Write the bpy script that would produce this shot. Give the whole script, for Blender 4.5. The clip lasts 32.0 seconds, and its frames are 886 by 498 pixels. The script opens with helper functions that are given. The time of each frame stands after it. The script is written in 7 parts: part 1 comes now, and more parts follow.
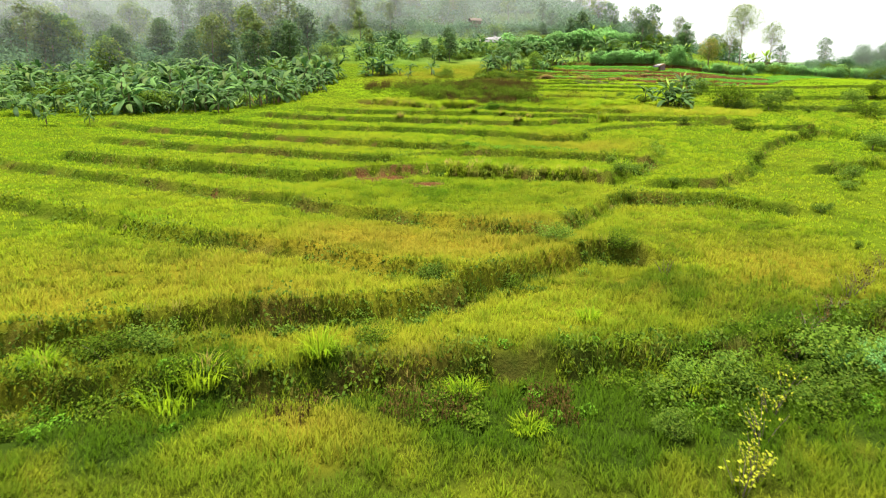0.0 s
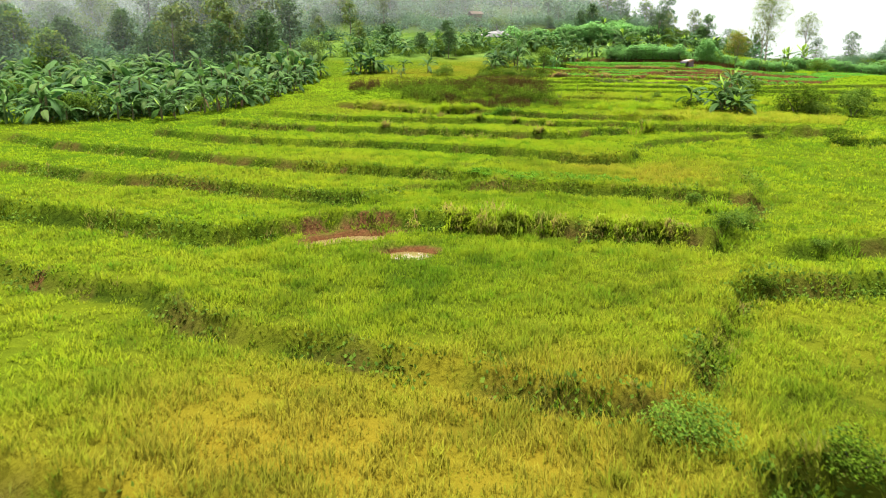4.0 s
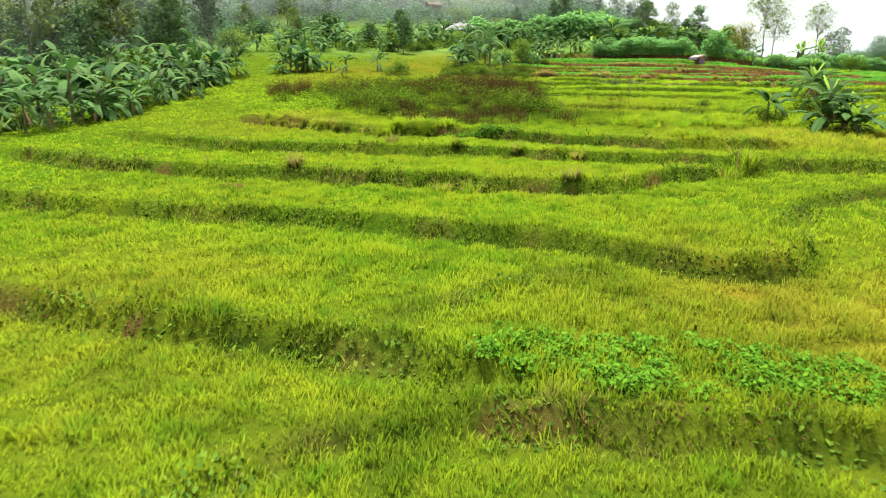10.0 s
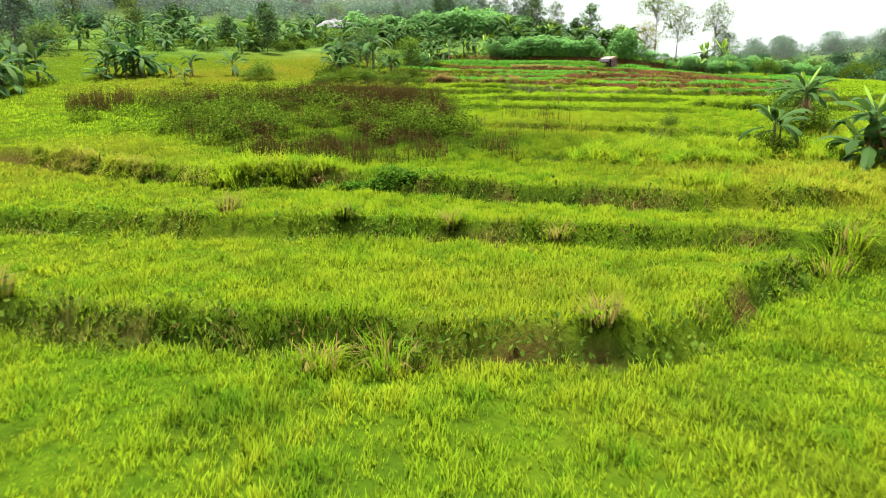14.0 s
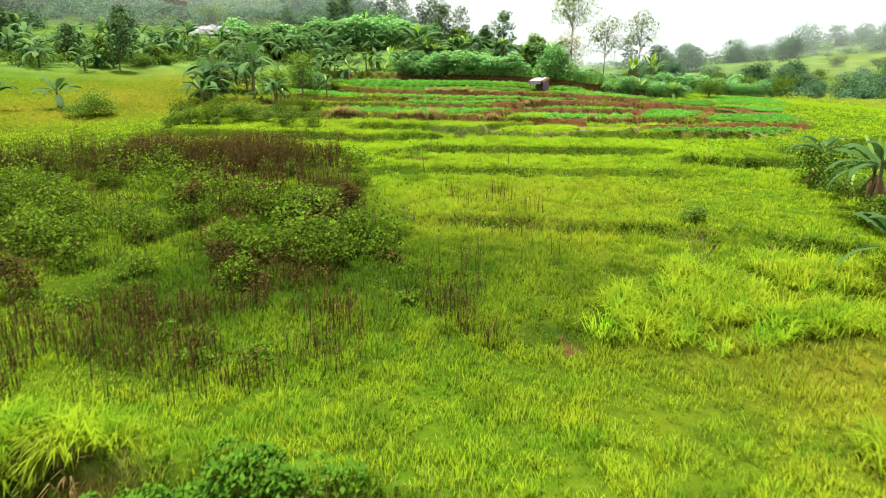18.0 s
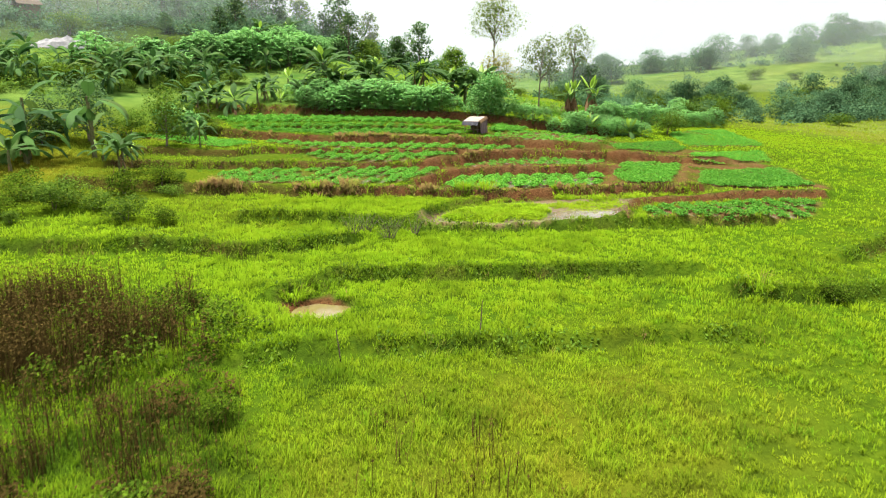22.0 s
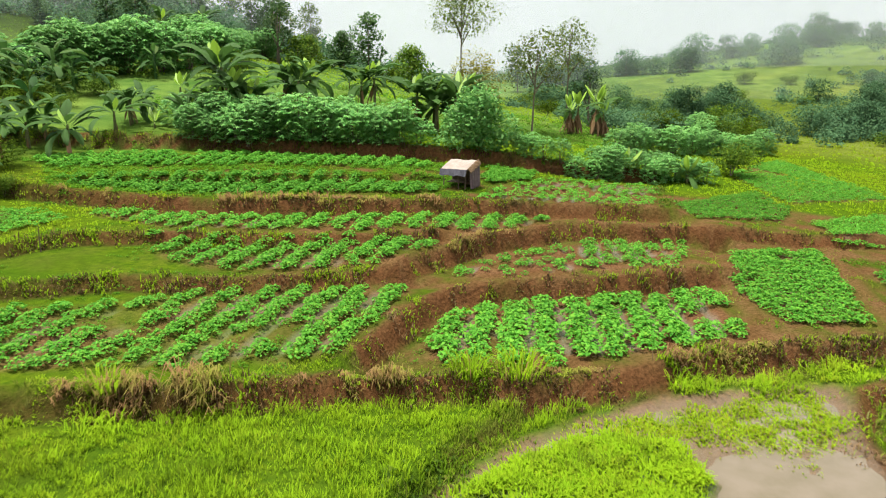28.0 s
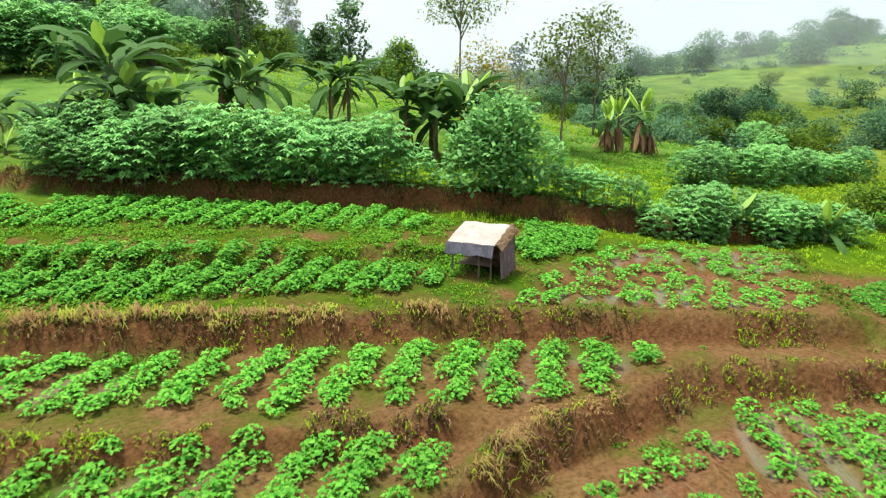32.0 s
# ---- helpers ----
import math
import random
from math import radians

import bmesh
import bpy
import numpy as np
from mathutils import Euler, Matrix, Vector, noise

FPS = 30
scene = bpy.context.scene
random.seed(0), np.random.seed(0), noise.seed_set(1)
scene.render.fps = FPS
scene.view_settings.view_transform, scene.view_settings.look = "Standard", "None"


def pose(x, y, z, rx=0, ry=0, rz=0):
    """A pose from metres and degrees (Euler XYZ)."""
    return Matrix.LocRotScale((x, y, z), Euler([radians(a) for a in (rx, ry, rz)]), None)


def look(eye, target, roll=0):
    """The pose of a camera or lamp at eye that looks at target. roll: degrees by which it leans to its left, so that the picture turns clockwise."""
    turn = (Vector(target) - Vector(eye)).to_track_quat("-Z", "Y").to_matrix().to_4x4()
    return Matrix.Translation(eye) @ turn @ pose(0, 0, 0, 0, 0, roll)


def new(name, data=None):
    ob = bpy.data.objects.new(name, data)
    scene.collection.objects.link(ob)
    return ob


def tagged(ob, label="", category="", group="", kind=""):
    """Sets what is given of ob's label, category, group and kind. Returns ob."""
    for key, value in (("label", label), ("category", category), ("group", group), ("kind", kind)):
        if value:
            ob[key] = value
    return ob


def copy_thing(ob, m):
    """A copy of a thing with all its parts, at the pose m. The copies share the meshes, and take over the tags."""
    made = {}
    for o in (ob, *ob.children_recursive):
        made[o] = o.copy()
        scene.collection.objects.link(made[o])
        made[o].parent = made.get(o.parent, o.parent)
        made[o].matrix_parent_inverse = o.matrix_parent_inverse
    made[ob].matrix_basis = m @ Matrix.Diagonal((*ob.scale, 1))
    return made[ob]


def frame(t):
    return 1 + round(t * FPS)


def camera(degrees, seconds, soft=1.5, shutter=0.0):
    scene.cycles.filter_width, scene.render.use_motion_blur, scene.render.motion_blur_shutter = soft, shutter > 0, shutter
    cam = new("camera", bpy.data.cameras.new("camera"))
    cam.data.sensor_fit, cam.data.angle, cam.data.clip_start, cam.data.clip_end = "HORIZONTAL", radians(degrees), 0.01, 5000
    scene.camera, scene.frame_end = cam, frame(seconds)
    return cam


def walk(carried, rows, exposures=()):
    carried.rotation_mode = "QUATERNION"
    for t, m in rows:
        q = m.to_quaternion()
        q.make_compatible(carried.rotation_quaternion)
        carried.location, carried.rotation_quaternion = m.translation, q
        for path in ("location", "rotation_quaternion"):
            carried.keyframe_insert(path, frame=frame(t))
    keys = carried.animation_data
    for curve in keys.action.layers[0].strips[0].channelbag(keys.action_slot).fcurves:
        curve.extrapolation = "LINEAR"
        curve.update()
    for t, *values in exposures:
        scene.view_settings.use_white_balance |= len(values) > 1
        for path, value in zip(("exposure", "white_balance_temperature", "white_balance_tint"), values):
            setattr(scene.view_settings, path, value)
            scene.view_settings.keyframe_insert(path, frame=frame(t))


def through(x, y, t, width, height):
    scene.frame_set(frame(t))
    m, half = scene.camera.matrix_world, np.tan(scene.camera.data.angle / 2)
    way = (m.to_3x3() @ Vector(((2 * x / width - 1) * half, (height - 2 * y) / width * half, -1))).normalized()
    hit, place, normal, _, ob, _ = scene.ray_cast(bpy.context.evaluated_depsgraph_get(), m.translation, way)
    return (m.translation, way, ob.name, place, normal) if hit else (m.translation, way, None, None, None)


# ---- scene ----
cam = camera(65.1, 32.0, 1.1, 0.35)
METRES, EYE, TILT, LEAN, TURN = 133.0, 7.45, 4.5, -0.4, 0.0
ROWS = [
    (0.0, 0.0, 0.0, 0.0, -0.11, -17.79, 0.33),
    (0.5, 0.0, 0.0168, -0.0012, -0.12, -17.8, 0.35),
    (1.0, 0.0, 0.0323, -0.0022, -0.13, -17.81, 0.35),
    (1.5, 0.0, 0.0478, -0.0033, -0.15, -17.82, 0.37),
    (2.0, 0.0001, 0.0645, -0.0045, -0.17, -17.85, 0.39),
    (2.5, 0.0001, 0.08, -0.0055, -0.19, -17.86, 0.4),
    (4.5, 0.0008, 0.1431, -0.0099, -0.26, -17.94, 0.47),
    (5.0, 0.0008, 0.1585, -0.0109, -0.27, -17.94, 0.48),
    (5.5, 0.0009, 0.1752, -0.012, -0.29, -17.95, 0.47),
    (6.0, 0.001, 0.1907, -0.0129, -0.3, -17.98, 0.48),
    (6.5, 0.0011, 0.2062, -0.014, -0.35, -17.99, 0.48),
    (7.0, 0.0012, 0.2218, -0.015, -0.4, -18.01, 0.47),
    (7.5, 0.0013, 0.2388, -0.0162, -0.55, -18.02, 0.47),
    (8.0, 0.0015, 0.2545, -0.0172, -0.79, -18.03, 0.44),
    (8.5, 0.0017, 0.2702, -0.0183, -1.14, -18.03, 0.42),
    (9.0, 0.002, 0.2871, -0.0195, -1.85, -18.02, 0.35),
    (9.5, 0.0023, 0.3028, -0.0206, -2.76, -18.01, 0.3),
    (10.0, 0.0025, 0.3184, -0.0217, -3.85, -18.02, 0.21),
    (10.5, 0.003, 0.334, -0.0227, -5.34, -18.02, 0.12),
    (11.0, 0.0036, 0.3509, -0.0238, -7.19, -18.01, -0.01),
    (11.5, 0.0043, 0.3664, -0.0247, -8.86, -17.98, -0.15),
    (12.0, 0.0052, 0.3819, -0.0256, -10.38, -17.96, -0.25),
    (12.5, 0.0065, 0.3985, -0.0263, -11.79, -17.94, -0.34),
    (13.0, 0.008, 0.4139, -0.0268, -12.79, -17.94, -0.42),
    (13.5, 0.0098, 0.4291, -0.027, -13.39, -17.94, -0.43),
    (14.0, 0.012, 0.4443, -0.027, -13.74, -17.95, -0.42),
    (14.5, 0.0148, 0.4606, -0.0265, -14.9, -17.93, -0.48),
    (16.5, 0.0282, 0.5195, -0.0208, -18.7, -17.93, -0.73),
    (17.0, 0.0319, 0.5341, -0.0194, -19.74, -17.91, -0.83),
    (17.5, 0.0358, 0.5487, -0.0179, -20.77, -17.91, -0.91),
    (18.0, 0.0403, 0.5645, -0.0161, -21.85, -17.88, -1.0),
    (18.5, 0.0448, 0.579, -0.0143, -22.81, -17.87, -1.08),
    (19.0, 0.0493, 0.5934, -0.0124, -23.73, -17.86, -1.16),
    (19.5, 0.0546, 0.6092, -0.0104, -24.73, -17.83, -1.2),
    (20.0, 0.0597, 0.6237, -0.0085, -25.65, -17.8, -1.31),
    (20.5, 0.065, 0.638, -0.0062, -26.59, -17.81, -1.37),
    (21.0, 0.0705, 0.652, -0.0041, -27.48, -17.79, -1.42),
    (21.5, 0.0768, 0.6672, -0.0022, -28.43, -17.75, -1.52),
    (22.0, 0.083, 0.6812, -0.0002, -29.37, -17.74, -1.61),
    (22.5, 0.0892, 0.695, 0.0019, -30.33, -17.74, -1.7),
    (23.0, 0.0962, 0.7099, 0.0041, -31.11, -17.73, -1.77),
    (23.5, 0.1028, 0.7233, 0.0048, -31.12, -17.72, -1.78),
    (24.0, 0.1096, 0.7363, 0.0038, -31.13, -17.72, -1.79),
    (24.5, 0.1166, 0.7492, 0.0024, -31.14, -17.72, -1.81),
    (26.5, 0.1457, 0.8031, -0.0019, -32.2, -17.79, -2.19),
    (27.0, 0.1531, 0.8163, -0.0028, -32.58, -17.8, -2.23),
    (27.5, 0.1606, 0.8296, -0.0038, -32.95, -17.8, -2.27),
    (28.0, 0.1684, 0.8428, -0.0047, -33.26, -17.81, -2.29),
    (28.5, 0.177, 0.8571, -0.0057, -33.54, -17.81, -2.33),
    (29.0, 0.1849, 0.8701, -0.0066, -33.79, -17.8, -2.37),
    (29.5, 0.1927, 0.8829, -0.0075, -33.89, -17.8, -2.4),
    (30.0, 0.2014, 0.8968, -0.0087, -33.89, -17.82, -2.39),
    (30.5, 0.2093, 0.9094, -0.0099, -33.89, -17.83, -2.4),
    (31.0, 0.2171, 0.9218, -0.0109, -33.88, -17.85, -2.41),
    (31.5, 0.2246, 0.9339, -0.0118, -33.89, -17.85, -2.42),
    (32.0, 0.2322, 0.9458, -0.0126, -33.89, -17.84, -2.43),
]
walk(cam, [(t, pose(0, 0, EYE, TILT, LEAN, TURN) @ pose(METRES * x, METRES * y, METRES * z, 90 + pitch, roll, yaw)) for t, x, y, z, yaw, pitch, roll in ROWS],
     [(0.0, 1.52, 6750, 12), (5.0, 1.42, 6600, 10), (9.0, 1.47, 6500, 10), (14.0, 1.42, 6500, 10), (17.0, 1.42, 6500, 10), (20.0, 1.57, 6500, 10), (22.0, 1.32, 6500, 10), (24.0, 1.06, 6480, 10), (26.5, 1.02, 6460, 10), (28.0, 1.04, 6450, 10), (29.0, 1.12, 6450, 10), (30.5, 1.18, 6330, 11), (32.0, 1.22, 6100, 9)])

# ---- world, light ----
world = bpy.data.worlds.new("overcast_sky")
scene.world = world
world.use_nodes = True
wt = world.node_tree
wt.nodes.clear()
sky = wt.nodes.new("ShaderNodeTexSky")
sky.sky_type, sky.sun_disc = "NISHITA", False
sky.sun_elevation, sky.sun_rotation, sky.dust_density, sky.air_density = radians(75), radians(-24), 6.0, 1.5
dim = wt.nodes.new("ShaderNodeMixRGB")
dim.blend_type, dim.inputs[0].default_value = "MULTIPLY", 1.0
dim.inputs[2].default_value = (0.08, 0.08, 0.08, 1)
wt.links.new(sky.outputs[0], dim.inputs[1])
veil = wt.nodes.new("ShaderNodeMixRGB")
veil.inputs[0].default_value = 0.86
veil.inputs[2].default_value = (0.92, 0.95, 1.0, 1)
wt.links.new(dim.outputs[0], veil.inputs[1])
bgn = wt.nodes.new("ShaderNodeBackground")
bgn.inputs["Strength"].default_value = 0.62
wt.links.new(veil.outputs[0], bgn.inputs["Color"])
wout = wt.nodes.new("ShaderNodeOutputWorld")
wt.links.new(bgn.outputs[0], wout.inputs["Surface"])

sun_data = bpy.data.lights.new("sun", "SUN")
sun_data.energy, sun_data.angle, sun_data.color = 3.3, radians(16), (1.0, 0.97, 0.9)
sun = new("sun", sun_data)
sun.matrix_world = look((9, 92, 60), (15, 78, 0))

# ---- materials ----


def material(name, rough=0.8, spec=0.3):
    m = bpy.data.materials.new(name)
    m.use_nodes = True
    t = m.node_tree
    p = t.nodes["Principled BSDF"]
    p.inputs["Roughness"].default_value = rough
    p.inputs["Specular IOR Level"].default_value = spec
    return m, t, p


def noise_fac(t, scale, detail=4.0, rough=0.6, lo=0.35, hi=0.65):
    """Noise over the place's own metres, stretched to 0..1."""
    g = t.nodes.new("ShaderNodeNewGeometry")
    n = t.nodes.new("ShaderNodeTexNoise")
    n.inputs["Scale"].default_value, n.inputs["Detail"].default_value, n.inputs["Roughness"].default_value = scale, detail, rough
    t.links.new(g.outputs["Position"], n.inputs["Vector"])
    r = t.nodes.new("ShaderNodeMapRange")
    r.inputs[1].default_value, r.inputs[2].default_value = lo, hi
    t.links.new(n.outputs["Fac"], r.inputs[0])
    return r.outputs[0]


def mix(t, fac, a, b):
    n = t.nodes.new("ShaderNodeMixRGB")
    for slot, v in ((0, fac), (1, a), (2, b)):
        if isinstance(v, bpy.types.NodeSocket):
            t.links.new(v, n.inputs[slot])
        else:
            n.inputs[slot].default_value = v if slot == 0 else (*v, 1)
    return n.outputs[0]


def bump(t, p, height, strength=0.5, distance=0.05):
    b = t.nodes.new("ShaderNodeBump")
    b.inputs["Strength"].default_value, b.inputs["Distance"].default_value = strength, distance
    t.links.new(height, b.inputs["Height"])
    t.links.new(b.outputs[0], p.inputs["Normal"])


def skyward(t, p, amount):
    """Thin growth is lit as a soft mass: its normals lean towards the sky."""
    g = t.nodes.new("ShaderNodeNewGeometry")
    m = t.nodes.new("ShaderNodeMix")
    m.data_type = "VECTOR"
    m.inputs["Factor"].default_value = amount
    t.links.new(g.outputs["Normal"], m.inputs[4])
    m.inputs[5].default_value = (0, 0, 1)
    n = t.nodes.new("ShaderNodeVectorMath")
    n.operation = "NORMALIZE"
    t.links.new(m.outputs[1], n.inputs[0])
    t.links.new(n.outputs[0], p.inputs["Normal"])


def plain(name, a, b, scale=6.0, rough=0.8, spec=0.3, metal=0.0, relief=0.3):
    """Two tones broken up at two scales."""
    m, t, p = material(name, rough, spec)
    coarse = mix(t, noise_fac(t, scale), a, b)
    fine = mix(t, noise_fac(t, scale * 7, lo=0.45, hi=0.75), coarse, tuple(0.6 * v for v in a))
    t.links.new(fine, p.inputs["Base Color"])
    p.inputs["Metallic"].default_value = metal
    bump(t, p, noise_fac(t, scale * 5), relief, 0.02)
    return m


def leafy(name, dark, light, old, rough=0.7, spec=0.1, through=0.35):
    """Leaves: each one its own tone, some light passing through."""
    m, t, p = material(name, rough, spec)
    g = t.nodes.new("ShaderNodeNewGeometry")
    info = t.nodes.new("ShaderNodeObjectInfo")
    col = mix(t, g.outputs["Random Per Island"], dark, light)
    part_old = t.nodes.new("ShaderNodeMapRange")
    part_old.inputs[1].default_value, part_old.inputs[2].default_value, part_old.inputs[4].default_value = 0.80, 1.0, 0.7
    w = t.nodes.new("ShaderNodeTexWhiteNoise")
    w.noise_dimensions = "1D"
    t.links.new(g.outputs["Random Per Island"], w.inputs["W"])
    t.links.new(w.outputs["Value"], part_old.inputs[0])
    col = mix(t, part_old.outputs[0], col, old)
    each = t.nodes.new("ShaderNodeMapRange")
    each.inputs[3].default_value, each.inputs[4].default_value = 0.75, 1.2
    t.links.new(info.outputs["Random"], each.inputs[0])
    hsv = t.nodes.new("ShaderNodeHueSaturation")
    t.links.new(each.outputs[0], hsv.inputs["Value"])
    t.links.new(col, hsv.inputs["Color"])
    t.links.new(hsv.outputs[0], p.inputs["Base Color"])
    skyward(t, p, 0.45)
    tr = t.nodes.new("ShaderNodeBsdfTranslucent")
    t.links.new(hsv.outputs[0], tr.inputs["Color"])
    ms = t.nodes.new("ShaderNodeMixShader")
    ms.inputs[0].default_value = through
    t.links.new(p.outputs[0], ms.inputs[1])
    t.links.new(tr.outputs[0], ms.inputs[2])
    t.links.new(ms.outputs[0], t.nodes["Material Output"].inputs["Surface"])
    return m


def tinted_grass(name):
    """Blades: tone from the field's own state (dryness, lushness) and painted bank shade, broken up blade by blade."""
    m, t, p = material(name, 0.8, 0.03)
    a = t.nodes.new("ShaderNodeAttribute")
    a.attribute_name = "cover"
    sep = t.nodes.new("ShaderNodeSeparateColor")
    t.links.new(a.outputs["Color"], sep.inputs[0])
    g = t.nodes.new("ShaderNodeNewGeometry")
    col = mix(t, noise_fac(t, 1.7, 3.0), GRASS_A, GRASS_B)
    col = mix(t, noise_fac(t, 0.35), col, GRASS_C)
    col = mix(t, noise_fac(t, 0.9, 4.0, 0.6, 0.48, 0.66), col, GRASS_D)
    each = t.nodes.new("ShaderNodeMapRange")
    each.inputs[3].default_value, each.inputs[4].default_value = 0.0, 0.18
    t.links.new(g.outputs["Random Per Island"], each.inputs[0])
    col = mix(t, each.outputs[0], col, GRASS_B)
    where = t.nodes.new("ShaderNodeSeparateXYZ")
    t.links.new(g.outputs["Position"], where.inputs[0])
    fresh = t.nodes.new("ShaderNodeMapRange")
    fresh.inputs[1].default_value, fresh.inputs[2].default_value, fresh.inputs[4].default_value = 96, 114, 0.7
    t.links.new(where.outputs[1], fresh.inputs[0])
    col = mix(t, fresh.outputs[0], col, FRESH)
    upland = t.nodes.new("ShaderNodeMapRange")
    upland.inputs[1].default_value, upland.inputs[2].default_value, upland.inputs[4].default_value = 126, 136, 0.75
    t.links.new(where.outputs[1], upland.inputs[0])
    west = t.nodes.new("ShaderNodeMapRange")
    west.inputs[1].default_value, west.inputs[2].default_value = 24, 15
    t.links.new(where.outputs[0], west.inputs[0])
    both = t.nodes.new("ShaderNodeMath")
    both.operation = "MULTIPLY"
    t.links.new(upland.outputs[0], both.inputs[0])
    t.links.new(west.outputs[0], both.inputs[1])
    col = mix(t, both.outputs[0], col, UPLAND)
    col = mix(t, sep.outputs[1], col, DRY)
    col = mix(t, sep.outputs[2], col, LUSH_SHADE)
    col = mix(t, sep.outputs[0], col, STRAW)
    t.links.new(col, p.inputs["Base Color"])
    skyward(t, p, 0.86)
    tr = t.nodes.new("ShaderNodeBsdfTranslucent")
    t.links.new(col, tr.inputs["Color"])
    ms = t.nodes.new("ShaderNodeMixShader")
    ms.inputs[0].default_value = 0.3
    t.links.new(p.outputs[0], ms.inputs[1])
    t.links.new(tr.outputs[0], ms.inputs[2])
    t.links.new(ms.outputs[0], t.nodes["Material Output"].inputs["Surface"])
    return m


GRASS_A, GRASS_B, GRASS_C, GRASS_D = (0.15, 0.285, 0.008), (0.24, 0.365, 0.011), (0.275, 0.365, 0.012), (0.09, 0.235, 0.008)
UPLAND = (0.12, 0.20, 0.016)
# The third tone here is both rank grass and painted bank shade.
FRESH, DRY, LUSH_SHADE, STRAW = (0.26, 0.44, 0.012), (0.27, 0.235, 0.022), (0.056, 0.115, 0.005), (0.24, 0.145, 0.06)

M_GRASS = tinted_grass("field_grass")


def ground_material():
    m, t, p = material("terrace_ground", 0.9, 0.1)
    a = t.nodes.new("ShaderNodeAttribute")
    a.attribute_name = "cover"
    sep = t.nodes.new("ShaderNodeSeparateColor")
    t.links.new(a.outputs["Color"], sep.inputs[0])
    green = mix(t, noise_fac(t, 0.22), (0.06, 0.12, 0.006), (0.10, 0.15, 0.007))
    green = mix(t, noise_fac(t, 3.5, 6.0), (0.045, 0.09, 0.005), green)
    where = t.nodes.new("ShaderNodeNewGeometry")
    axes = t.nodes.new("ShaderNodeSeparateXYZ")
    t.links.new(where.outputs["Position"], axes.inputs[0])
    meadow = None
    for axis, lo, hi in ((0, 88, 108), (1, 152, 166), (0, -52, -72)):
        r = t.nodes.new("ShaderNodeMapRange")
        r.inputs[1].default_value, r.inputs[2].default_value = lo, hi
        t.links.new(axes.outputs[axis], r.inputs[0])
        if meadow is None:
            meadow = r.outputs[0]
        else:
            top = t.nodes.new("ShaderNodeMath")
            top.operation = "MAXIMUM"
            t.links.new(meadow, top.inputs[0])
            t.links.new(r.outputs[0], top.inputs[1])
            meadow = top.outputs[0]
    far_grass = mix(t, noise_fac(t, 0.25, 6.0), (0.055, 0.12, 0.022), (0.135, 0.215, 0.04))
    green = mix(t, meadow, green, far_grass)
    green = mix(t, sep.outputs[1], green, (0.18, 0.14, 0.012))
    # Dark growth, and shade painted on the bank faces.
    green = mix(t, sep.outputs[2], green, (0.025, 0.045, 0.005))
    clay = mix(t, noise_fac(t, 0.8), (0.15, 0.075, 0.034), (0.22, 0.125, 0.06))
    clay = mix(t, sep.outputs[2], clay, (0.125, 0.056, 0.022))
    clay = mix(t, noise_fac(t, 9.0, 6.0, lo=0.4, hi=0.75), clay, (0.05, 0.023, 0.009))
    clay = mix(t, a.outputs["Alpha"], clay, (0.13, 0.10, 0.06))
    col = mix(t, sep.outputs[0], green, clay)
    t.links.new(col, p.inputs["Base Color"])
    wet = t.nodes.new("ShaderNodeMapRange")
    wet.inputs[3].default_value, wet.inputs[4].default_value = 0.9, 0.12
    t.links.new(a.outputs["Alpha"], wet.inputs[0])
    t.links.new(wet.outputs[0], p.inputs["Roughness"])
    shine = t.nodes.new("ShaderNodeMapRange")
    shine.inputs[3].default_value, shine.inputs[4].default_value = 0.0, 0.5
    t.links.new(a.outputs["Alpha"], shine.inputs[0])
    t.links.new(shine.outputs[0], p.inputs["Specular IOR Level"])
    b = t.nodes.new("ShaderNodeBump")
    b.inputs["Distance"].default_value = 0.12
    rough = t.nodes.new("ShaderNodeMapRange")
    rough.inputs[3].default_value, rough.inputs[4].default_value = 0.5, 0.05
    t.links.new(a.outputs["Alpha"], rough.inputs[0])
    t.links.new(rough.outputs[0], b.inputs["Strength"])
    t.links.new(noise_fac(t, 7.0, 8.0), b.inputs["Height"])
    t.links.new(b.outputs[0], p.inputs["Normal"])
    return m


M_GROUND = ground_material()
M_BANANA = leafy("banana_leaf", (0.02, 0.07, 0.014), (0.115, 0.24, 0.048), (0.17, 0.235, 0.045), 0.65, 0.12)
M_BANANA_DRY = leafy("dry_banana_leaf", (0.16, 0.09, 0.04), (0.30, 0.20, 0.09), (0.12, 0.07, 0.03), 0.8, 0.2)
M_STEM = plain("banana_stem", (0.13, 0.15, 0.05), (0.09, 0.065, 0.03), 5.0)
M_CASSAVA = leafy("cassava_leaf", (0.09, 0.28, 0.06), (0.24, 0.48, 0.12), (0.28, 0.46, 0.10), 0.6, 0.15)
M_BEAN = leafy("bean_leaf", (0.055, 0.23, 0.02), (0.165, 0.43, 0.042), (0.23, 0.43, 0.04), 0.7, 0.08)
M_TREE = leafy("tree_leaf", (0.03, 0.08, 0.022), (0.095, 0.18, 0.045), (0.11, 0.16, 0.032))
M_BROWN_GRASS = leafy("brown_bank_grass", (0.10, 0.058, 0.028), (0.22, 0.145, 0.07), (0.15, 0.22, 0.045), 0.9, 0.02, 0.15)
M_TREE_LIGHT = leafy("light_tree_leaf", (0.08, 0.14, 0.025), (0.17, 0.23, 0.04), (0.22, 0.22, 0.05))
M_SHRUB = leafy("shrub_leaf", (0.045, 0.10, 0.011), (0.14, 0.235, 0.022), (0.21, 0.26, 0.03), 0.8, 0.04)
M_WEED = leafy("dry_weed", (0.045, 0.029, 0.008), (0.10, 0.068, 0.018), (0.09, 0.085, 0.016), 0.9, 0.02, 0.2)
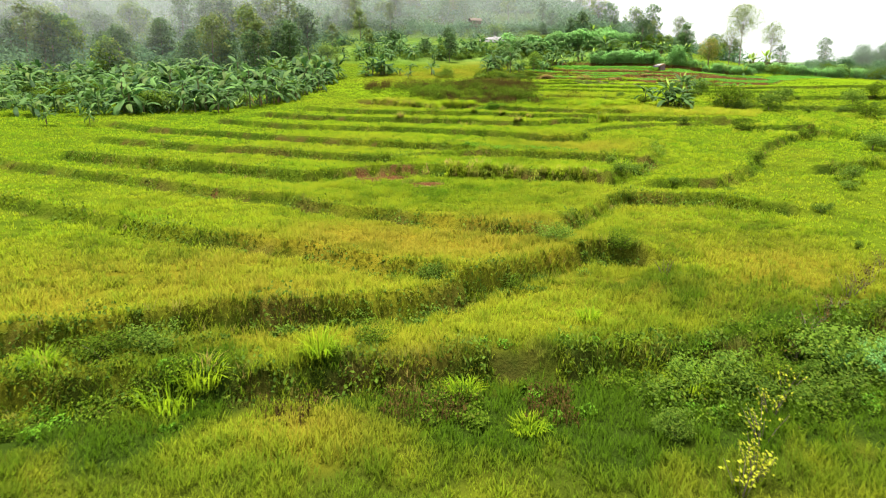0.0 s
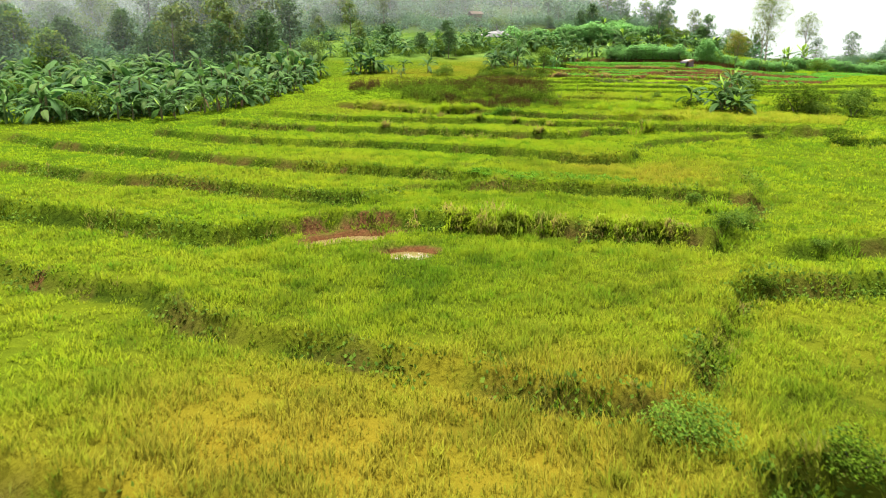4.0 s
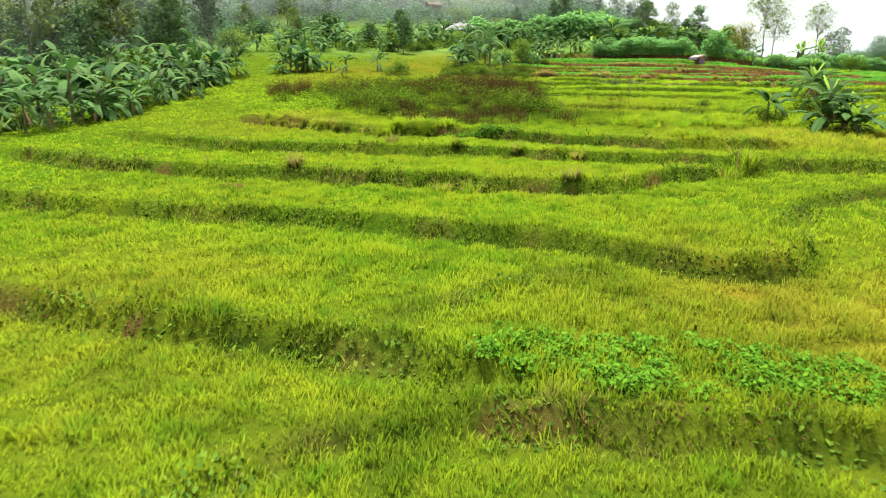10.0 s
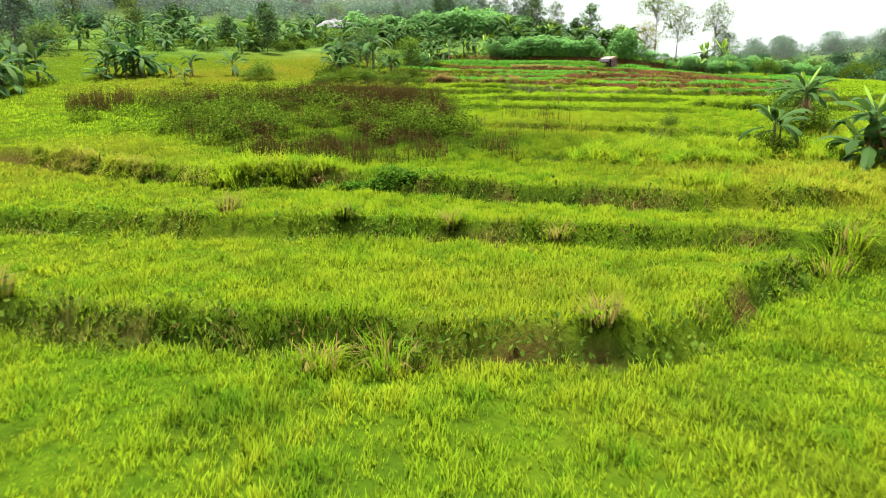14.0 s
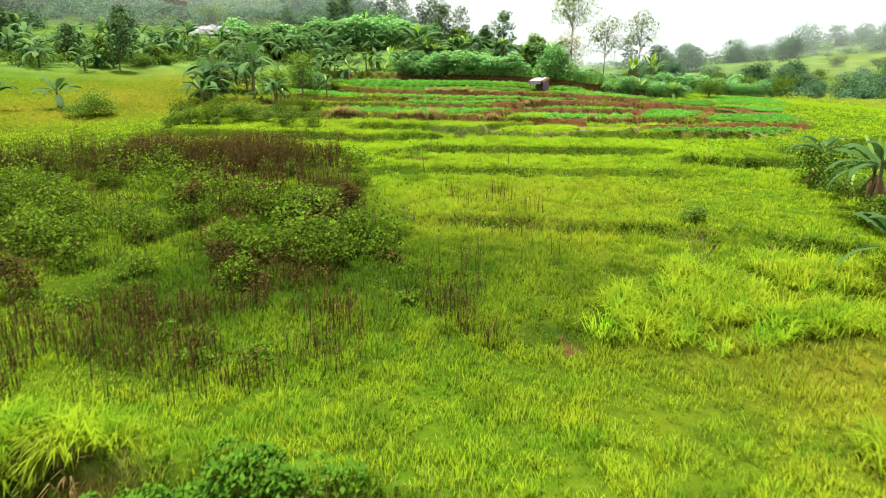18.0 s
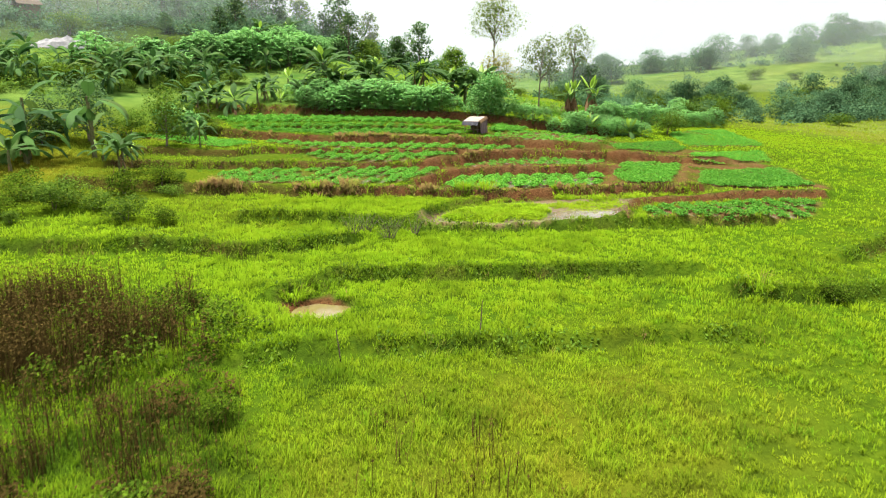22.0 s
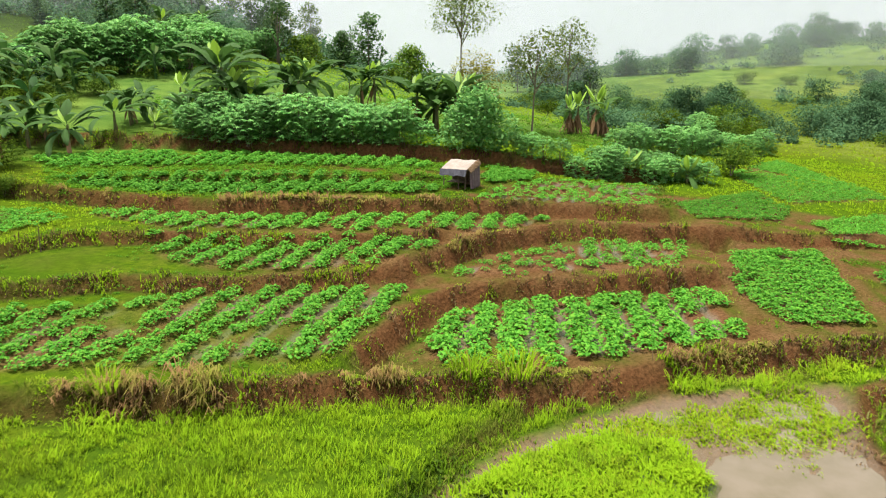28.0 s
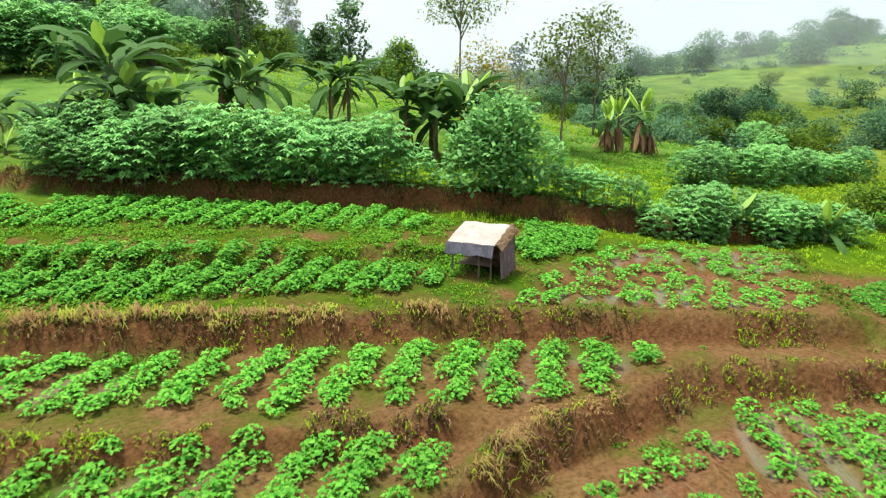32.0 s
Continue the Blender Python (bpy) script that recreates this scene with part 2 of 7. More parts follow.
M_SCRUB = leafy("scrub_leaf", (0.02, 0.045, 0.005), (0.135, 0.225, 0.016), (0.10, 0.08, 0.02), 0.85, 0.0)
M_YELLOW = leafy("yellow_leaf", (0.30, 0.36, 0.02), (0.45, 0.48, 0.03), (0.40, 0.32, 0.03), 0.7, 0.08)
M_WEED_GREEN = leafy("green_weed", (0.06, 0.17, 0.012), (0.14, 0.30, 0.02), (0.13, 0.27, 0.02), 0.8, 0.03)
M_FOREST = leafy("forest_leaf", (0.045, 0.11, 0.05), (0.105, 0.195, 0.085), (0.10, 0.17, 0.06), 0.8, 0.03)
M_BARK = plain("bark", (0.20, 0.16, 0.11), (0.11, 0.085, 0.06), 8.0)
M_WOOD = plain("weathered_wood", (0.17, 0.12, 0.08), (0.09, 0.06, 0.04), 12.0)

# ---- mesh helpers ----


def part(name, bm, mat, parent=None, label=""):
    me = bpy.data.meshes.new(name)
    bm.to_mesh(me)
    bm.free()
    me.materials.append(mat)
    ob = new(name, me)
    ob.parent = parent
    if label:
        ob["label"] = label
    return ob


def sheet(name, verts, faces, mat, cover=None, smooth=False, parent=None):
    """A mesh from numpy arrays: verts n x 3, faces m x k with one k."""
    verts, faces = np.ascontiguousarray(verts, np.float32), np.ascontiguousarray(faces, np.int32)
    k = faces.shape[1]
    me = bpy.data.meshes.new(name)
    me.vertices.add(len(verts))
    me.vertices.foreach_set("co", verts.ravel())
    me.loops.add(faces.size)
    me.loops.foreach_set("vertex_index", faces.ravel())
    me.polygons.add(len(faces))
    me.polygons.foreach_set("loop_start", np.arange(0, faces.size, k, dtype=np.int32))
    if smooth:
        me.polygons.foreach_set("use_smooth", np.ones(len(faces), bool))
    if cover is not None:
        c = me.color_attributes.new("cover", "FLOAT_COLOR", "POINT")
        c.data.foreach_set("color", np.ascontiguousarray(cover if cover.shape[1] == 4 else np.c_[cover, np.ones(len(verts))], np.float32).ravel())
    me.update()
    me.materials.append(mat)
    ob = new(name, me)
    ob.parent = parent
    return ob


def vnoise(x, y, scale, seed=0):
    """Smooth value noise, -1..1."""
    x, y = np.asarray(x, float) / scale, np.asarray(y, float) / scale
    ix, iy = np.floor(x).astype(np.int64), np.floor(y).astype(np.int64)
    fx, fy = x - ix, y - iy
    fx, fy = fx * fx * (3 - 2 * fx), fy * fy * (3 - 2 * fy)

    def h(a, b):
        v = np.sin(a * 127.1 + b * 311.7 + seed * 74.7) * 43758.5453
        return 2 * (v - np.floor(v)) - 1

    return (h(ix, iy) * (1 - fx) + h(ix + 1, iy) * fx) * (1 - fy) + (h(ix, iy + 1) * (1 - fx) + h(ix + 1, iy + 1) * fx) * fy


def near_line(x, y, pts):
    """Distance from a line of points, its side (left is +) and how far past the ends."""
    best, side, past = np.full(x.shape, 1e9), np.ones(x.shape), np.zeros(x.shape)
    for n, ((ax, ay), (bx, by)) in enumerate(zip(pts, pts[1:])):
        dx, dy = bx - ax, by - ay
        length = math.hypot(dx, dy)
        u = ((x - ax) * dx + (y - ay) * dy) / length
        c = np.clip(u, 0, length)
        d = np.hypot(x - ax - c * dx / length, y - ay - c * dy / length)
        hit = d < best
        best = np.where(hit, d, best)
        side = np.where(hit, np.sign(dx * (y - ay) - dy * (x - ax)), side)
        over = np.zeros(x.shape)
        if n == 0:
            over = np.maximum(over, -u)
        if n == len(pts) - 2:
            over = np.maximum(over, u - length)
        past = np.where(hit, np.maximum(over, 0), past)
    return best, side, past


def inside(x, y, pts):
    """Signed distance to a closed outline: positive inside."""
    x, y = np.asarray(x, float), np.asarray(y, float)
    ring = list(pts) + [pts[0]]
    d, _, _ = near_line(x, y, ring)
    odd = np.zeros(x.shape, bool)
    for (ax, ay), (bx, by) in zip(ring, ring[1:]):
        if ay != by:
            odd ^= ((ay > y) != (by > y)) & (x < (bx - ax) * (y - ay) / (by - ay) + ax)
    return np.where(odd, d, -d)


def ease(v, lo, hi):
    u = np.clip((v - lo) / (hi - lo), 0, 1)
    return u * u * (3 - 2 * u)


# ---- the lie of the land ----


def slope(x, y):
    """The hillside without its terraces."""
    x, y = np.asarray(x, float), np.asarray(y, float)
    cx, cy = np.clip(x, -30, 70), np.clip(y, 10, 152)
    u, v = (cx - 15) / 50, (cy - 85) / 60
    z = 4.736 + 0.81 * u + 4.512 * v + -0.149 * u * u + 0.543 * u * v + 0.357 * v * v + 0.439 * v**3 + -1.917 * v * v * u
    z = z + 1.411 * np.exp(-(((cx - 46) / 14) ** 2 + ((cy - 150) / 12) ** 2))
    d, l, r = np.maximum(y - 152, 0), np.maximum(-30 - x, 0), np.maximum(x - 70, 0)
    z = z + 0.13 * d / (1 + d / 260) * np.clip((110 - x) / 60, 0, 1) + 0.05 * l / (1 + l / 200) - 0.07 * r / (1 + r / 80)
    z = z + 0.02 * np.minimum(y - 10, 0) / (1 + np.maximum(-y, 0) / 100)
    z = z + np.clip((y - 150) / 80, 0, 1) * 34 * np.exp(-(((x + 40) / 190) ** 2 + ((y - 420) / 150) ** 2)) + np.clip((x - 95) / 60, 0, 1) * 24 * np.exp(-(((x - 290) / 110) ** 2 + ((y - 240) / 110) ** 2))
    return z


# Terrace banks, drawn so that the upper field lies on the left: line, step, ridge, reach, tuft height, tufts a metre, kind.
BANKS = []


def bank(line, step, ridge=0.08, reach=3.0, tuft=0.4, dense=7.0, kind="grassy"):
    BANKS.append((line, step, ridge, reach, tuft, dense, kind))


bank([(-16, 16.5), (-9.4, 17.9), (-6.8, 19.7), (-4.0, 20.5), (-1.2, 21.2), (0.3, 22.5), (2.0, 24.2), (4.1, 26.2), (6.4, 28.1), (8.1, 27.6)], 0.9, 0.1, 3, 0.45, 14, "leafy")
bank([(-10.3, 15.0), (-6.3, 15.9), (-2.7, 16.8), (1.0, 17.5), (4.2, 18.0), (7.5, 18.3), (10.3, 19.3), (16, 22)], 0.8, 0.0, 3, 0.6, 12, "leafy")
bank([(-24, 36), (-18.3, 32.5), (-15.1, 30.9), (-12.2, 29.3), (-9.7, 28.4), (-5.4, 26.9), (-3.3, 25.5), (-1.4, 24.4), (0.1, 23.7)], 0.55, 0.12, 3, 0.35, 8)
bank([(-40, 54), (-26.4, 45.7), (-21.6, 43.0), (-17.4, 40.8), (-13.6, 38.5), (-10.3, 37.1), (-8.6, 36.7), (-6.6, 34.6), (-3.9, 33.4), (-0.7, 32.3), (2.6, 30.6), (4.5, 30.1)], 0.5, 0.12, 3, 0.35, 8)
bank([(5.7, 31.2), (7.7, 34.6), (9.4, 37.7), (11.7, 38.1), (14.7, 38.7), (16.8, 37.0), (18.3, 36.3)], 0.6, 0.1, 3, 0.4, 9, "leafy")
bank([(10.5, 42.6), (12.5, 45.1), (15.2, 49.6), (17.5, 57.1)], 0.4, 0.15, 2, 0.7, 10, "leafy")
bank([(12.8, 41.5), (17.2, 42.5), (20.5, 46.2), (25.9, 56.0), (34.1, 64.5)], 0.6, 0.1, 3, 0.5, 8)
bank([(-28, 52), (-18, 47), (-11.0, 44.2), (-8.7, 43.3), (-6.7, 44.3), (-5.5, 45.0), (-4.5, 45.9), (-2.6, 45.9), (-1.2, 45.8), (2.0, 45.1), (4.8, 44.5), (7.4, 43.7), (9.8, 42.9)], 0.82, 0.05, 3, 0.4, 9, "bare")
bank([(-1.2, 45.8), (2.0, 45.1), (4.8, 44.5), (7.4, 43.7), (9.8, 42.9)], 0.0, 0.0, 3, 0.65, 12, "reed")
bank([(-30.4, 62.4), (-17.5, 55.0), (-15.0, 54.5), (-12.1, 53.1), (-9.5, 51.7), (-7.2, 50.6), (-5.0, 49.5), (-3.8, 48.9)], 0.6, 0.08, 3, 0.3, 8, "bare")
bank([(-3.8, 48.9), (-2.6, 51.1), (-1.5, 52.4), (0.6, 53.1)], 0.15, 0.12, 1.5, 0.25, 5)
bank([(-34.7, 73.8), (-23.4, 67), (-16.9, 63.4), (-13.1, 61.1), (-9.8, 59.6), (-6.3, 58.0), (-2.9, 56.8), (0.7, 55.2), (1.8, 54.5)], 0.6, 0.08, 3, 0.3, 8, "bare")
bank([(1.9, 53.3), (3.7, 52.6), (6.8, 52.1), (8.6, 51.6), (11.3, 50.7), (12.8, 49.8), (14.1, 48.9)], 0.55, 0.1, 3, 0.35, 9, "bare")
bank([(0.2, 57.3), (2.0, 58.5), (3.4, 59.6), (6.2, 60.7)], -0.12, 0.12, 1.5, 0.25, 5)
bank([(-24.1, 77.1), (-17.5, 72.4), (-12.2, 69.7), (-7.5, 68.3), (-3.4, 67), (-0.1, 65.7), (2.3, 64.2), (4.2, 63.7), (5.5, 63.2), (7, 61.7), (8.8, 60.0), (11.3, 60.0), (12.8, 62.3)], 0.6, 0.08, 3, 0.35, 9)
bank([(13.2, 64.3), (15.9, 67.5), (22, 69.5), (28.6, 71.4)], 0.3, 0.12, 3, 0.35, 6)
bank([(-21.2, 83.5), (-15, 79.3), (-8.1, 75.9), (-4.5, 75.1), (-1.3, 73.5), (1.1, 72.7), (3.4, 71.9), (4.9, 71.3), (7.1, 70.8), (8.7, 70.1), (10.3, 71.1), (12.6, 72.7), (15.5, 74.3)], 0.65, 0.08, 3, 0.45, 10, "bare")
bank([(-17.1, 89.7), (-8.8, 83.7), (-4.4, 82.8), (-0.5, 81.1), (3.4, 80), (6.6, 78.9), (10.7, 77.5), (13.5, 76.2), (15.9, 75), (18.1, 74.5), (21.1, 73.4), (30.6, 70.5)], 0.6, 0.08, 3, 0.45, 10, "bare")
bank([(-11.2, 97.3), (-4.3, 90.8), (0.4, 87.5), (2.2, 87.7), (3.4, 87)], 0.0, 0.0, 3, 0.65, 13, "reed")
bank([(-11.2, 97.3), (-4.3, 90.8), (0.4, 87.7), (2.2, 87.6), (3.4, 87), (5.2, 86.3), (6.6, 85), (7.9, 84.2), (9.3, 83.2), (10.7, 82.3), (12.8, 81.4), (14.6, 80.4), (20.5, 79.4)], 0.65, 0.05, 3, 0.45, 9, "bare")
bank([(15.1, 100.1), (16.8, 99.1), (18, 98.2), (20, 96.9), (22.2, 95.9), (23.6, 94.4), (27.7, 91.5)], 0.4, 0.08, 3, 0.5, 9)
bank([(15.2, 109.9), (18.4, 109.2), (21.6, 107.7), (24.9, 106.2), (27.8, 105.4), (30.6, 104)], 0.3, 0.1, 2.5, 0.4, 8)
bank([(17.6, 114.2), (19.4, 114.8), (20.4, 115.5), (22, 114.6), (24.6, 113.5), (26.9, 112.4), (29.6, 111.4), (33, 109.8)], 0.45, 0.08, 3, 0.4, 12)
bank([(33.2, 107.1), (34.1, 106.6), (35, 105.7), (41.2, 103.6), (49.3, 100.4)], 0.45, 0.08, 3, 0.5, 9)
bank([(5.6, 125.1), (12.3, 122.8), (14, 122.3), (15.6, 121.1), (17.2, 119.6), (19, 119.2), (21, 119.3), (22.4, 119.5)], 0.5, 0.08, 3, 0.45, 10)
bank([(18.8, 124.8), (21, 123.7), (23.2, 122.4), (26, 120.5), (26.6, 119.8), (28, 118.8), (29.9, 118), (32, 117.4), (34.5, 116.7), (36.3, 116.5), (39.2, 115.1), (43.3, 113.3)], 0.5, 0.12, 3, 0.4, 12)
bank([(26.8, 120.3), (27.7, 121.8), (29.8, 122.8), (32.2, 123.6)], 0.2, 0.16, 1.5, 0.3, 12)
bank([(11.5, 135.7), (18.8, 131), (21.8, 129.5), (24.8, 128), (28.1, 126.7), (29.9, 126.1), (31.7, 125.3), (32.8, 124), (35.3, 123.2), (38.9, 122.8), (41.8, 121.7), (44, 120.6), (46.1, 119.9)], 0.55, 0.08, 3, 0.3, 8, "clay")
bank([(36.9, 116.9), (38.6, 118.8), (40.7, 119.6), (43.7, 119.1), (46.3, 118.6), (49.5, 117.4), (52.8, 116.2)], 0.45, 0.1, 1.5, 0.2, 3, "clay")
bank([(30, 127.4), (31.8, 128.7), (33.7, 129.9), (34.9, 130.4), (36.9, 130), (40.9, 128.5), (45.1, 127.4)], 0.75, 0.05, 2.2, 0.25, 4, "clay")
bank([(14.3, 139.8), (22.3, 136.9), (25.5, 136.3), (28.6, 134.5), (32.1, 133.2), (34.4, 132.3)], 0.36, 0.05, 3, 0.3, 8, "clay")
bank([(34.6, 132.7), (36.2, 133.5), (38.9, 134.3), (42.1, 134.3), (43.9, 134.6), (46.8, 133.3), (49.1, 132.1), (49.7, 130.6)], 0.8, 0.05, 2.5, 0.3, 6, "clay")
bank([(16.2, 143.7), (22.3, 140.9), (24.6, 141.5), (27.9, 140.5), (30.8, 138.5), (33.8, 137), (37.6, 135.4)], 0.42, 0.05, 2.5, 0.3, 6, "clay")
bank([(21.1, 152.0), (24.8, 149.0), (27.9, 146.0), (30.8, 143.4), (35.3, 141.0), (40.5, 139.0), (45.2, 136.3), (50.1, 134.0)], 0.7, 0.05, 2.5, 0.25, 6, "clay")
bank([(26.4, 150.3), (32.7, 147.3), (36.7, 145.2), (41.7, 143.3)], 0.4, 0.03, 2, 0.25, 7)
bank([(22.8, 162.5), (31.6, 158.1), (35.3, 155.8), (38.8, 152.5), (42.3, 149.9), (45.1, 148.1), (48.8, 146.2), (51.6, 143.9), (57.3, 141.3)], 0.9, 0.05, 3, 0.3, 6, "clay")
bank([(49.7, 130.7), (52.2, 129.9), (54, 128.3), (56.8, 126.8)], 0.5, 0.05, 2, 0.25, 4, "clay")
bank([(47.1, 130), (48.5, 130.1), (45.7, 127.3), (43.2, 124.7), (42.3, 123.3)], 0.0, 0.12, 1, 0.2, 3, "path")
bank([(53.8, 127.9), (52.7, 127), (49.9, 124.7), (46.9, 122.3), (45.6, 120.7)], 0.0, 0.12, 1, 0.2, 3, "path")
bank([(56.2, 139.4), (53, 136.1), (50.9, 134.3)], 0.0, 0.1, 1, 0.2, 8, "grassy")
bank([(28.8, 65.9), (34.7, 64.1), (37.5, 59.1), (44, 56)], 0.5, 0.1, 3, 0.7, 6, "leafy")
bank([(35, 84), (37.4, 83.5), (43.8, 80.9), (48.1, 75.8), (54.8, 71.8)], 0.5, 0.1, 3, 0.7, 6, "leafy")
bank([(41.1, 92.4), (54.1, 92.3), (65.6, 87.7)], 0.5, 0.1, 3, 0.6, 5)
bank([(41.2, 107.6), (56.7, 109.5), (74, 110)], 0.4, 0.1, 3, 0.5, 5)
bank([(25.7, 47.3), (31.7, 49.5), (40, 50)], 0.6, 0.1, 3, 0.7, 6, "leafy")

bank([(16.5, 132.4), (19.6, 130.8), (22.0, 129.6), (24.8, 128.1), (28.1, 126.8), (30.5, 125.9)], 0.0, 0.0, 1, 0.6, 11, "hay")
bank([(33.5, 124.3), (36.5, 123.4), (41.0, 122.2)], 0.0, 0.0, 1, 0.35, 8, "hay")
bank([(25.0, 149.0), (27.9, 146.2), (30.8, 143.7), (35.3, 141.3), (40.5, 139.3)], 0.0, 0.0, 1, 0.4, 7, "hay")
bank([(35.2, 132.9), (38.9, 134.5), (42.1, 134.5)], 0.0, 0.0, 1, 0.3, 6, "hay")

# Hollows with standing water: outline and depth.
PUDDLE_A = [(-5.3, 43.2), (-4.9, 44.1), (-3.7, 45.0), (-2.5, 45.0), (-1.9, 44.5), (-2.9, 43.8), (-4.1, 43.5), (-4.9, 42.9)]
PUDDLE_B = [(-1.9, 41.6), (-1.6, 42.0), (-1.0, 42.2), (-0.3, 41.9), (-0.3, 41.4), (-0.8, 40.9), (-1.4, 41.0)]
PUDDLE_C = [(18, 113.5), (19, 113.5), (19.7, 112.5), (18.6, 111.9), (17.7, 112.6)]
POOL = [(26.6, 120.2), (27.4, 121.4), (32.0, 122.7), (36.3, 122.4), (40.6, 120.4), (38.0, 118.2), (36.7, 117.0), (34.4, 117.2), (32.0, 117.8), (29.6, 118.4), (28.0, 119.3)]
ISLAND = [(28.0, 121.0), (29.9, 122.1), (32.8, 122.0), (34.6, 120.7), (33.8, 119.1), (32.6, 118.5), (30.8, 119.1), (29.2, 119.8)]
BASINS = []  # outline, water level, depth

# Planted beds: outline, bearing of the rows, row spacing, plant spacing, size, bareness of the soil.
BEDS = [
    ([(20.5, 136.2), (24.4, 135.0), (28.3, 134.5), (31.0, 133.4), (34.3, 131.6), (31.0, 128.7), (29.4, 127.3), (27.9, 128.1), (24.1, 129.8), (19.1, 132.4)], 44, 1.02, 0.28, 1.08, 0.6),
    ([(31.6, 127.0), (32.8, 128.8), (35.0, 129.8), (38.1, 129.0), (44, 126.9), (43.3, 125.6), (40.8, 123.2), (37.5, 123.8), (33.8, 124.7), (32.0, 126.2)], 50, 0.98, 0.30, 1.35, 0.95),
    ([(27.4, 140.9), (28.8, 140.6), (30.5, 138.8), (33.0, 137.6), (36.2, 136.0), (38.1, 134.8), (35.1, 133.4), (33.4, 133.2), (31.2, 134.3), (28.4, 135.7), (27.2, 138.0)], 44, 1.05, 0.28, 1.12, 0.5),
    ([(37.0, 133.2), (40.5, 133.3), (44.8, 133.9), (49.5, 131.7), (44.3, 128.3), (41.6, 129.4), (37.7, 130.5), (35.7, 131.4)], 50, 0.72, 0.50, 1.05, 1.0),
    ([(48.8, 129.4), (53.1, 127.8), (45.6, 121.8), (44.6, 121.6), (43, 123.5), (44.8, 126.5)], -34, 0.55, 0.30, 1.1, 0.8),
    ([(25.4, 145.8), (28.0, 145.2), (31.0, 142.7), (34.3, 141.0), (38.9, 139.1), (45.3, 135.9), (43.4, 134.9), (40.6, 134.7), (39.4, 135.1), (36.2, 136.7), (34.2, 137.9), (31.4, 139.4), (28.2, 141.3)], 46, 1.05, 0.28, 1.1, 0.55),
    ([(42.0, 138.9), (44.2, 140.1), (49.6, 141.9), (54.0, 141.0), (56.6, 139.6), (50.2, 134.8), (46.5, 136.3), (43.2, 138.2)], 40, 0.66, 0.46, 1.0, 1.0),
    ([(15, 151.5), (21.8, 148.3), (24.2, 146.6), (25.2, 144.5), (22.1, 142.6)], 30, 0.6, 0.34, 0.9, 0.3),
    ([(53.2, 136), (61.8, 136.6), (59, 132.6), (56.1, 131.2), (50.9, 132.7)], -30, 0.55, 0.34, 0.95, 0.5),
    ([(24.8, 151.3), (31.1, 149.5), (36.9, 146.1), (41.7, 142.4), (41.5, 141), (39.7, 141), (34.5, 143.3), (27.7, 147)], 44, 0.85, 0.26, 1.25, 0.12),
    ([(24.3, 157), (31.5, 156.2), (36.9, 153.4), (43.6, 147.6), (44.6, 145.7), (43.2, 145), (37.4, 148.4), (31.3, 152.3), (25.2, 153.5)], 44, 0.85, 0.28, 1.2, 0.15),
    ([(47.3, 145), (50.1, 143.4), (47.7, 141.6), (44.6, 141.2), (45.1, 142.7)], 40, 0.5, 0.26, 1.15, 0.3),
    ([(66, 141.5), (78, 146), (82, 147.5), (68.2, 131.6), (60.2, 133.6)], -30, 0.6, 0.36, 0.9, 0.3),
    ([(57, 130.6), (65, 129.6), (60.5, 125.3), (54, 127.4)], -30, 0.6, 0.34, 0.95, 0.4),
    ([(51.6, 124.8), (58.2, 123.0), (54.4, 117.6), (50, 118.6), (46.6, 120.4)], -30, 0.55, 0.30, 1.1, 0.6),
    ([(40.0, 118.6), (46.2, 117.4), (51.5, 115.3), (46, 112.4), (40.4, 114.4), (37.8, 116.2)], 64, 1.15, 0.28, 1.2, 0.95),
]

# The tilled garden as a whole.
GARDEN = [(18, 131.5), (24.5, 128), (30, 125.6), (35, 123.4), (41, 121.5), (46, 119.8), (55, 117), (59, 123), (60, 131), (55, 139), (50, 142), (45, 147), (37, 153.5), (24, 157), (22, 150), (29, 143), (20, 142)]

# Rough ground: the overgrown field, the foot of the first bank and the grass before it.
SCRUB_BUSH = [(-6.5, 117), (2.8, 120.5), (11.5, 118), (15.2, 112), (12.8, 97.5), (10.5, 93.2), (5, 95), (-1.9, 97.5)]
BANK_FOOT = [(-14, 15.6), (-6, 17.0), (-1, 18.0), (4, 18.8), (9, 20.2), (16, 23), (18, 18.5), (10, 15.2), (4, 14.6), (-3, 14.6), (-9, 13.2)]
BANK_NEAR = [(-17, 16.4), (-9, 13.5), (4, 15), (14, 18), (21, 19.5), (23, 15), (17, 10.5), (9, 8.6), (2, 9.4), (-6, 8), (-13, 9.6), (-19, 12.5)]

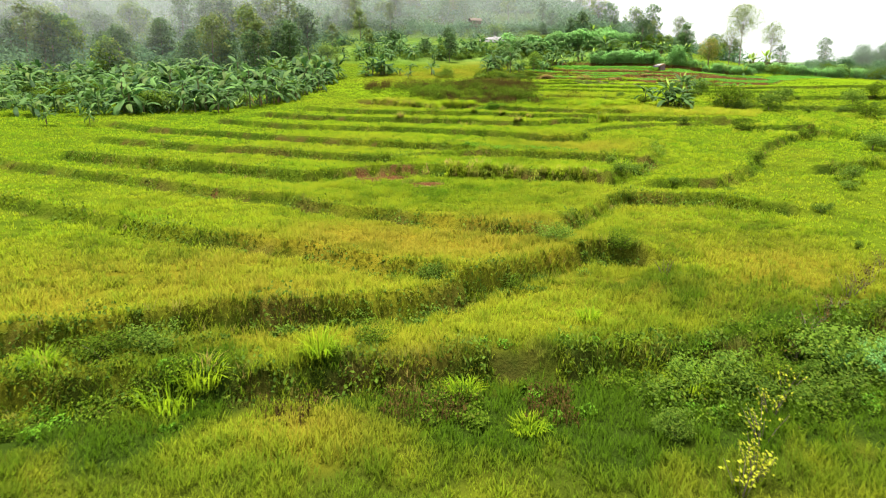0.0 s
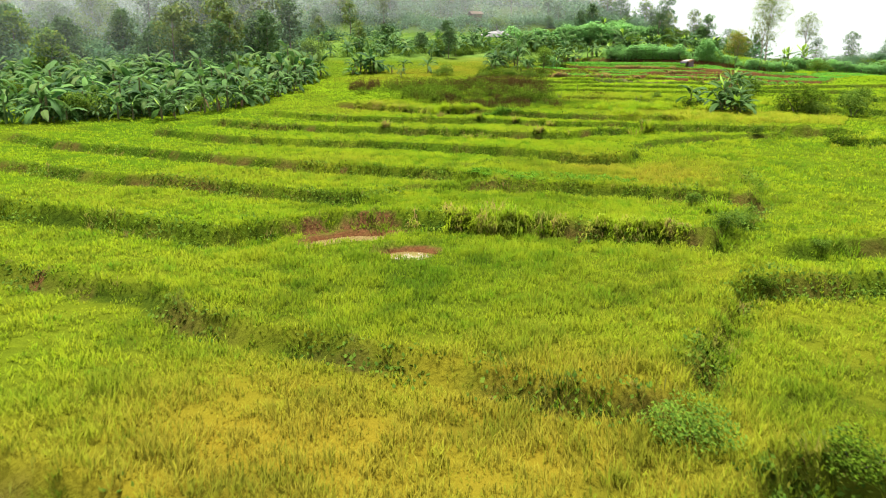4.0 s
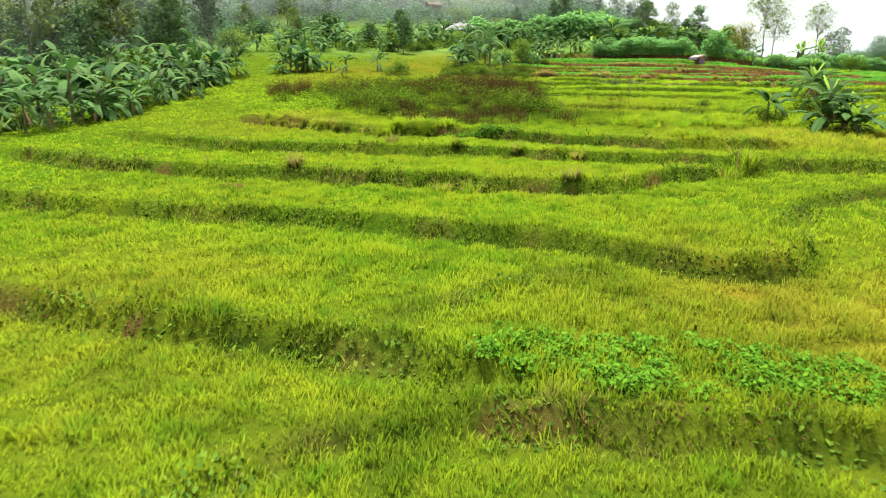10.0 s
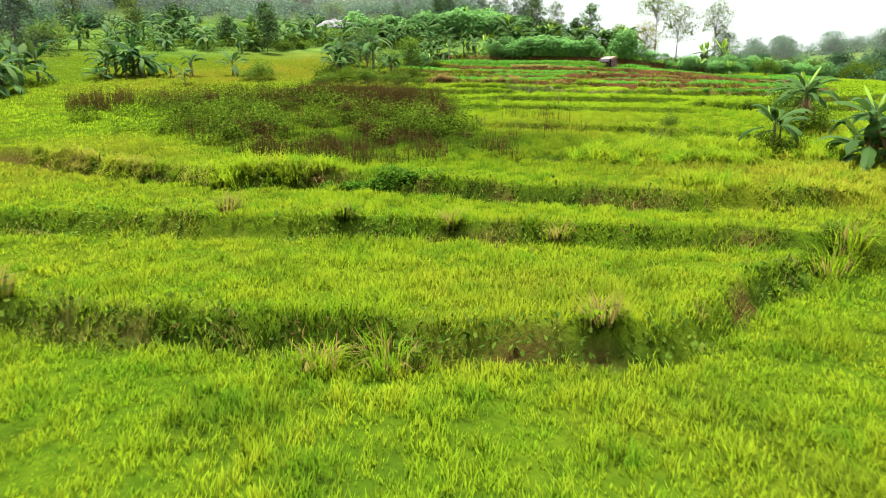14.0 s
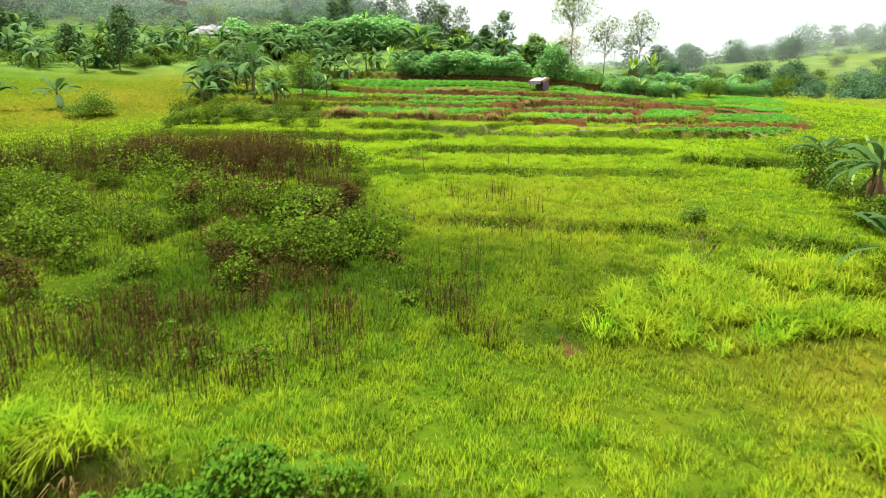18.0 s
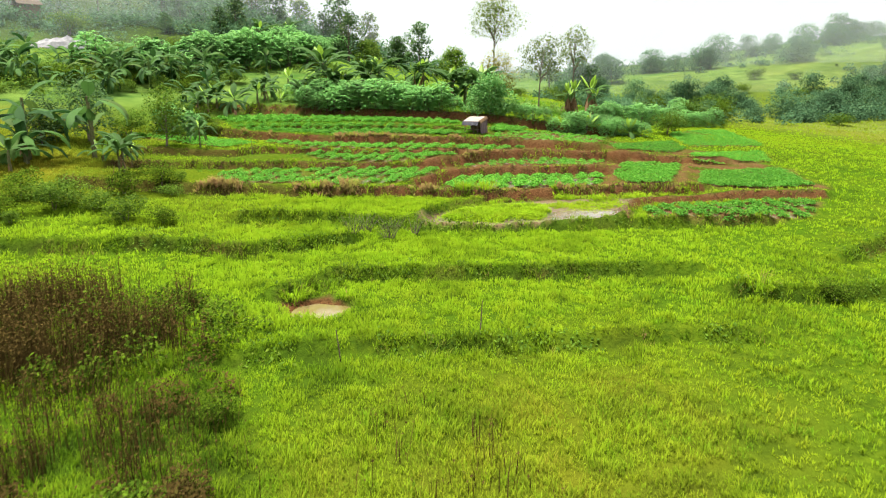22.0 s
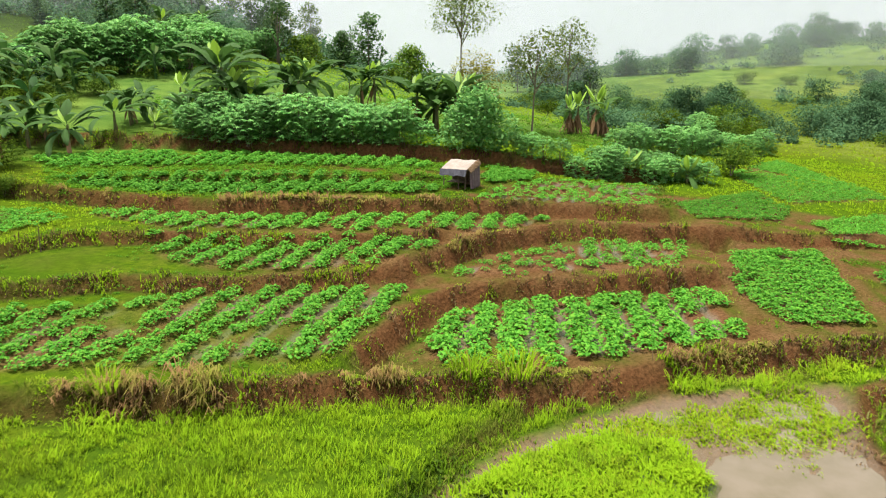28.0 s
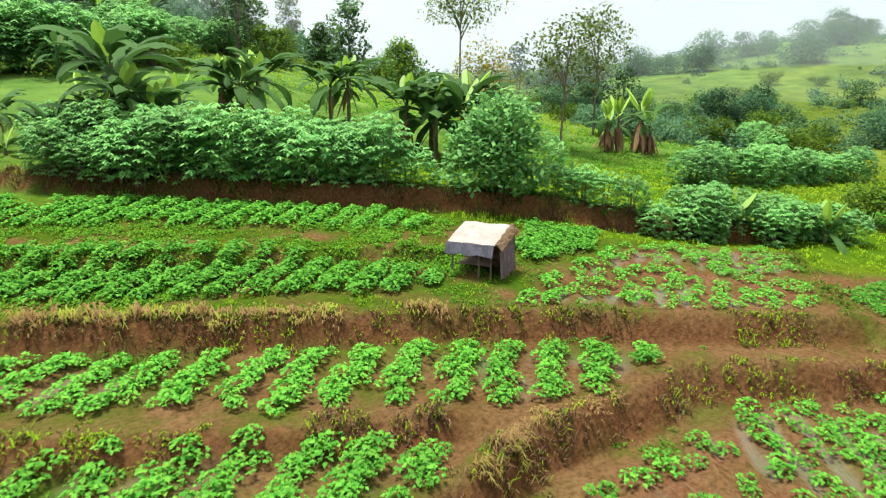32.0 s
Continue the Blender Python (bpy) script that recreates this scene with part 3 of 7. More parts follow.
# Dry or lush patches of the grass: x, y, radius, dryness (below nought: lush).
PATCHES = [(16, 91, 4, -0.35), (20, 88.5, 4, -0.3), (12.5, 89, 3, -0.25), (5, 94.5, 2.6, -0.7), (9, 96.5, 2.8, -0.7), (11.5, 100, 2.5, -0.6), (8.5, 101, 2.5, -0.6), (13, 95, 2, -0.4), (4, 15.8, 2.2, -0.8), (9, 17.2, 2.6, -0.9), (-7, 17.0, 2.4, -0.7), (13, 19, 3, -0.8), (-1, 15.6, 2, -0.5), (0, 17.0, 1.2, 0.6), (-3, 14.6, 1.6, 0.5), (6, 13, 2.5, 0.3), (-2, 28.5, 4.5, 0.35), (-9, 23, 6, 0.4), (3, 29, 3.5, 0.35), (13, 26, 4, 0.4), (12, 22, 3.5, -0.4), (8, 22.5, 2.5, -0.35), (8.2, 23.6, 1.8, 0.5), (9, 30, 2.5, -0.35), (15, 31, 3, -0.4), (-12, 26, 4, -0.3), (8, 24, 2.5, -0.3), (0, 39, 6, -0.45), (3, 49, 4, -0.4), (12, 54, 4, 0.45), (9.5, 58.5, 3, 0.35), (14.5, 58, 3, 0.35), (-3, 28, 3, 0.4), (1.5, 30.5, 3, 0.4), (-6, 60, 4, 0.25), (6, 55, 3, -0.3), (7, 57, 5, 0.2),
           (-5.2, 48.4, 1.6, -0.8), (-9, 55, 7, 0.15), (7.2, 73.4, 4, 0.25), (17.4, 100.8, 5, 0.2), (15.4, 94.7, 3, -0.5), (5, 93.5, 4, -0.4), (10, 92.5, 3, -0.4), (18, 108, 4, -0.3), (20.5, 84.5, 6, 0.4), (26.6, 79.3, 5, 0.5), (25.6, 125.7, 6, -0.08), (30.9, 120.8, 2.5, -0.2), (-6.4, 94, 6, 0.3), (23.6, 101.8, 5, 0.25), (-6.2, 133.6, 10, 0.3), (2, 144.2, 9, 0.35), (10, 140, 6, 0.35), (10, 156, 9, 0.25), (2, 138, 3, -0.3), (-5, 130, 2.5, -0.3), (8, 147, 3, -0.3), (13, 158, 4, -0.35)]


# Small bare spots: x, y, radius.
BARE = [(-6.9, 73.5, 0.55), (-5.4, 45.0, 0.35), (-4.4, 45.5, 0.35), (-3.2, 45.8, 0.35), (-2.0, 45.6, 0.35), (-4.9, 45.2, 0.3), (-6.0, 44.7, 0.25), (-3.9, 45.8, 0.25), (-2.4, 45.7, 0.35), (-1.5, 45.4, 0.3), (-12.6, 38.0, 0.3), (-5.8, 57.5, 0.25), (13.9, 88.3, 0.4), (-0.4, 42.0, 0.4), (14.0, 88.9, 0.25)]


def cover_of(x, y):
    """What covers the ground at each place: bare clay, dryness, dark growth with painted bank shade."""
    soil, dry, lush_shade, wet = (np.zeros(x.shape) for _ in range(4))
    for px, py, r, v in PATCHES:
        w = np.exp(-(((x - px) / r) ** 2 + ((y - py) / r) ** 2)) * (1 + 0.5 * vnoise(x, y, r / 4, 3))
        if v > 0:
            dry += v * w
        else:
            lush_shade -= v * w
    for px, py, r in BARE:
        bare_spot = ease(1.2 - np.hypot(x - px, y - py) / r + 0.5 * vnoise(x, y, 0.5, 18), 0, 0.6)
        soil = np.maximum(soil, bare_spot)
        lush_shade = np.maximum(lush_shade, 0.8 * bare_spot)
    dry += 0.3 * ease(-y, -66, -20) * (1 + 0.6 * vnoise(x, y, 5, 7))
    lush_shade += 0.85 * np.maximum(ease(y, 196, 222) * ease(-x, -95, -60), 0.35 * ease(x, 100, 150) * ease(vnoise(x, y, 25, 19), 0.1, 0.4))
    lush_shade += 0.4 * ease(vnoise(x, y, 1.4, 45) + 0.7 * vnoise(x, y, 0.5, 46), 0.2, 0.75) * ease(-np.abs(y - 75), -58, -50)
    # Darker ground and blades over the rough ground, fading at its edges.
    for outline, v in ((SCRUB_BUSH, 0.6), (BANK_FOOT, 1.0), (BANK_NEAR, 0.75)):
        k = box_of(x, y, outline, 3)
        lush_shade[k] += v * ease(inside(x[k], y[k], outline) + 1.0 * vnoise(x[k], y[k], 1.5, 33) + 0.6 * vnoise(x[k], y[k], 4.0, 36), -0.9, 1.3) * np.clip(0.85 + 0.6 * vnoise(x[k], y[k], 0.8, 34), 0.4, 1)
    dry += 0.35 * ease(x, 82, 105) * ease(-y, -260, -150) + 0.16 * np.clip(vnoise(x, y, 9, 5) + 0.5 * vnoise(x, y, 2.2, 6), 0, 1)
    k = box_of(x, y, GARDEN, 3)
    w = ease(inside(x[k], y[k], GARDEN) + 0.6 * vnoise(x[k], y[k], 2.0, 15), -0.5, 0.8)
    soil[k] = np.maximum(soil[k], w * (1 - 0.85 * ease(-x[k], -31, -26)) * np.clip(0.22 + 0.5 * ease(x[k], 30, 35) * ease(-y[k], -141, -136) + 0.6 * vnoise(x[k], y[k], 0.9, 16) + 0.3 * vnoise(x[k], y[k], 0.3, 17), 0, 0.9))
    lush_shade[k] = np.maximum(lush_shade[k], (0.45 - 0.35 * ease(-x[k], -31, -27)) * w)
    for line, bearing, rows, plants, size, bare in BEDS:
        x0, x1, y0, y1 = min(p[0] for p in line) - 2, max(p[0] for p in line) + 2, min(p[1] for p in line) - 2, max(p[1] for p in line) + 2
        k = (x > x0) & (x < x1) & (y > y0) & (y < y1)
        if k.any():
            w = ease(inside(x[k], y[k], line) + 0.25 * vnoise(x[k], y[k], 0.8, 9), -0.3, 0.5)
            soil[k] = np.maximum(soil[k], w * np.clip(bare + 0.45 * vnoise(x[k], y[k], 1.1, 8), 0, 1))
            wet[k] = np.maximum(wet[k], 0.85 * ease(inside(x[k], y[k], line), 0.25, 0.8) * bare * ease(-furrow(x[k], y[k], bearing, rows), 0.2, 0.8) * ease(vnoise(x[k], y[k], 1.6, 31) + 0.4 * vnoise(x[k], y[k], 0.5, 32), -0.35, 0.15))
    for line, step, ridge, reach, tuft, dense, kind in BANKS:
        k = box_of(x, y, line, 1.5)
        if not k.any():
            continue
        d, side, past = near_line(x[k], y[k], line)
        sd = side * d
        # Strip low on the bank face, dark with painted shade and weeds.
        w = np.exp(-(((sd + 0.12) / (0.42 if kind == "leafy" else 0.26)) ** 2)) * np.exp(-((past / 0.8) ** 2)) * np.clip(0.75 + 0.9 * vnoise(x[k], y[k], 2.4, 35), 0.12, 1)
        broken = np.clip(0.5 + 0.9 * vnoise(x[k], y[k], 1.6, 11) + 0.4 * vnoise(x[k], y[k], 0.5, 12), 0, 1)
        if kind == "hay":
            continue
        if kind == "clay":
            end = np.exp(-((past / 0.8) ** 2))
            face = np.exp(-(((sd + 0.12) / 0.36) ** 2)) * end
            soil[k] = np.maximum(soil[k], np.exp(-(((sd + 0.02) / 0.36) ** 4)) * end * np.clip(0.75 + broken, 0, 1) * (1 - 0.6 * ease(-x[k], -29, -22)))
            lush_shade[k] = np.maximum(lush_shade[k] * (1 - face), np.minimum(1.0, 1.3 * face))
        elif kind == "path":
            soil[k] = np.maximum(soil[k], np.exp(-((d / 0.5) ** 2)) * 0.8)
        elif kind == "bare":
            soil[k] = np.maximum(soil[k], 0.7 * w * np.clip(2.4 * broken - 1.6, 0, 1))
            lush_shade[k] = np.maximum(lush_shade[k], w)
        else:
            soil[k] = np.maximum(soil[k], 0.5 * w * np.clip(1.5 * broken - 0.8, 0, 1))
            lush_shade[k] = np.maximum(lush_shade[k], 0.95 * w)
    for line, level, depth in BASINS:
        k = box_of(x, y, line, 1.5)
        if k.any():
            rim = ease(inside(x[k], y[k], line) + 0.22 * vnoise(x[k], y[k], 0.5, 13) - 0.35 * ease(np.mean([p[1] for p in line]) + 0.4 + 0.35 * (x[k] - np.mean([p[0] for p in line])) - y[k], 0, 0.8), -0.6, -0.25) if depth > 0.1 else ease(inside(x[k], y[k], line) + 0.1 * vnoise(x[k], y[k], 0.4, 13), -0.3, -0.02)
            soil[k] = np.maximum(soil[k], rim)
            if depth > 0.1:
                lush_shade[k] = np.maximum(lush_shade[k], rim)
            if depth < 0.1:
                wet[k] = np.maximum(wet[k], 0.6 * ease(inside(x[k], y[k], line), -0.5, 0.3))
                soil[k] *= 1 - 0.9 * ease(inside(x[k], y[k], ISLAND) + 0.2 * vnoise(x[k], y[k], 0.6, 14), -0.2, 0.2)
    return np.stack([np.clip(soil, 0, 1), np.clip(dry, 0, 1), np.clip(lush_shade, 0, 1), np.clip(wet, 0, 1)], -1)


def furrow(x, y, bearing, rows):
    """1 on the crest of a planted row, -1 in the furrow."""
    across = -x * math.sin(radians(bearing)) + y * math.cos(radians(bearing))
    return np.cos(2 * np.pi * across / rows)


def box_of(x, y, line, m):
    return (x > min(p[0] for p in line) - m) & (x < max(p[0] for p in line) + m) & (y > min(p[1] for p in line) - m) & (y < max(p[1] for p in line) + m)


def height(x, y, water=True):
    z = slope(x, y)
    for line, step, ridge, reach, *_ in BANKS:
        k = box_of(x, y, line, 3.2 * reach)
        if not k.any():
            continue
        xs, ys = x[k], y[k]
        d, side, past = near_line(xs, ys, line)
        sd = side * d + 0.16 * vnoise(xs, ys, 0.9, 1) + 0.1 * vnoise(xs, ys, 3.0, 2)
        end = np.exp(-((past / 1.2) ** 2))
        z[k] += end * (0.5 * step * np.tanh(sd / 0.15) * np.exp(-np.abs(sd) / reach) + ridge * np.exp(-((sd - 0.2) / 0.35) ** 2))
    for line, bearing, rows, plants, size, bare in BEDS:
        k = box_of(x, y, line, 1)
        z[k] += 0.06 * ease(inside(x[k], y[k], line), 0, 0.4) * furrow(x[k], y[k], bearing, rows)
    z += 0.018 * vnoise(x, y, 0.9, 21) + 0.01 * vnoise(x, y, 0.35, 22) + 0.05 * vnoise(x, y, 4.0, 23)
    if water:
        for line, level, depth in BASINS:
            k = box_of(x, y, line, 2)
            s = inside(x[k], y[k], line) + 0.08 * vnoise(x[k], y[k], 0.5, 13)
            if depth > 0.1:
                z[k] += ease(s, -1.1, -0.5) * np.maximum(0, level + 0.16 - z[k])
            bed = level - depth + np.zeros(s.shape)
            if depth < 0.1:
                bed += 0.025 + 0.10 * vnoise(x[k], y[k], 0.38, 41) + 0.05 * vnoise(x[k], y[k], 1.4, 42) + 0.022 * (y[k] + 0.33 * x[k] - 130.5) + 0.2 * ease(inside(x[k], y[k], ISLAND), -0.3, 0.4)
            w = ease(s, -0.5, 0.25) if depth > 0.1 else ease(s, -0.25, 0.2)
            z[k] = z[k] * (1 - w) + bed * w
    return z


for outline, depth in ((PUDDLE_A, 0.2), (PUDDLE_B, 0.2), (PUDDLE_C, 0.2), (POOL, 0.06)):
    cx = np.array([sum(p[0] for p in outline) / len(outline)])
    cy = np.array([sum(p[1] for p in outline) / len(outline)])
    rim = height(np.array([p[0] for p in outline]), np.array([p[1] for p in outline]), False)
    BASINS.append((outline, float(np.sort(rim)[1]) - 0.12 if depth > 0.1 else float(height(cx, cy, False)[0]) - 0.10, depth))


def spread(lo, hi, fine, far_lo, far_hi):
    """Grid lines: even between lo and hi, widening out to the horizon."""
    inner, out = np.arange(lo, hi, fine), []
    for edge, end, sign in ((lo, far_lo, -1), (hi, far_hi, 1)):
        v, stepw, line = edge, fine, []
        while abs(v) < abs(end) or sign * v < sign * edge:
            stepw = min(stepw * 1.07, 120)
            v += sign * stepw
            line.append(v)
        out.append(line)
    return np.array(out[0][::-1] + list(inner) + out[1])


GX, GY = spread(-26, 58, 0.25, -2500, 2500), spread(8, 152, 0.25, -2500, 2500)
mx, my = np.meshgrid(GX, GY)
GZ = height(mx.ravel(), my.ravel()).reshape(mx.shape)


def ground(x, y):
    """The height of the built ground."""
    x, y = np.asarray(x, float), np.asarray(y, float)
    i, j = np.clip(np.searchsorted(GX, x) - 1, 0, len(GX) - 2), np.clip(np.searchsorted(GY, y) - 1, 0, len(GY) - 2)
    u, v = (x - GX[i]) / (GX[i + 1] - GX[i]), (y - GY[j]) / (GY[j + 1] - GY[j])
    return (GZ[j, i] * (1 - u) + GZ[j, i + 1] * u) * (1 - v) + (GZ[j + 1, i] * (1 - u) + GZ[j + 1, i + 1] * u) * v


nx, ny = len(GX), len(GY)
idx = np.arange(nx * ny).reshape(ny, nx)
quads = np.stack([idx[:-1, :-1], idx[:-1, 1:], idx[1:, 1:], idx[1:, :-1]], -1).reshape(-1, 4)
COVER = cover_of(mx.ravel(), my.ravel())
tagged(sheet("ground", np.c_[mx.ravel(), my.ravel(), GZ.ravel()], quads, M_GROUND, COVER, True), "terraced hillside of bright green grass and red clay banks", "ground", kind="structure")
COVER_GRID = COVER.reshape(ny, nx, 4)


def cover_at(x, y):
    i, j = np.clip(np.searchsorted(GX, x) - 1, 0, nx - 2), np.clip(np.searchsorted(GY, y) - 1, 0, ny - 2)
    return COVER_GRID[j, i]


# ---- standing water ----


def water_material(name, a, b, rough):
    m, t, p = material(name, rough, 0.5)
    t.links.new(mix(t, noise_fac(t, 1.2), a, b), p.inputs["Base Color"])
    bump(t, p, noise_fac(t, 6.0), 0.05, 0.02)
    return m


M_MUD_WATER = water_material("muddy_water", (0.16, 0.12, 0.035), (0.22, 0.175, 0.075), 0.05)
M_POOL_WATER = water_material("shallow_water", (0.14, 0.11, 0.06), (0.18, 0.14, 0.09), 0.04)
for (outline, level, depth), label in zip(BASINS, ("long puddle of cloudy yellow-brown water at the foot of a clay bank", "round puddle of cloudy brown water in the grass", "small brown puddle beside a tuft of grass", "flooded field of shallow pale water with mud showing")):
    bm = bmesh.new()
    cx, cy = sum(p[0] for p in outline) / len(outline), sum(p[1] for p in outline) / len(outline)
    for _ in range(2):
        outline = [(a[0] * u + b[0] * (1 - u), a[1] * u + b[1] * (1 - u)) for a, b in zip(outline, outline[1:] + outline[:1]) for u in (0.75, 0.25)]
    outline = [(cx + (px - cx) * w, cy + (py - cy) * w) for px, py in outline for w in (1 + 0.16 * float(vnoise(np.array([px]), np.array([py]), 0.6, 45)[0]),)] if depth > 0.1 else outline
    ring = [bm.verts.new((cx + (px - cx) * (1.22 if depth > 0.1 else 0.99), cy + (py - cy) * (1.22 if depth > 0.1 else 0.99), level)) for px, py in outline]
    f = bm.faces.new(ring)
    f.normal_update()
    if f.normal.z < 0:
        f.normal_flip()
    tagged(part("puddle" if depth > 0.1 else "flooded_field", bm, M_MUD_WATER if depth > 0.1 else M_POOL_WATER), label, "puddle", kind="structure")

# ---- growth: blades and leaves as arrays ----

rng = np.random.default_rng(7)


def blades(x, y, z, length, width, heading, lean, curl=0.0):
    """Tapered blades of two joints: roots, lengths, widths, headings (radians), lean from upright, further droop of the tip."""
    n = len(x)
    hx, hy = np.cos(heading), np.sin(heading)
    out = np.empty((n, 5, 3))
    root = np.stack([x, y, z - 0.03], -1)
    a, b = lean, lean + curl
    mid = root + np.stack([hx * np.sin(a), hy * np.sin(a), np.cos(a)], -1) * (0.55 * length)[:, None]
    tip = mid + np.stack([hx * np.sin(b), hy * np.sin(b), np.cos(b)], -1) * (0.45 * length)[:, None]
    side = np.stack([-hy, hx, np.zeros(n)], -1) * (0.5 * width)[:, None]
    out[:, 0], out[:, 1], out[:, 2], out[:, 3], out[:, 4] = root - side, root + side, mid - 0.8 * side, mid + 0.8 * side, tip
    return out


BLADE = np.array([(0, 1, 3), (0, 3, 2), (2, 3, 4)])
KITE = np.array([(0, 2, 1), (1, 2, 3)])


def kite_blades(x, y, z, length, width, heading, lean, curl):
    """Field grass: one root, widest halfway, a bent tip."""
    v = blades(x, y, z, length, width, heading, lean, curl)
    return np.stack([0.5 * (v[:, 0] + v[:, 1]), v[:, 2], v[:, 3], v[:, 4]], 1)


def blade_sheet(name, sets, covers, mat):
    v = np.concatenate(sets)
    c = np.repeat(np.concatenate(covers), 5, 0)
    f = (np.arange(len(v))[:, None, None] * 5 + BLADE).reshape(-1, 3)
    return sheet(name, v.reshape(-1, 3), f, mat, c)


def clumps(x, y, each, length, width, spread_r, cover, lean=(0.05, 0.55), curl=(0.1, 0.6), shape=blades):
    """Clumps of blades at x, y."""
    n = len(x)
    k = np.repeat(np.arange(n), each)
    m = len(k)
    ang = rng.uniform(0, 2 * np.pi, m)
    r = spread_r * np.sqrt(rng.uniform(0, 1, m))
    bx, by = x[k] + r * np.cos(ang), y[k] + r * np.sin(ang)
    ln = (length[k] if np.ndim(length) else length) * rng.uniform(0.55, 1.15, m)
    wd = (width[k] if np.ndim(width) else width) * rng.uniform(0.7, 1.3, m)
    v = shape(bx, by, ground(bx, by), ln, wd, ang + rng.normal(0, 0.7, m), rng.uniform(*lean, m), rng.uniform(*curl, m))
    c = cover[k].copy()
    return v, c


CORRIDOR = [(0, 8), (0.5, 45), (3, 66), (12, 95), (22, 114), (30, 124)]


def scatter(n, x0, x1, y0, y1):
    return rng.uniform(x0, x1, n), rng.uniform(y0, y1, n)


def field_grass():
    sets, covers = [], []
    for per, x0, x1, y0, y1, near, far, each, ln, wd in (
        (46.0, -22, 52, 9, 128, 0, 9, 7, 0.25, 0.032),
        (22.0, -32, 60, 10, 130, 9, 18, 6, 0.24, 0.042),
        (9.0, -55, 95, 12, 155, 18, 60, 4, 0.20, 0.065),
        (0.9, -90, 150, 12, 230, 60, 160, 6, 0.26, 0.10),
    ):
        n = int(per * (x1 - x0) * (y1 - y0))
        x, y = scatter(n, x0, x1, y0, y1)
        d, _, _ = near_line(x, y, CORRIDOR)
        keep = (d >= near) & (d < far)
        x, y = x[keep], y[keep]
        c = cover_at(x, y)
        keep = (c[:, 0] < 0.35 * rng.uniform(0.6, 1.4, len(x))) & (vnoise(x, y, 0.6, 51) + 0.5 * vnoise(x, y, 0.28, 52) > rng.uniform(-1.7, 0.15, len(x)) - 0.45 * ease(y, 85, 105) - (0.4 if near >= 18 else 0))
        thin = rng.uniform(0, 1, len(x)) < 0.92
        for line, step, *_, kind in BANKS:
            if kind in ("hay", "path") or abs(step) < 0.25:
                continue
            k = np.flatnonzero(box_of(x, y, line, 0.8))
            d, side, past = near_line(x[k], y[k], line)
            sd = side * d + 0.16 * vnoise(x[k], y[k], 0.9, 1) + 0.1 * vnoise(x[k], y[k], 3.0, 2)
            keep[k[(sd > (-0.2 if kind == "clay" else -0.5)) & (sd < 0.1) & (past < 0.5) & thin[k]]] = False
        for outline, level, depth in BASINS:
            k = box_of(x, y, outline, 0.5)
            keep[k] &= (inside(x[k], y[k], outline) < -0.25) | (inside(x[k], y[k], ISLAND) > -0.1)
        x, y, c = x[keep], y[keep], c[keep].copy()
        c[:, 1] = np.clip(c[:, 1] + rng.normal(0, 0.12, len(x)), 0, 1)
        tall = 0.92 + 0.25 * vnoise(x, y, 3.0, 53) + 0.55 * vnoise(x, y, 0.6, 51) + 0.3 * vnoise(x, y, 0.3, 52) + 0.35 * c[:, 1] + 0.3 * c[:, 2]
        k = box_of(x, y, GARDEN, 0.5)
        tall[k] *= 1 - 0.45 * ease(inside(x[k], y[k], GARDEN), -0.2, 0.6)
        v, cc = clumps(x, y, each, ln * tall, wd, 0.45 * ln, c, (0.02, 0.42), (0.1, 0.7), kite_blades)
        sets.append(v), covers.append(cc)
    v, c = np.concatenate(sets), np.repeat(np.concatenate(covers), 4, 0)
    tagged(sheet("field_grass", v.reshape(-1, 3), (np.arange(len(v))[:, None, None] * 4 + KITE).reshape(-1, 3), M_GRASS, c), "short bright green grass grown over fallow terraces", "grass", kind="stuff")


field_grass()


def along(line, per):
    """Points spread along a line, with the heading that falls away to its right."""
    xs, ys, hs = [], [], []
    for (ax, ay), (bx, by) in zip(line, line[1:]):
        ln = math.hypot(bx - ax, by - ay)
        u = rng.uniform(0, 1, max(1, int(per * ln)))
        xs.append(ax + u * (bx - ax)), ys.append(ay + u * (by - ay)), hs.append(np.full(len(u), math.atan2(by - ay, bx - ax) - math.pi / 2))
    return np.concatenate(xs), np.concatenate(ys), np.concatenate(hs)


def leaf_quads(px, py, pz, size, tilt=0.9):
    """Loose leaves: bent rhombs facing all ways, mostly up."""
    n = len(px)
    yaw, pitch = rng.uniform(0, 2 * np.pi, n), rng.normal(0, tilt, n)
    d = np.stack([np.cos(yaw) * np.cos(pitch), np.sin(yaw) * np.cos(pitch), np.sin(pitch)], -1)
    s = np.stack([-np.sin(yaw), np.cos(yaw), rng.normal(0, 0.35, n)], -1)
    c = np.stack([px, py, pz], -1)
    size = np.broadcast_to(size, (n,))[:, None] * rng.uniform(0.7, 1.3, (n, 1))
    v = np.stack([c - d * size * 0.5, c + s * size * 0.32, c + d * size * 0.5, c - s * size * 0.32], 1)
    return v


def quad_sheet(name, v, mat, parent=None):
    return sheet(name, v.reshape(-1, 3), np.arange(len(v) * 4).reshape(-1, 4), mat, parent=parent)


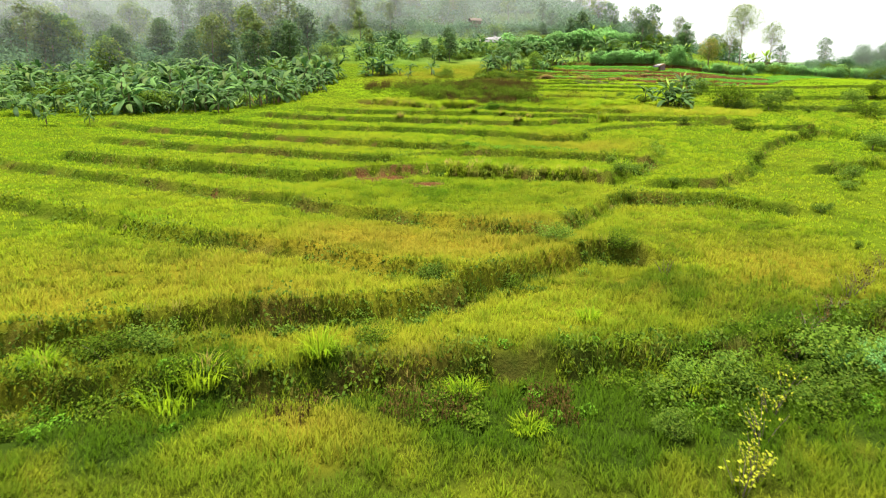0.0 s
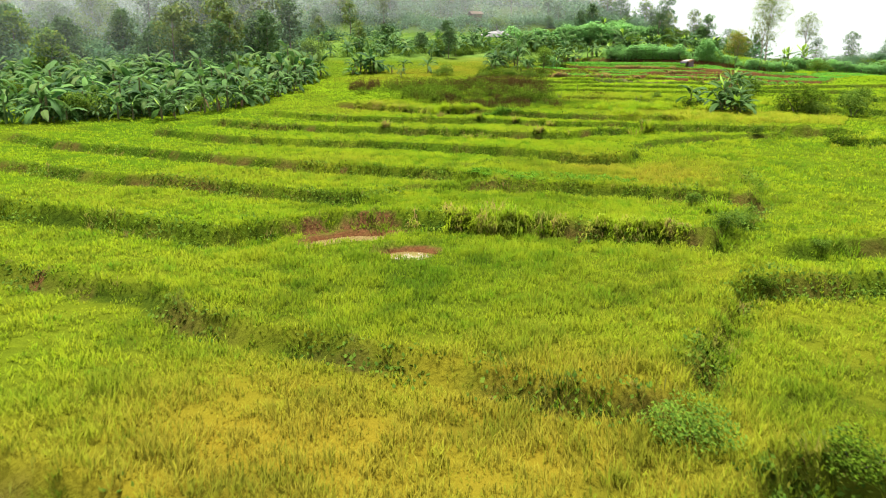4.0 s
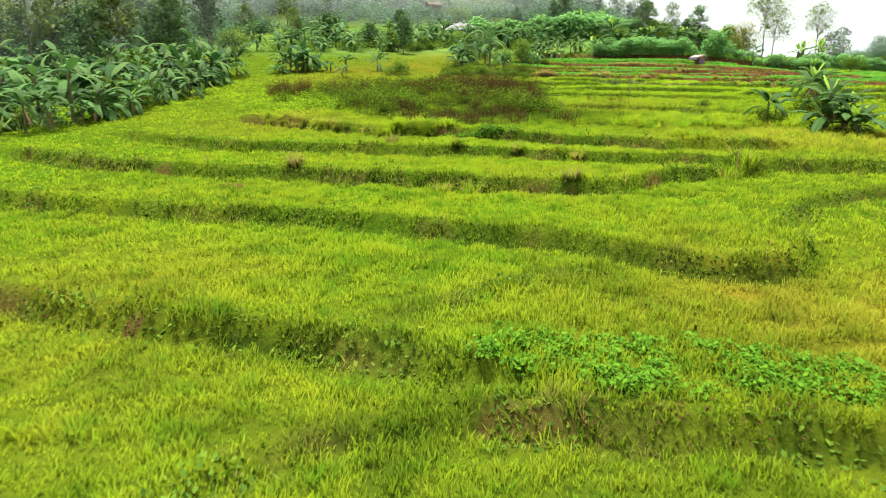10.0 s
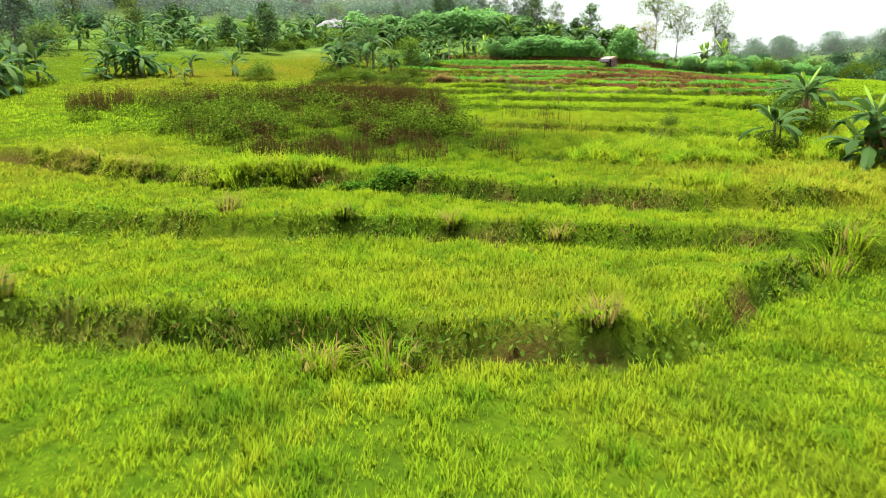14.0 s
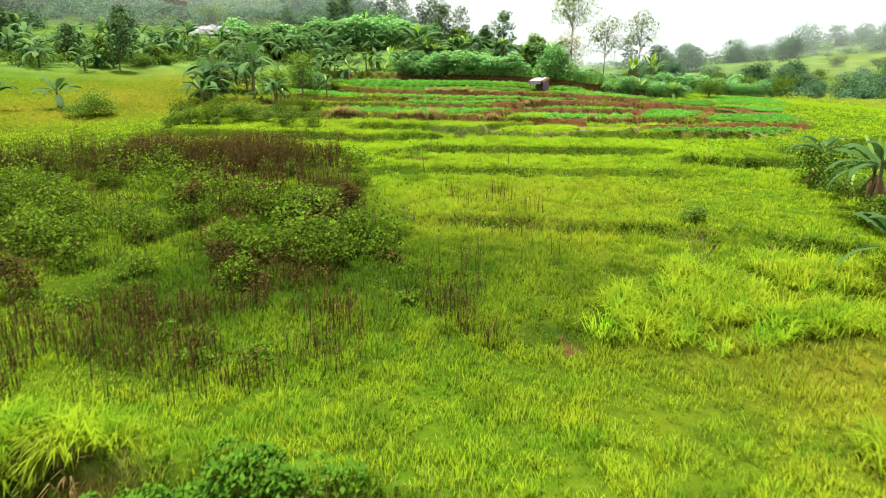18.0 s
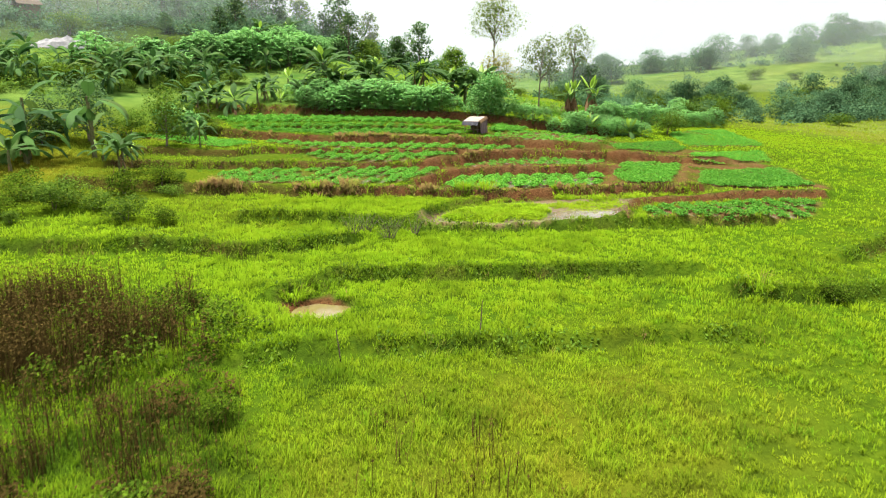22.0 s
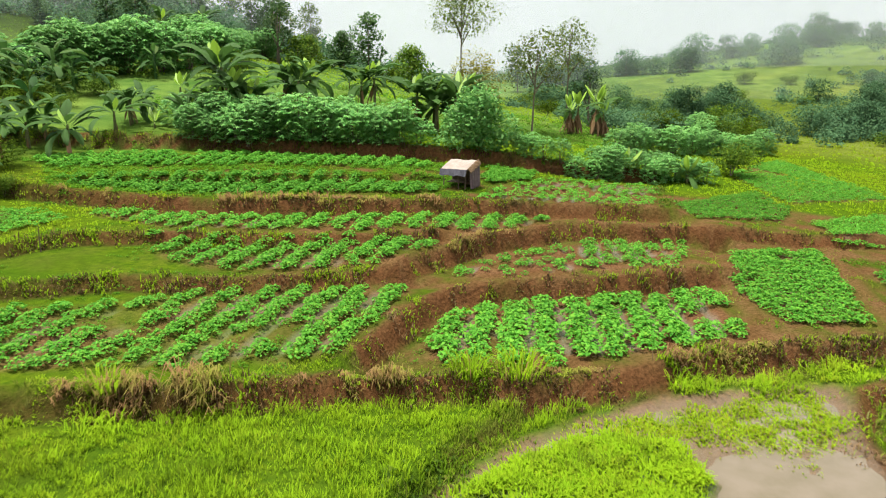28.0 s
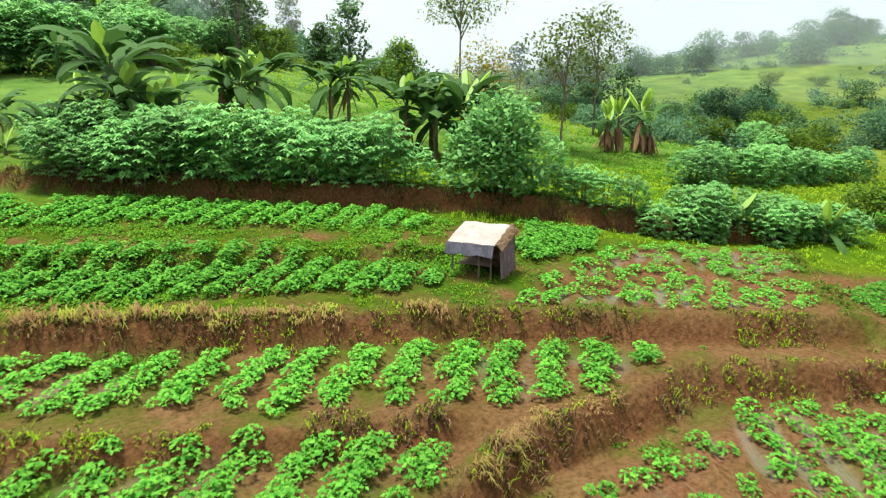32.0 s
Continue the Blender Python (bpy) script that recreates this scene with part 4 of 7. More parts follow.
BANK_LABELS = {"grassy": "rough green grass along a low terrace bank", "leafy": "dark leafy weeds and grass on a terrace bank", "reed": "long drooping grass hanging over a terrace bank",
               "bare": "thin dark grass on a crumbling red clay bank", "clay": "withered brown grass on a red clay bank", "path": "worn grass beside a clay path", "hay": "dead straw-coloured grass hanging down a clay bank"}
for line, step, ridge, reach, tuft, dense, kind in BANKS:
    far = min(p[1] for p in line) > 50 and min(abs(p[0] - 10) for p in line) > 22
    x, y, h = along(line, dense * (0.6 if far else 1.0) * {"hay": 1.6, "reed": 1.7, "leafy": 1.9, "clay": 2.2}.get(kind, 1.7))
    keep = vnoise(x, y, 2.0, 64) + 0.5 * vnoise(x, y, 0.7, 65) > {"hay": -0.1, "reed": -0.4, "clay": -0.5, "leafy": -0.4}.get(kind, -0.35)
    x, y, h = x[keep], y[keep], h[keep]
    n = len(x)
    off = rng.normal(-0.12, 0.16, n) if kind in ("reed", "hay") else rng.normal(-0.05 if kind == "clay" else 0.12, 0.28 if kind in ("leafy", "clay") else 0.24, n)
    x, y = x + off * np.cos(h), y + off * np.sin(h)
    c = cover_at(x, y).copy()
    straw = {"hay": 0.9, "reed": 0.3, "clay": 0.6, "bare": 0.2, "path": 0.4}.get(kind, 0.08)
    c[:, 0] = np.clip(straw + rng.normal(0, 0.25, n), 0, 1) * (rng.uniform(0, 1, n) < 0.3 + straw)
    # Most bank blades are darkened too, as if in the bank's shade.
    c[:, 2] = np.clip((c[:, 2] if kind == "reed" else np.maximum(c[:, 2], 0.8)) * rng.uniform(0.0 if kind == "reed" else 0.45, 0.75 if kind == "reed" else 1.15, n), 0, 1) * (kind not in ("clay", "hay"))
    ln = {"hay": 1.2, "reed": 1.05, "clay": 0.9}.get(kind, 0.62) * tuft * rng.uniform(0.5, 1.4, n) * (1 + 0.6 * vnoise(x, y, 1.4, 61))
    each = {"hay": 14, "reed": 15, "clay": 13}.get(kind, 10)
    k = np.repeat(np.arange(n), each)
    m = len(k)
    bx, by = x[k] + rng.normal(0, 0.09, m), y[k] + rng.normal(0, 0.09, m)
    fall = h[k] + rng.normal(0, 0.6 if kind in ("reed", "hay") else 1.0 if kind == "clay" else 2.2, m)
    v = blades(bx, by, ground(bx, by), ln[k] * rng.uniform(0.6, 1.2, m), rng.uniform(0.02, 0.04, m), fall, rng.uniform(0.1, 0.7, m), rng.uniform(0.9, 2.1, m) if kind in ("reed", "hay") else rng.uniform(0.3, 1.5, m) if kind == "clay" else rng.uniform(0.1, 0.8, m))
    if kind == "clay":
        live = rng.uniform(0, 1, m) + 0.5 * vnoise(bx, by, 1.5, 67) < 0.4
        tone = c[k][live]
        tone[:, 0], tone[:, 2] = 0.0, rng.uniform(0.1, 0.6, len(tone))
        tagged(blade_sheet("bank_grass", [v[live]], [tone], M_GRASS), "green grass sprouting on a red clay bank", "grass", kind="stuff")
        tagged(blade_sheet("bank_grass", [v[~live]], [c[k][~live]], M_BROWN_GRASS), BANK_LABELS[kind], "grass", kind="stuff")
    else:
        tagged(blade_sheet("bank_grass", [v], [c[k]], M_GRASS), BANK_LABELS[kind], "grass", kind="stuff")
    if kind in ("leafy", "bare", "grassy"):
        count = {"leafy": 85, "bare": 55, "grassy": 50}[kind]
        lx, ly, lh = along(line, count)
        keep = vnoise(lx, ly, 2.2, 62) > {"leafy": -0.35, "bare": -0.15, "grassy": -0.1}[kind]
        lx, ly, lh = lx[keep], ly[keep], lh[keep]
        off = rng.normal(0.05, 0.35, len(lx))
        lx, ly = lx + off * np.cos(lh), ly + off * np.sin(lh)
        hump = np.clip(0.5 + vnoise(lx, ly, 1.0, 63), 0.1, 1.4) * tuft
        v = leaf_quads(lx, ly, ground(lx, ly) + hump * rng.uniform(0.1, 1.0, len(lx)), 0.13)
        tagged(quad_sheet("bank_weeds", v, M_SHRUB), "small-leaved green weeds growing on a terrace bank", "weeds", kind="stuff")

CRUMBLED = [((3.4, 52.9), (6.9, 52.2)), ((-9.2, 59.3), (-5.4, 57.6)), ((-15.6, 54.8), (-11.8, 53.0)), ((8.2, 60.4), (12.0, 60.6)), ((-0.6, 73.2), (3.6, 71.9)), ((-3.4, 82.2), (0.8, 80.8)), ((6.2, 85.2), (10.8, 82.2)), ((-8.4, 50.9), (-4.4, 49.2))]
for (ax, ay), (bx, by) in CRUMBLED:
    x, y, h = along([(ax, ay), (bx, by)], 34)
    off = rng.normal(0.15, 0.2, len(x))
    x, y = x + off * np.cos(h), y + off * np.sin(h)
    keep = vnoise(x, y, 1.1, 66) > -0.2
    x, y = x[keep], y[keep]
    v = leaf_quads(x, y, ground(x, y) + rng.uniform(0.05, 0.45, len(x)), 0.09)
    tagged(quad_sheet("bank_weeds", v, M_WEED), "withered brown weeds on a crumbling clay bank", "weeds", kind="stuff")

# ---- planted beds ----


def tube(bm, pts, radii, sides=6):
    """A tapered limb through points."""
    rings = []
    for n, (p, r) in enumerate(zip(pts, radii)):
        p = Vector(p)
        d = (Vector(pts[min(n + 1, len(pts) - 1)]) - Vector(pts[max(n - 1, 0)])).normalized()
        a = d.orthogonal().normalized()
        b = d.cross(a)
        rings.append([bm.verts.new(p + r * (math.cos(6.2832 * k / sides) * a + math.sin(6.2832 * k / sides) * b)) for k in range(sides)])
    for lo, hi in zip(rings, rings[1:]):
        for k in range(sides):
            bm.faces.new((lo[k], lo[(k + 1) % sides], hi[(k + 1) % sides], hi[k]))
    bm.faces.new(rings[-1])
    bm.faces.new(rings[0][::-1])


def bean_mesh(seed, n=44):
    r = np.random.default_rng(seed)
    ang, rad = r.uniform(0, 2 * np.pi, n), 0.30 * np.sqrt(r.uniform(0, 1, n))
    c = np.stack([rad * np.cos(ang), rad * np.sin(ang), 0.10 + 0.20 * (1 - (rad / 0.32) ** 2) * r.uniform(0.5, 1.1, n)], -1)
    yaw, pitch = ang + r.normal(0, 0.7, n), r.normal(-0.25, 0.35, n)
    d = np.stack([np.cos(yaw) * np.cos(pitch), np.sin(yaw) * np.cos(pitch), np.sin(pitch)], -1)
    s = np.stack([-np.sin(yaw), np.cos(yaw), r.normal(0, 0.2, n)], -1)
    z = r.uniform(0.075, 0.125, (n, 1))
    # A broad leaf: two halves folded along the midrib.
    v = np.stack([c - d * z * 0.5, c - d * z * 0.1 + s * z * 0.48 + (0, 0, 0.015), c + d * z * 0.6, c - d * z * 0.1 - s * z * 0.48 + (0, 0, 0.015)], 1)
    return v


BEAN_SHAPES = [bean_mesh(100 + k) for k in range(6)]
BEAN_NEAR = (40.0, 132.0)


def plant_beds():
    spots = []
    for b, (line, bearing, rows, plants, size, bare) in enumerate(BEDS):
        ca, sa = math.cos(radians(bearing)), math.sin(radians(bearing))
        us, vs = [px * ca + py * sa for px, py in line], [-px * sa + py * ca for px, py in line]
        for row in range(math.ceil(min(vs) / rows), math.floor(max(vs) / rows) + 1):
            u = np.arange(min(us), max(us), plants * 0.5)
            u = u + rng.normal(0, 0.05, len(u))
            v = row * rows + rng.uniform(-0.25, 0.25, len(u)) * (1.0 if rows > 0.85 or bare > 0.97 else 0.35)
            x, y = u * ca - v * sa, u * sa + v * ca
            gap = rng.uniform(0, 1, len(u)) > (0.42 if bare > 0.97 else 0.05)
            keep = (inside(x, y, line) > 0.12) & gap & (vnoise(x, y, 2.5, 71) > -0.75)
            for px, py in zip(x[keep], y[keep]):
                spots.append((math.hypot(px - BEAN_NEAR[0], py - BEAN_NEAR[1]), px, py, 0.78 * size * rng.uniform(0.7, 1.25), rng.uniform(0, 6.28), b, int(rng.integers(6))))
    spots.sort()
    shapes = []
    for k, v in enumerate(BEAN_SHAPES):
        me = bpy.data.meshes.new("foliage")
        me.from_pydata(v.reshape(-1, 3).tolist(), [], np.arange(len(v) * 4).reshape(-1, 4).tolist())
        me.materials.append(M_BEAN)
        bm = bmesh.new()
        tube(bm, [(0, 0, -0.05), (0.01, 0.01, 0.1), (0.02, -0.01, 0.2)], [0.012, 0.009, 0.005], 5)
        stem = bpy.data.meshes.new("stem")
        bm.to_mesh(stem)
        bm.free()
        stem.materials.append(M_WEED_GREEN)
        shapes.append((me, stem))
    for d, x, y, size, turn, b, k in spots[:300]:
        ob = tagged(new("bean_plant"), "low bushy bean plant with broad green leaves in a ridged row", "bean plant", "bean plants in rows")
        for name, me in zip(("foliage", "stem"), shapes[k]):
            new(name, me).parent = ob
        ob.matrix_basis = pose(x, y, float(ground(x, y)) - 0.02, 0, 0, math.degrees(turn)) @ Matrix.Scale(size, 4)
    rest = {}
    for d, x, y, size, turn, b, k in spots[300:]:
        v = BEAN_SHAPES[k] * size
        c, s = math.cos(turn), math.sin(turn)
        v = np.stack([v[..., 0] * c - v[..., 1] * s + x, v[..., 0] * s + v[..., 1] * c + y, v[..., 2] + float(ground(x, y)) - 0.02], -1)
        rest.setdefault(b, []).append(v)
    for b, sets in rest.items():
        tagged(quad_sheet("bean_crop", np.concatenate(sets), M_BEAN), "rows of young green bean plants on ridged clay soil", "crop", kind="stuff")


plant_beds()

# ---- plants with parts ----


def thing(name, label, category, group="", at=None):
    ob = tagged(new(name), label, category, group)
    if at is not None:
        ob.matrix_basis = at
    return ob


def spot(x, y, turn=0.0, size=1.0, sink=0.05):
    return pose(x, y, float(ground(x, y)) - sink, 0, 0, turn) @ Matrix.Scale(size, 4)


def banana_leaf_mesh(r, length, wide, rise, droop, torn=0.4, rows=18):
    """One leaf: a bare stalk, then an arched midrib with two torn half-blades folded down from it."""
    bm = bmesh.new()
    pos, ang, left, mid, right = Vector((0.03, 0, 0)), rise, [], [], []
    sway, strips = r.uniform(-0.25, 0.25), [1.0, 1.0]
    for k in range(rows + 1):
        u = k / rows
        w = wide * 0.5 * (max(0.0, math.sin(math.pi * (u - 0.16) / 0.84)) ** 0.55 if 0.18 < u < 1 else 0.06)
        fold = 0.2 + 0.35 * u
        n = Vector((-math.sin(ang), 0, math.cos(ang)))
        for side in (0, 1):
            if r.random() < 0.35:
                strips[side] = r.uniform(1 - torn, 1)
        l, q = w * strips[0] * r.uniform(0.9, 1), w * strips[1] * r.uniform(0.9, 1)
        drift = Vector((0, sway * u * u * length * 0.5, 0))
        mid.append(bm.verts.new(pos + drift))
        left.append(bm.verts.new(pos + drift + Vector((0.12 * l, l * math.cos(fold), 0)) - n * l * math.sin(fold)))
        right.append(bm.verts.new(pos + drift + Vector((0.12 * q, -q * math.cos(fold), 0)) - n * q * math.sin(fold)))
        pos = pos + length / rows * Vector((math.cos(ang), 0, math.sin(ang)))
        ang -= droop / rows * (0.2 + 1.6 * u)
    for k in range(rows):
        bm.faces.new((mid[k], mid[k + 1], left[k + 1], left[k]))
        bm.faces.new((right[k], right[k + 1], mid[k + 1], mid[k]))
    me = bpy.data.meshes.new("leaf")
    bm.to_mesh(me)
    bm.free()
    return me


def leaf_set(r, kind):
    out = []
    for k in range(8):
        if kind == "old":
            me = banana_leaf_mesh(r, r.uniform(1.1, 1.7), 0.3, r.uniform(-1.45, -0.9), r.uniform(0.0, 0.3), 0.6)
            me.materials.append(M_BANANA_DRY)
        elif kind == "young":
            me = banana_leaf_mesh(r, r.uniform(0.9, 1.3), 0.4, r.uniform(0.9, 1.4), r.uniform(0.2, 0.7), 0.1)
            me.materials.append(M_BANANA_YOUNG)
        else:
            rise = (-0.1, 0.2, 0.45, 0.65, 0.8, 0.95, 1.1, 1.3)[k] + r.uniform(-0.1, 0.1)
            me = banana_leaf_mesh(r, r.uniform(1.6, 2.3), r.uniform(0.52, 0.68), rise, r.uniform(1.3, 2.0) + 0.25 * rise, 0.45)
            me.materials.append(M_BANANA)
        out.append(me)
    return out


M_BANANA_YOUNG = leafy("young_banana_leaf", (0.22, 0.40, 0.03), (0.34, 0.50, 0.06), (0.34, 0.46, 0.05), 0.5, 0.3)
leaf_r = random.Random(5)
LEAVES = {k: leaf_set(leaf_r, k) for k in ("full", "young", "old")}


def banana(seed, stem_h, full, young, old, label):
    r = random.Random(seed)
    ob = thing("banana_plant", label, "banana plant", "banana plants on the hillside")
    bm = bmesh.new()
    tube(bm, [(0, 0, -0.1), (0.02, 0, stem_h * 0.5), (0.0, 0.03, stem_h)], [0.085, 0.075, 0.05], 8)
    part("stem", bm, M_STEM, ob)
    turn = r.uniform(0, 6.28)
    for kind, count in (("full", full), ("young", young), ("old", old)):
        for k in range(count):
            leaf = new("leaf", r.choice(LEAVES[kind]))
            leaf.parent = ob
            turn += 2.4 + r.uniform(-0.3, 0.3)
            leaf.matrix_basis = pose(0, 0, stem_h - (r.uniform(0.0, 0.25) * stem_h if kind == "full" else 0.02 if kind == "young" else 0.35), r.uniform(-12, 12), r.uniform(-12, 12), math.degrees(turn)) @ Matrix.Scale(r.uniform(0.8, 1.1), 4)
            if kind != "full":
                leaf["label"] = "withered brown hanging leaf" if kind == "old" else "pale upright new leaf"
    return ob


def whole_banana(seed, stem_h, full, label):
    """A banana plant of the thicket: stem and one crown of leaves."""
    r = random.Random(seed)
    ob = thing("banana_plant", label, "banana plant", "banana plants on the hillside")
    bm = bmesh.new()
    tube(bm, [(0, 0, -0.1), (0.02, 0, stem_h * 0.5), (0.0, 0.03, stem_h)], [0.085, 0.075, 0.05], 6)
    part("stem", bm, M_STEM, ob)
    part("crown", banana_crown(seed, stem_h, full), M_BANANA, ob)
    return ob


def banana_crown(seed, stem_h, full):
    """All leaves of one plant in one mesh."""
    r = random.Random(seed + 1)
    bm, turn = bmesh.new(), r.uniform(0, 6.28)
    for k in range(full):
        start = len(bm.verts)
        bm.from_mesh(r.choice(LEAVES["full" if k else "young"]))
        bm.verts.ensure_lookup_table()
        turn += 2.4 + r.uniform(-0.3, 0.3)
        bmesh.ops.transform(bm, matrix=pose(0, 0, stem_h - r.uniform(0.0, 0.6) * stem_h, r.uniform(-20, 20), r.uniform(-12, 30), math.degrees(turn)) @ Matrix.Scale(r.uniform(0.65, 1.0), 4), verts=bm.verts[start:])
    return bm


def place_all(makers, spots, seed=1, grow=1.0):
    """Build one of each kind at the first spots and copy them to the rest: x, y, size."""
    r, made = random.Random(seed), []
    for n, (x, y, size) in enumerate(spots):
        m = spot(x, y, r.uniform(0, 360), size * grow)
        if n < len(makers):
            ob = makers[n]()
            ob.matrix_basis = m
            made.append(ob)
        else:
            copy_thing(r.choice(made), m)


FULL, SMALL, RAGGED = "tall banana plant with broad arching green leaves", "young banana plant with a few pale leaves", "banana plant with many withered brown leaves on its stem"
grove = random.Random(11)
# The three largest, at y 212 to 216, stand in for far palms.
grove_spots = [(-39.4, 70.3, 0.55), (-36.3, 72.7, 0.5), (-28.9, 90.3, 0.9), (-27.9, 91.3, 0.85), (-14.5, 138.2, 1), (-11.7, 137.8, 1.05), (-6, 137.1, 0.85), (9.5, 141.7, 1), (14.8, 136.8, 0.95), (8.8, 139.1, 1), (15.5, 139.1, 0.9), (20.1, 146.6, 0.9), (29.5, 160.7, 1), (-6, 129.8, 0.95), (35.2, 158, 1.15), (33.8, 159.5, 1.05), (46.5, 171.7, 1), (51.5, 172, 0.9), (30.8, 162.8, 0.9), (22.9, 155.8, 1), (21.3, 151.6, 0.95), (84.8, 157.4, 0.9), (80.8, 157.3, 0.85), (14.5, 136.3, 0.85), (43.4, 166.3, 0.9),  (32, 164.5, 1.0), (31, 163.2, 0.9), (24.6, 160.0, 1.2), (25.6, 160.8, 1.1), (75.0, 152.7, 0.9), (76.5, 153.6, 0.8), (44, 212, 1.6), (47, 214, 1.5), (50.5, 216, 1.6), (100.6, 171.0, 0.9), (102.2, 172.0, 0.8)]
for u, v in ((-27.4, 86.8), (-26.4, 87.6), (-25.0, 92.4), (-22.8, 96.2), (-20.6, 100.2), (-14, 136), (-8, 136), (-2, 138), (-24, 93.6), (-22.6, 98.4), (-30.5, 87.4), (-33, 85.4), (-36, 83), (-21.8, 103.4), (-20.6, 108), (-19.6, 113), (20.5, 143), (26.5, 157.5)):
    grove_spots.append((u, v, grove.uniform(0.9, 1.15)))
place_all([lambda: banana(21, 1.8, 14, 1, 1, FULL), lambda: banana(22, 2.2, 14, 1, 2, FULL), lambda: banana(23, 1.4, 14, 1, 1, FULL), lambda: banana(24, 1.9, 14, 0, 2, FULL), lambda: banana(25, 1.1, 11, 1, 1, FULL)], grove_spots, 3, 1.1)
thicket = []
GROVE = [(-66, 70), (-44, 76.5), (-28, 88.5), (-23, 97.5), (-21.5, 106), (-18.5, 119), (-18, 134), (-30, 140), (-66, 124)]
UPPER = [(-32, 150), (-16, 156), (-3, 160), (2, 164), (10, 170), (26, 177), (52, 185), (46, 186), (20, 188), (-32, 184)]
BAND = [(-24, 158), (-6, 163), (8, 168), (18, 169), (26, 174), (32, 179), (26, 190), (2, 189), (-20, 176)]
for cx, cy in ((-13.5, 136), (-10, 137.5), (9.9, 142.0), (24.6, 160.4), (16.1, 170), (21.3, 178)):
    for _ in range(3):
        thicket.append((cx + grove.gauss(0, 1.1), cy + grove.gauss(0, 0.9), grove.uniform(0.8, 1.25)))
for outline, count, lo, hi in (([(2, 168), (14, 170), (30, 172), (34, 187), (18, 187), (4, 180)], 22, 0.8, 1.25), (BAND, 60, 0.9, 1.4), (GROVE, 430, 0.7, 1.25), (UPPER, 50, 0.7, 1.15)):
    have = 0
    while have < count:
        u, v = grove.uniform(-66, 58), grove.uniform(68, 200)
        if inside(np.array([u]), np.array([v]), outline)[0] > 0 and vnoise(np.array([u]), np.array([v]), 9.0, 44)[0] > (-0.1 if outline is UPPER else -0.6):
            thicket.append((u, v, grove.uniform(lo, hi)))
            have += 1
thicket.sort(key=lambda p: math.hypot(p[0] - 5, p[1] - 105))
place_all([lambda: whole_banana(26, 1.7, 14, FULL), lambda: whole_banana(27, 2.2, 14, FULL), lambda: whole_banana(28, 1.2, 13, FULL), lambda: whole_banana(29, 0.7, 11, FULL), lambda: whole_banana(30, 1.5, 15, FULL)], thicket[:190], 13, 1.3)


def far_bananas(spots):
    """The rest of the banana thickets, stems and crowns in one mesh."""
    shapes = []
    for seed, stem_h, full in ((34, 1.7, 14), (35, 2.2, 14), (36, 1.2, 13)):
        bm = banana_crown(seed, stem_h, full)
        ring = [(0.11 * math.cos(1.5708 * k), 0.11 * math.sin(1.5708 * k)) for k in range(4)]
        for k in range(4):
            (ax, ay), (bx, by) = ring[k], ring[(k + 1) % 4]
            bm.faces.new([bm.verts.new(p) for p in ((ax, ay, -0.1), (bx, by, -0.1), (0.6 * bx, 0.6 * by, stem_h), (0.6 * ax, 0.6 * ay, stem_h))])
        bm.verts.index_update()
        shapes.append((np.array([v.co for v in bm.verts]), np.array([[v.index for v in f.verts] for f in bm.faces])))
        bm.free()
    r, vs, fs, base = random.Random(37), [], [], 0
    for x, y, size in spots:
        v, f = shapes[r.randrange(3)]
        size *= 1.2
        a = r.uniform(0, 6.28)
        c, d = size * math.cos(a), size * math.sin(a)
        vs.append(np.stack([v[:, 0] * c - v[:, 1] * d + x, v[:, 0] * d + v[:, 1] * c + y, v[:, 2] * size + float(ground(x, y))], -1))
        fs.append(f + base)
        base += len(v)
    tagged(sheet("banana_thicket", np.concatenate(vs), np.concatenate(fs), M_BANANA), "thicket of banana plants with broad arching leaves on the hillside", "banana plants", kind="stuff")


far_bananas(thicket[190:])
place_all([lambda: banana(45, 2.0, 18, 2, 3, FULL), lambda: banana(46, 1.7, 17, 2, 3, FULL), lambda: banana(47, 1.3, 16, 2, 2, FULL)], [(36.6, 158.9, 1.3), (37.7, 158.5, 1.15), (35.5, 159.4, 1.2), (36.4, 160.6, 1.25), (38.2, 159.8, 1.05), (43.6, 164.6, 1.15), (44.8, 165.2, 1.1), (43.0, 165.8, 1.0), (49.0, 164.6, 1.0), (50.0, 164.2, 0.9), (50.2, 155.0, 1.25), (51.5, 154.4, 1.25), (49.4, 156.4, 1.15), (51.0, 156.6, 1.15), (52.6, 155.4, 1.05)], 8, 1.1)
place_all([lambda: banana(31, 0.5, 2, 4, 0, SMALL), lambda: banana(32, 0.35, 1, 4, 0, SMALL)], [(59.0, 139.6, 1.2), (55.9, 142, 1.15), (36.7, 173.5, 1.0), (41.7, 170.5, 1.1), (32, 161.2, 0.9), (13.9, 140.1, 0.8), (-26.7, 92.4, 0.8), (33.9, 96.7, 0.7), (22.1, 153.8, 0.8)], 4)
place_all([lambda: banana(41, 1.9, 3, 4, 18, RAGGED), lambda: banana(42, 1.6, 3, 4, 18, RAGGED)], [(69.0, 161.0, 1.0), (69.9, 161.7, 0.95), (72.4, 160.8, 1.0), (73.2, 161.4, 0.9), (69.6, 160.5, 0.85), (73.0, 160.4, 0.85)], 5, 1.3)


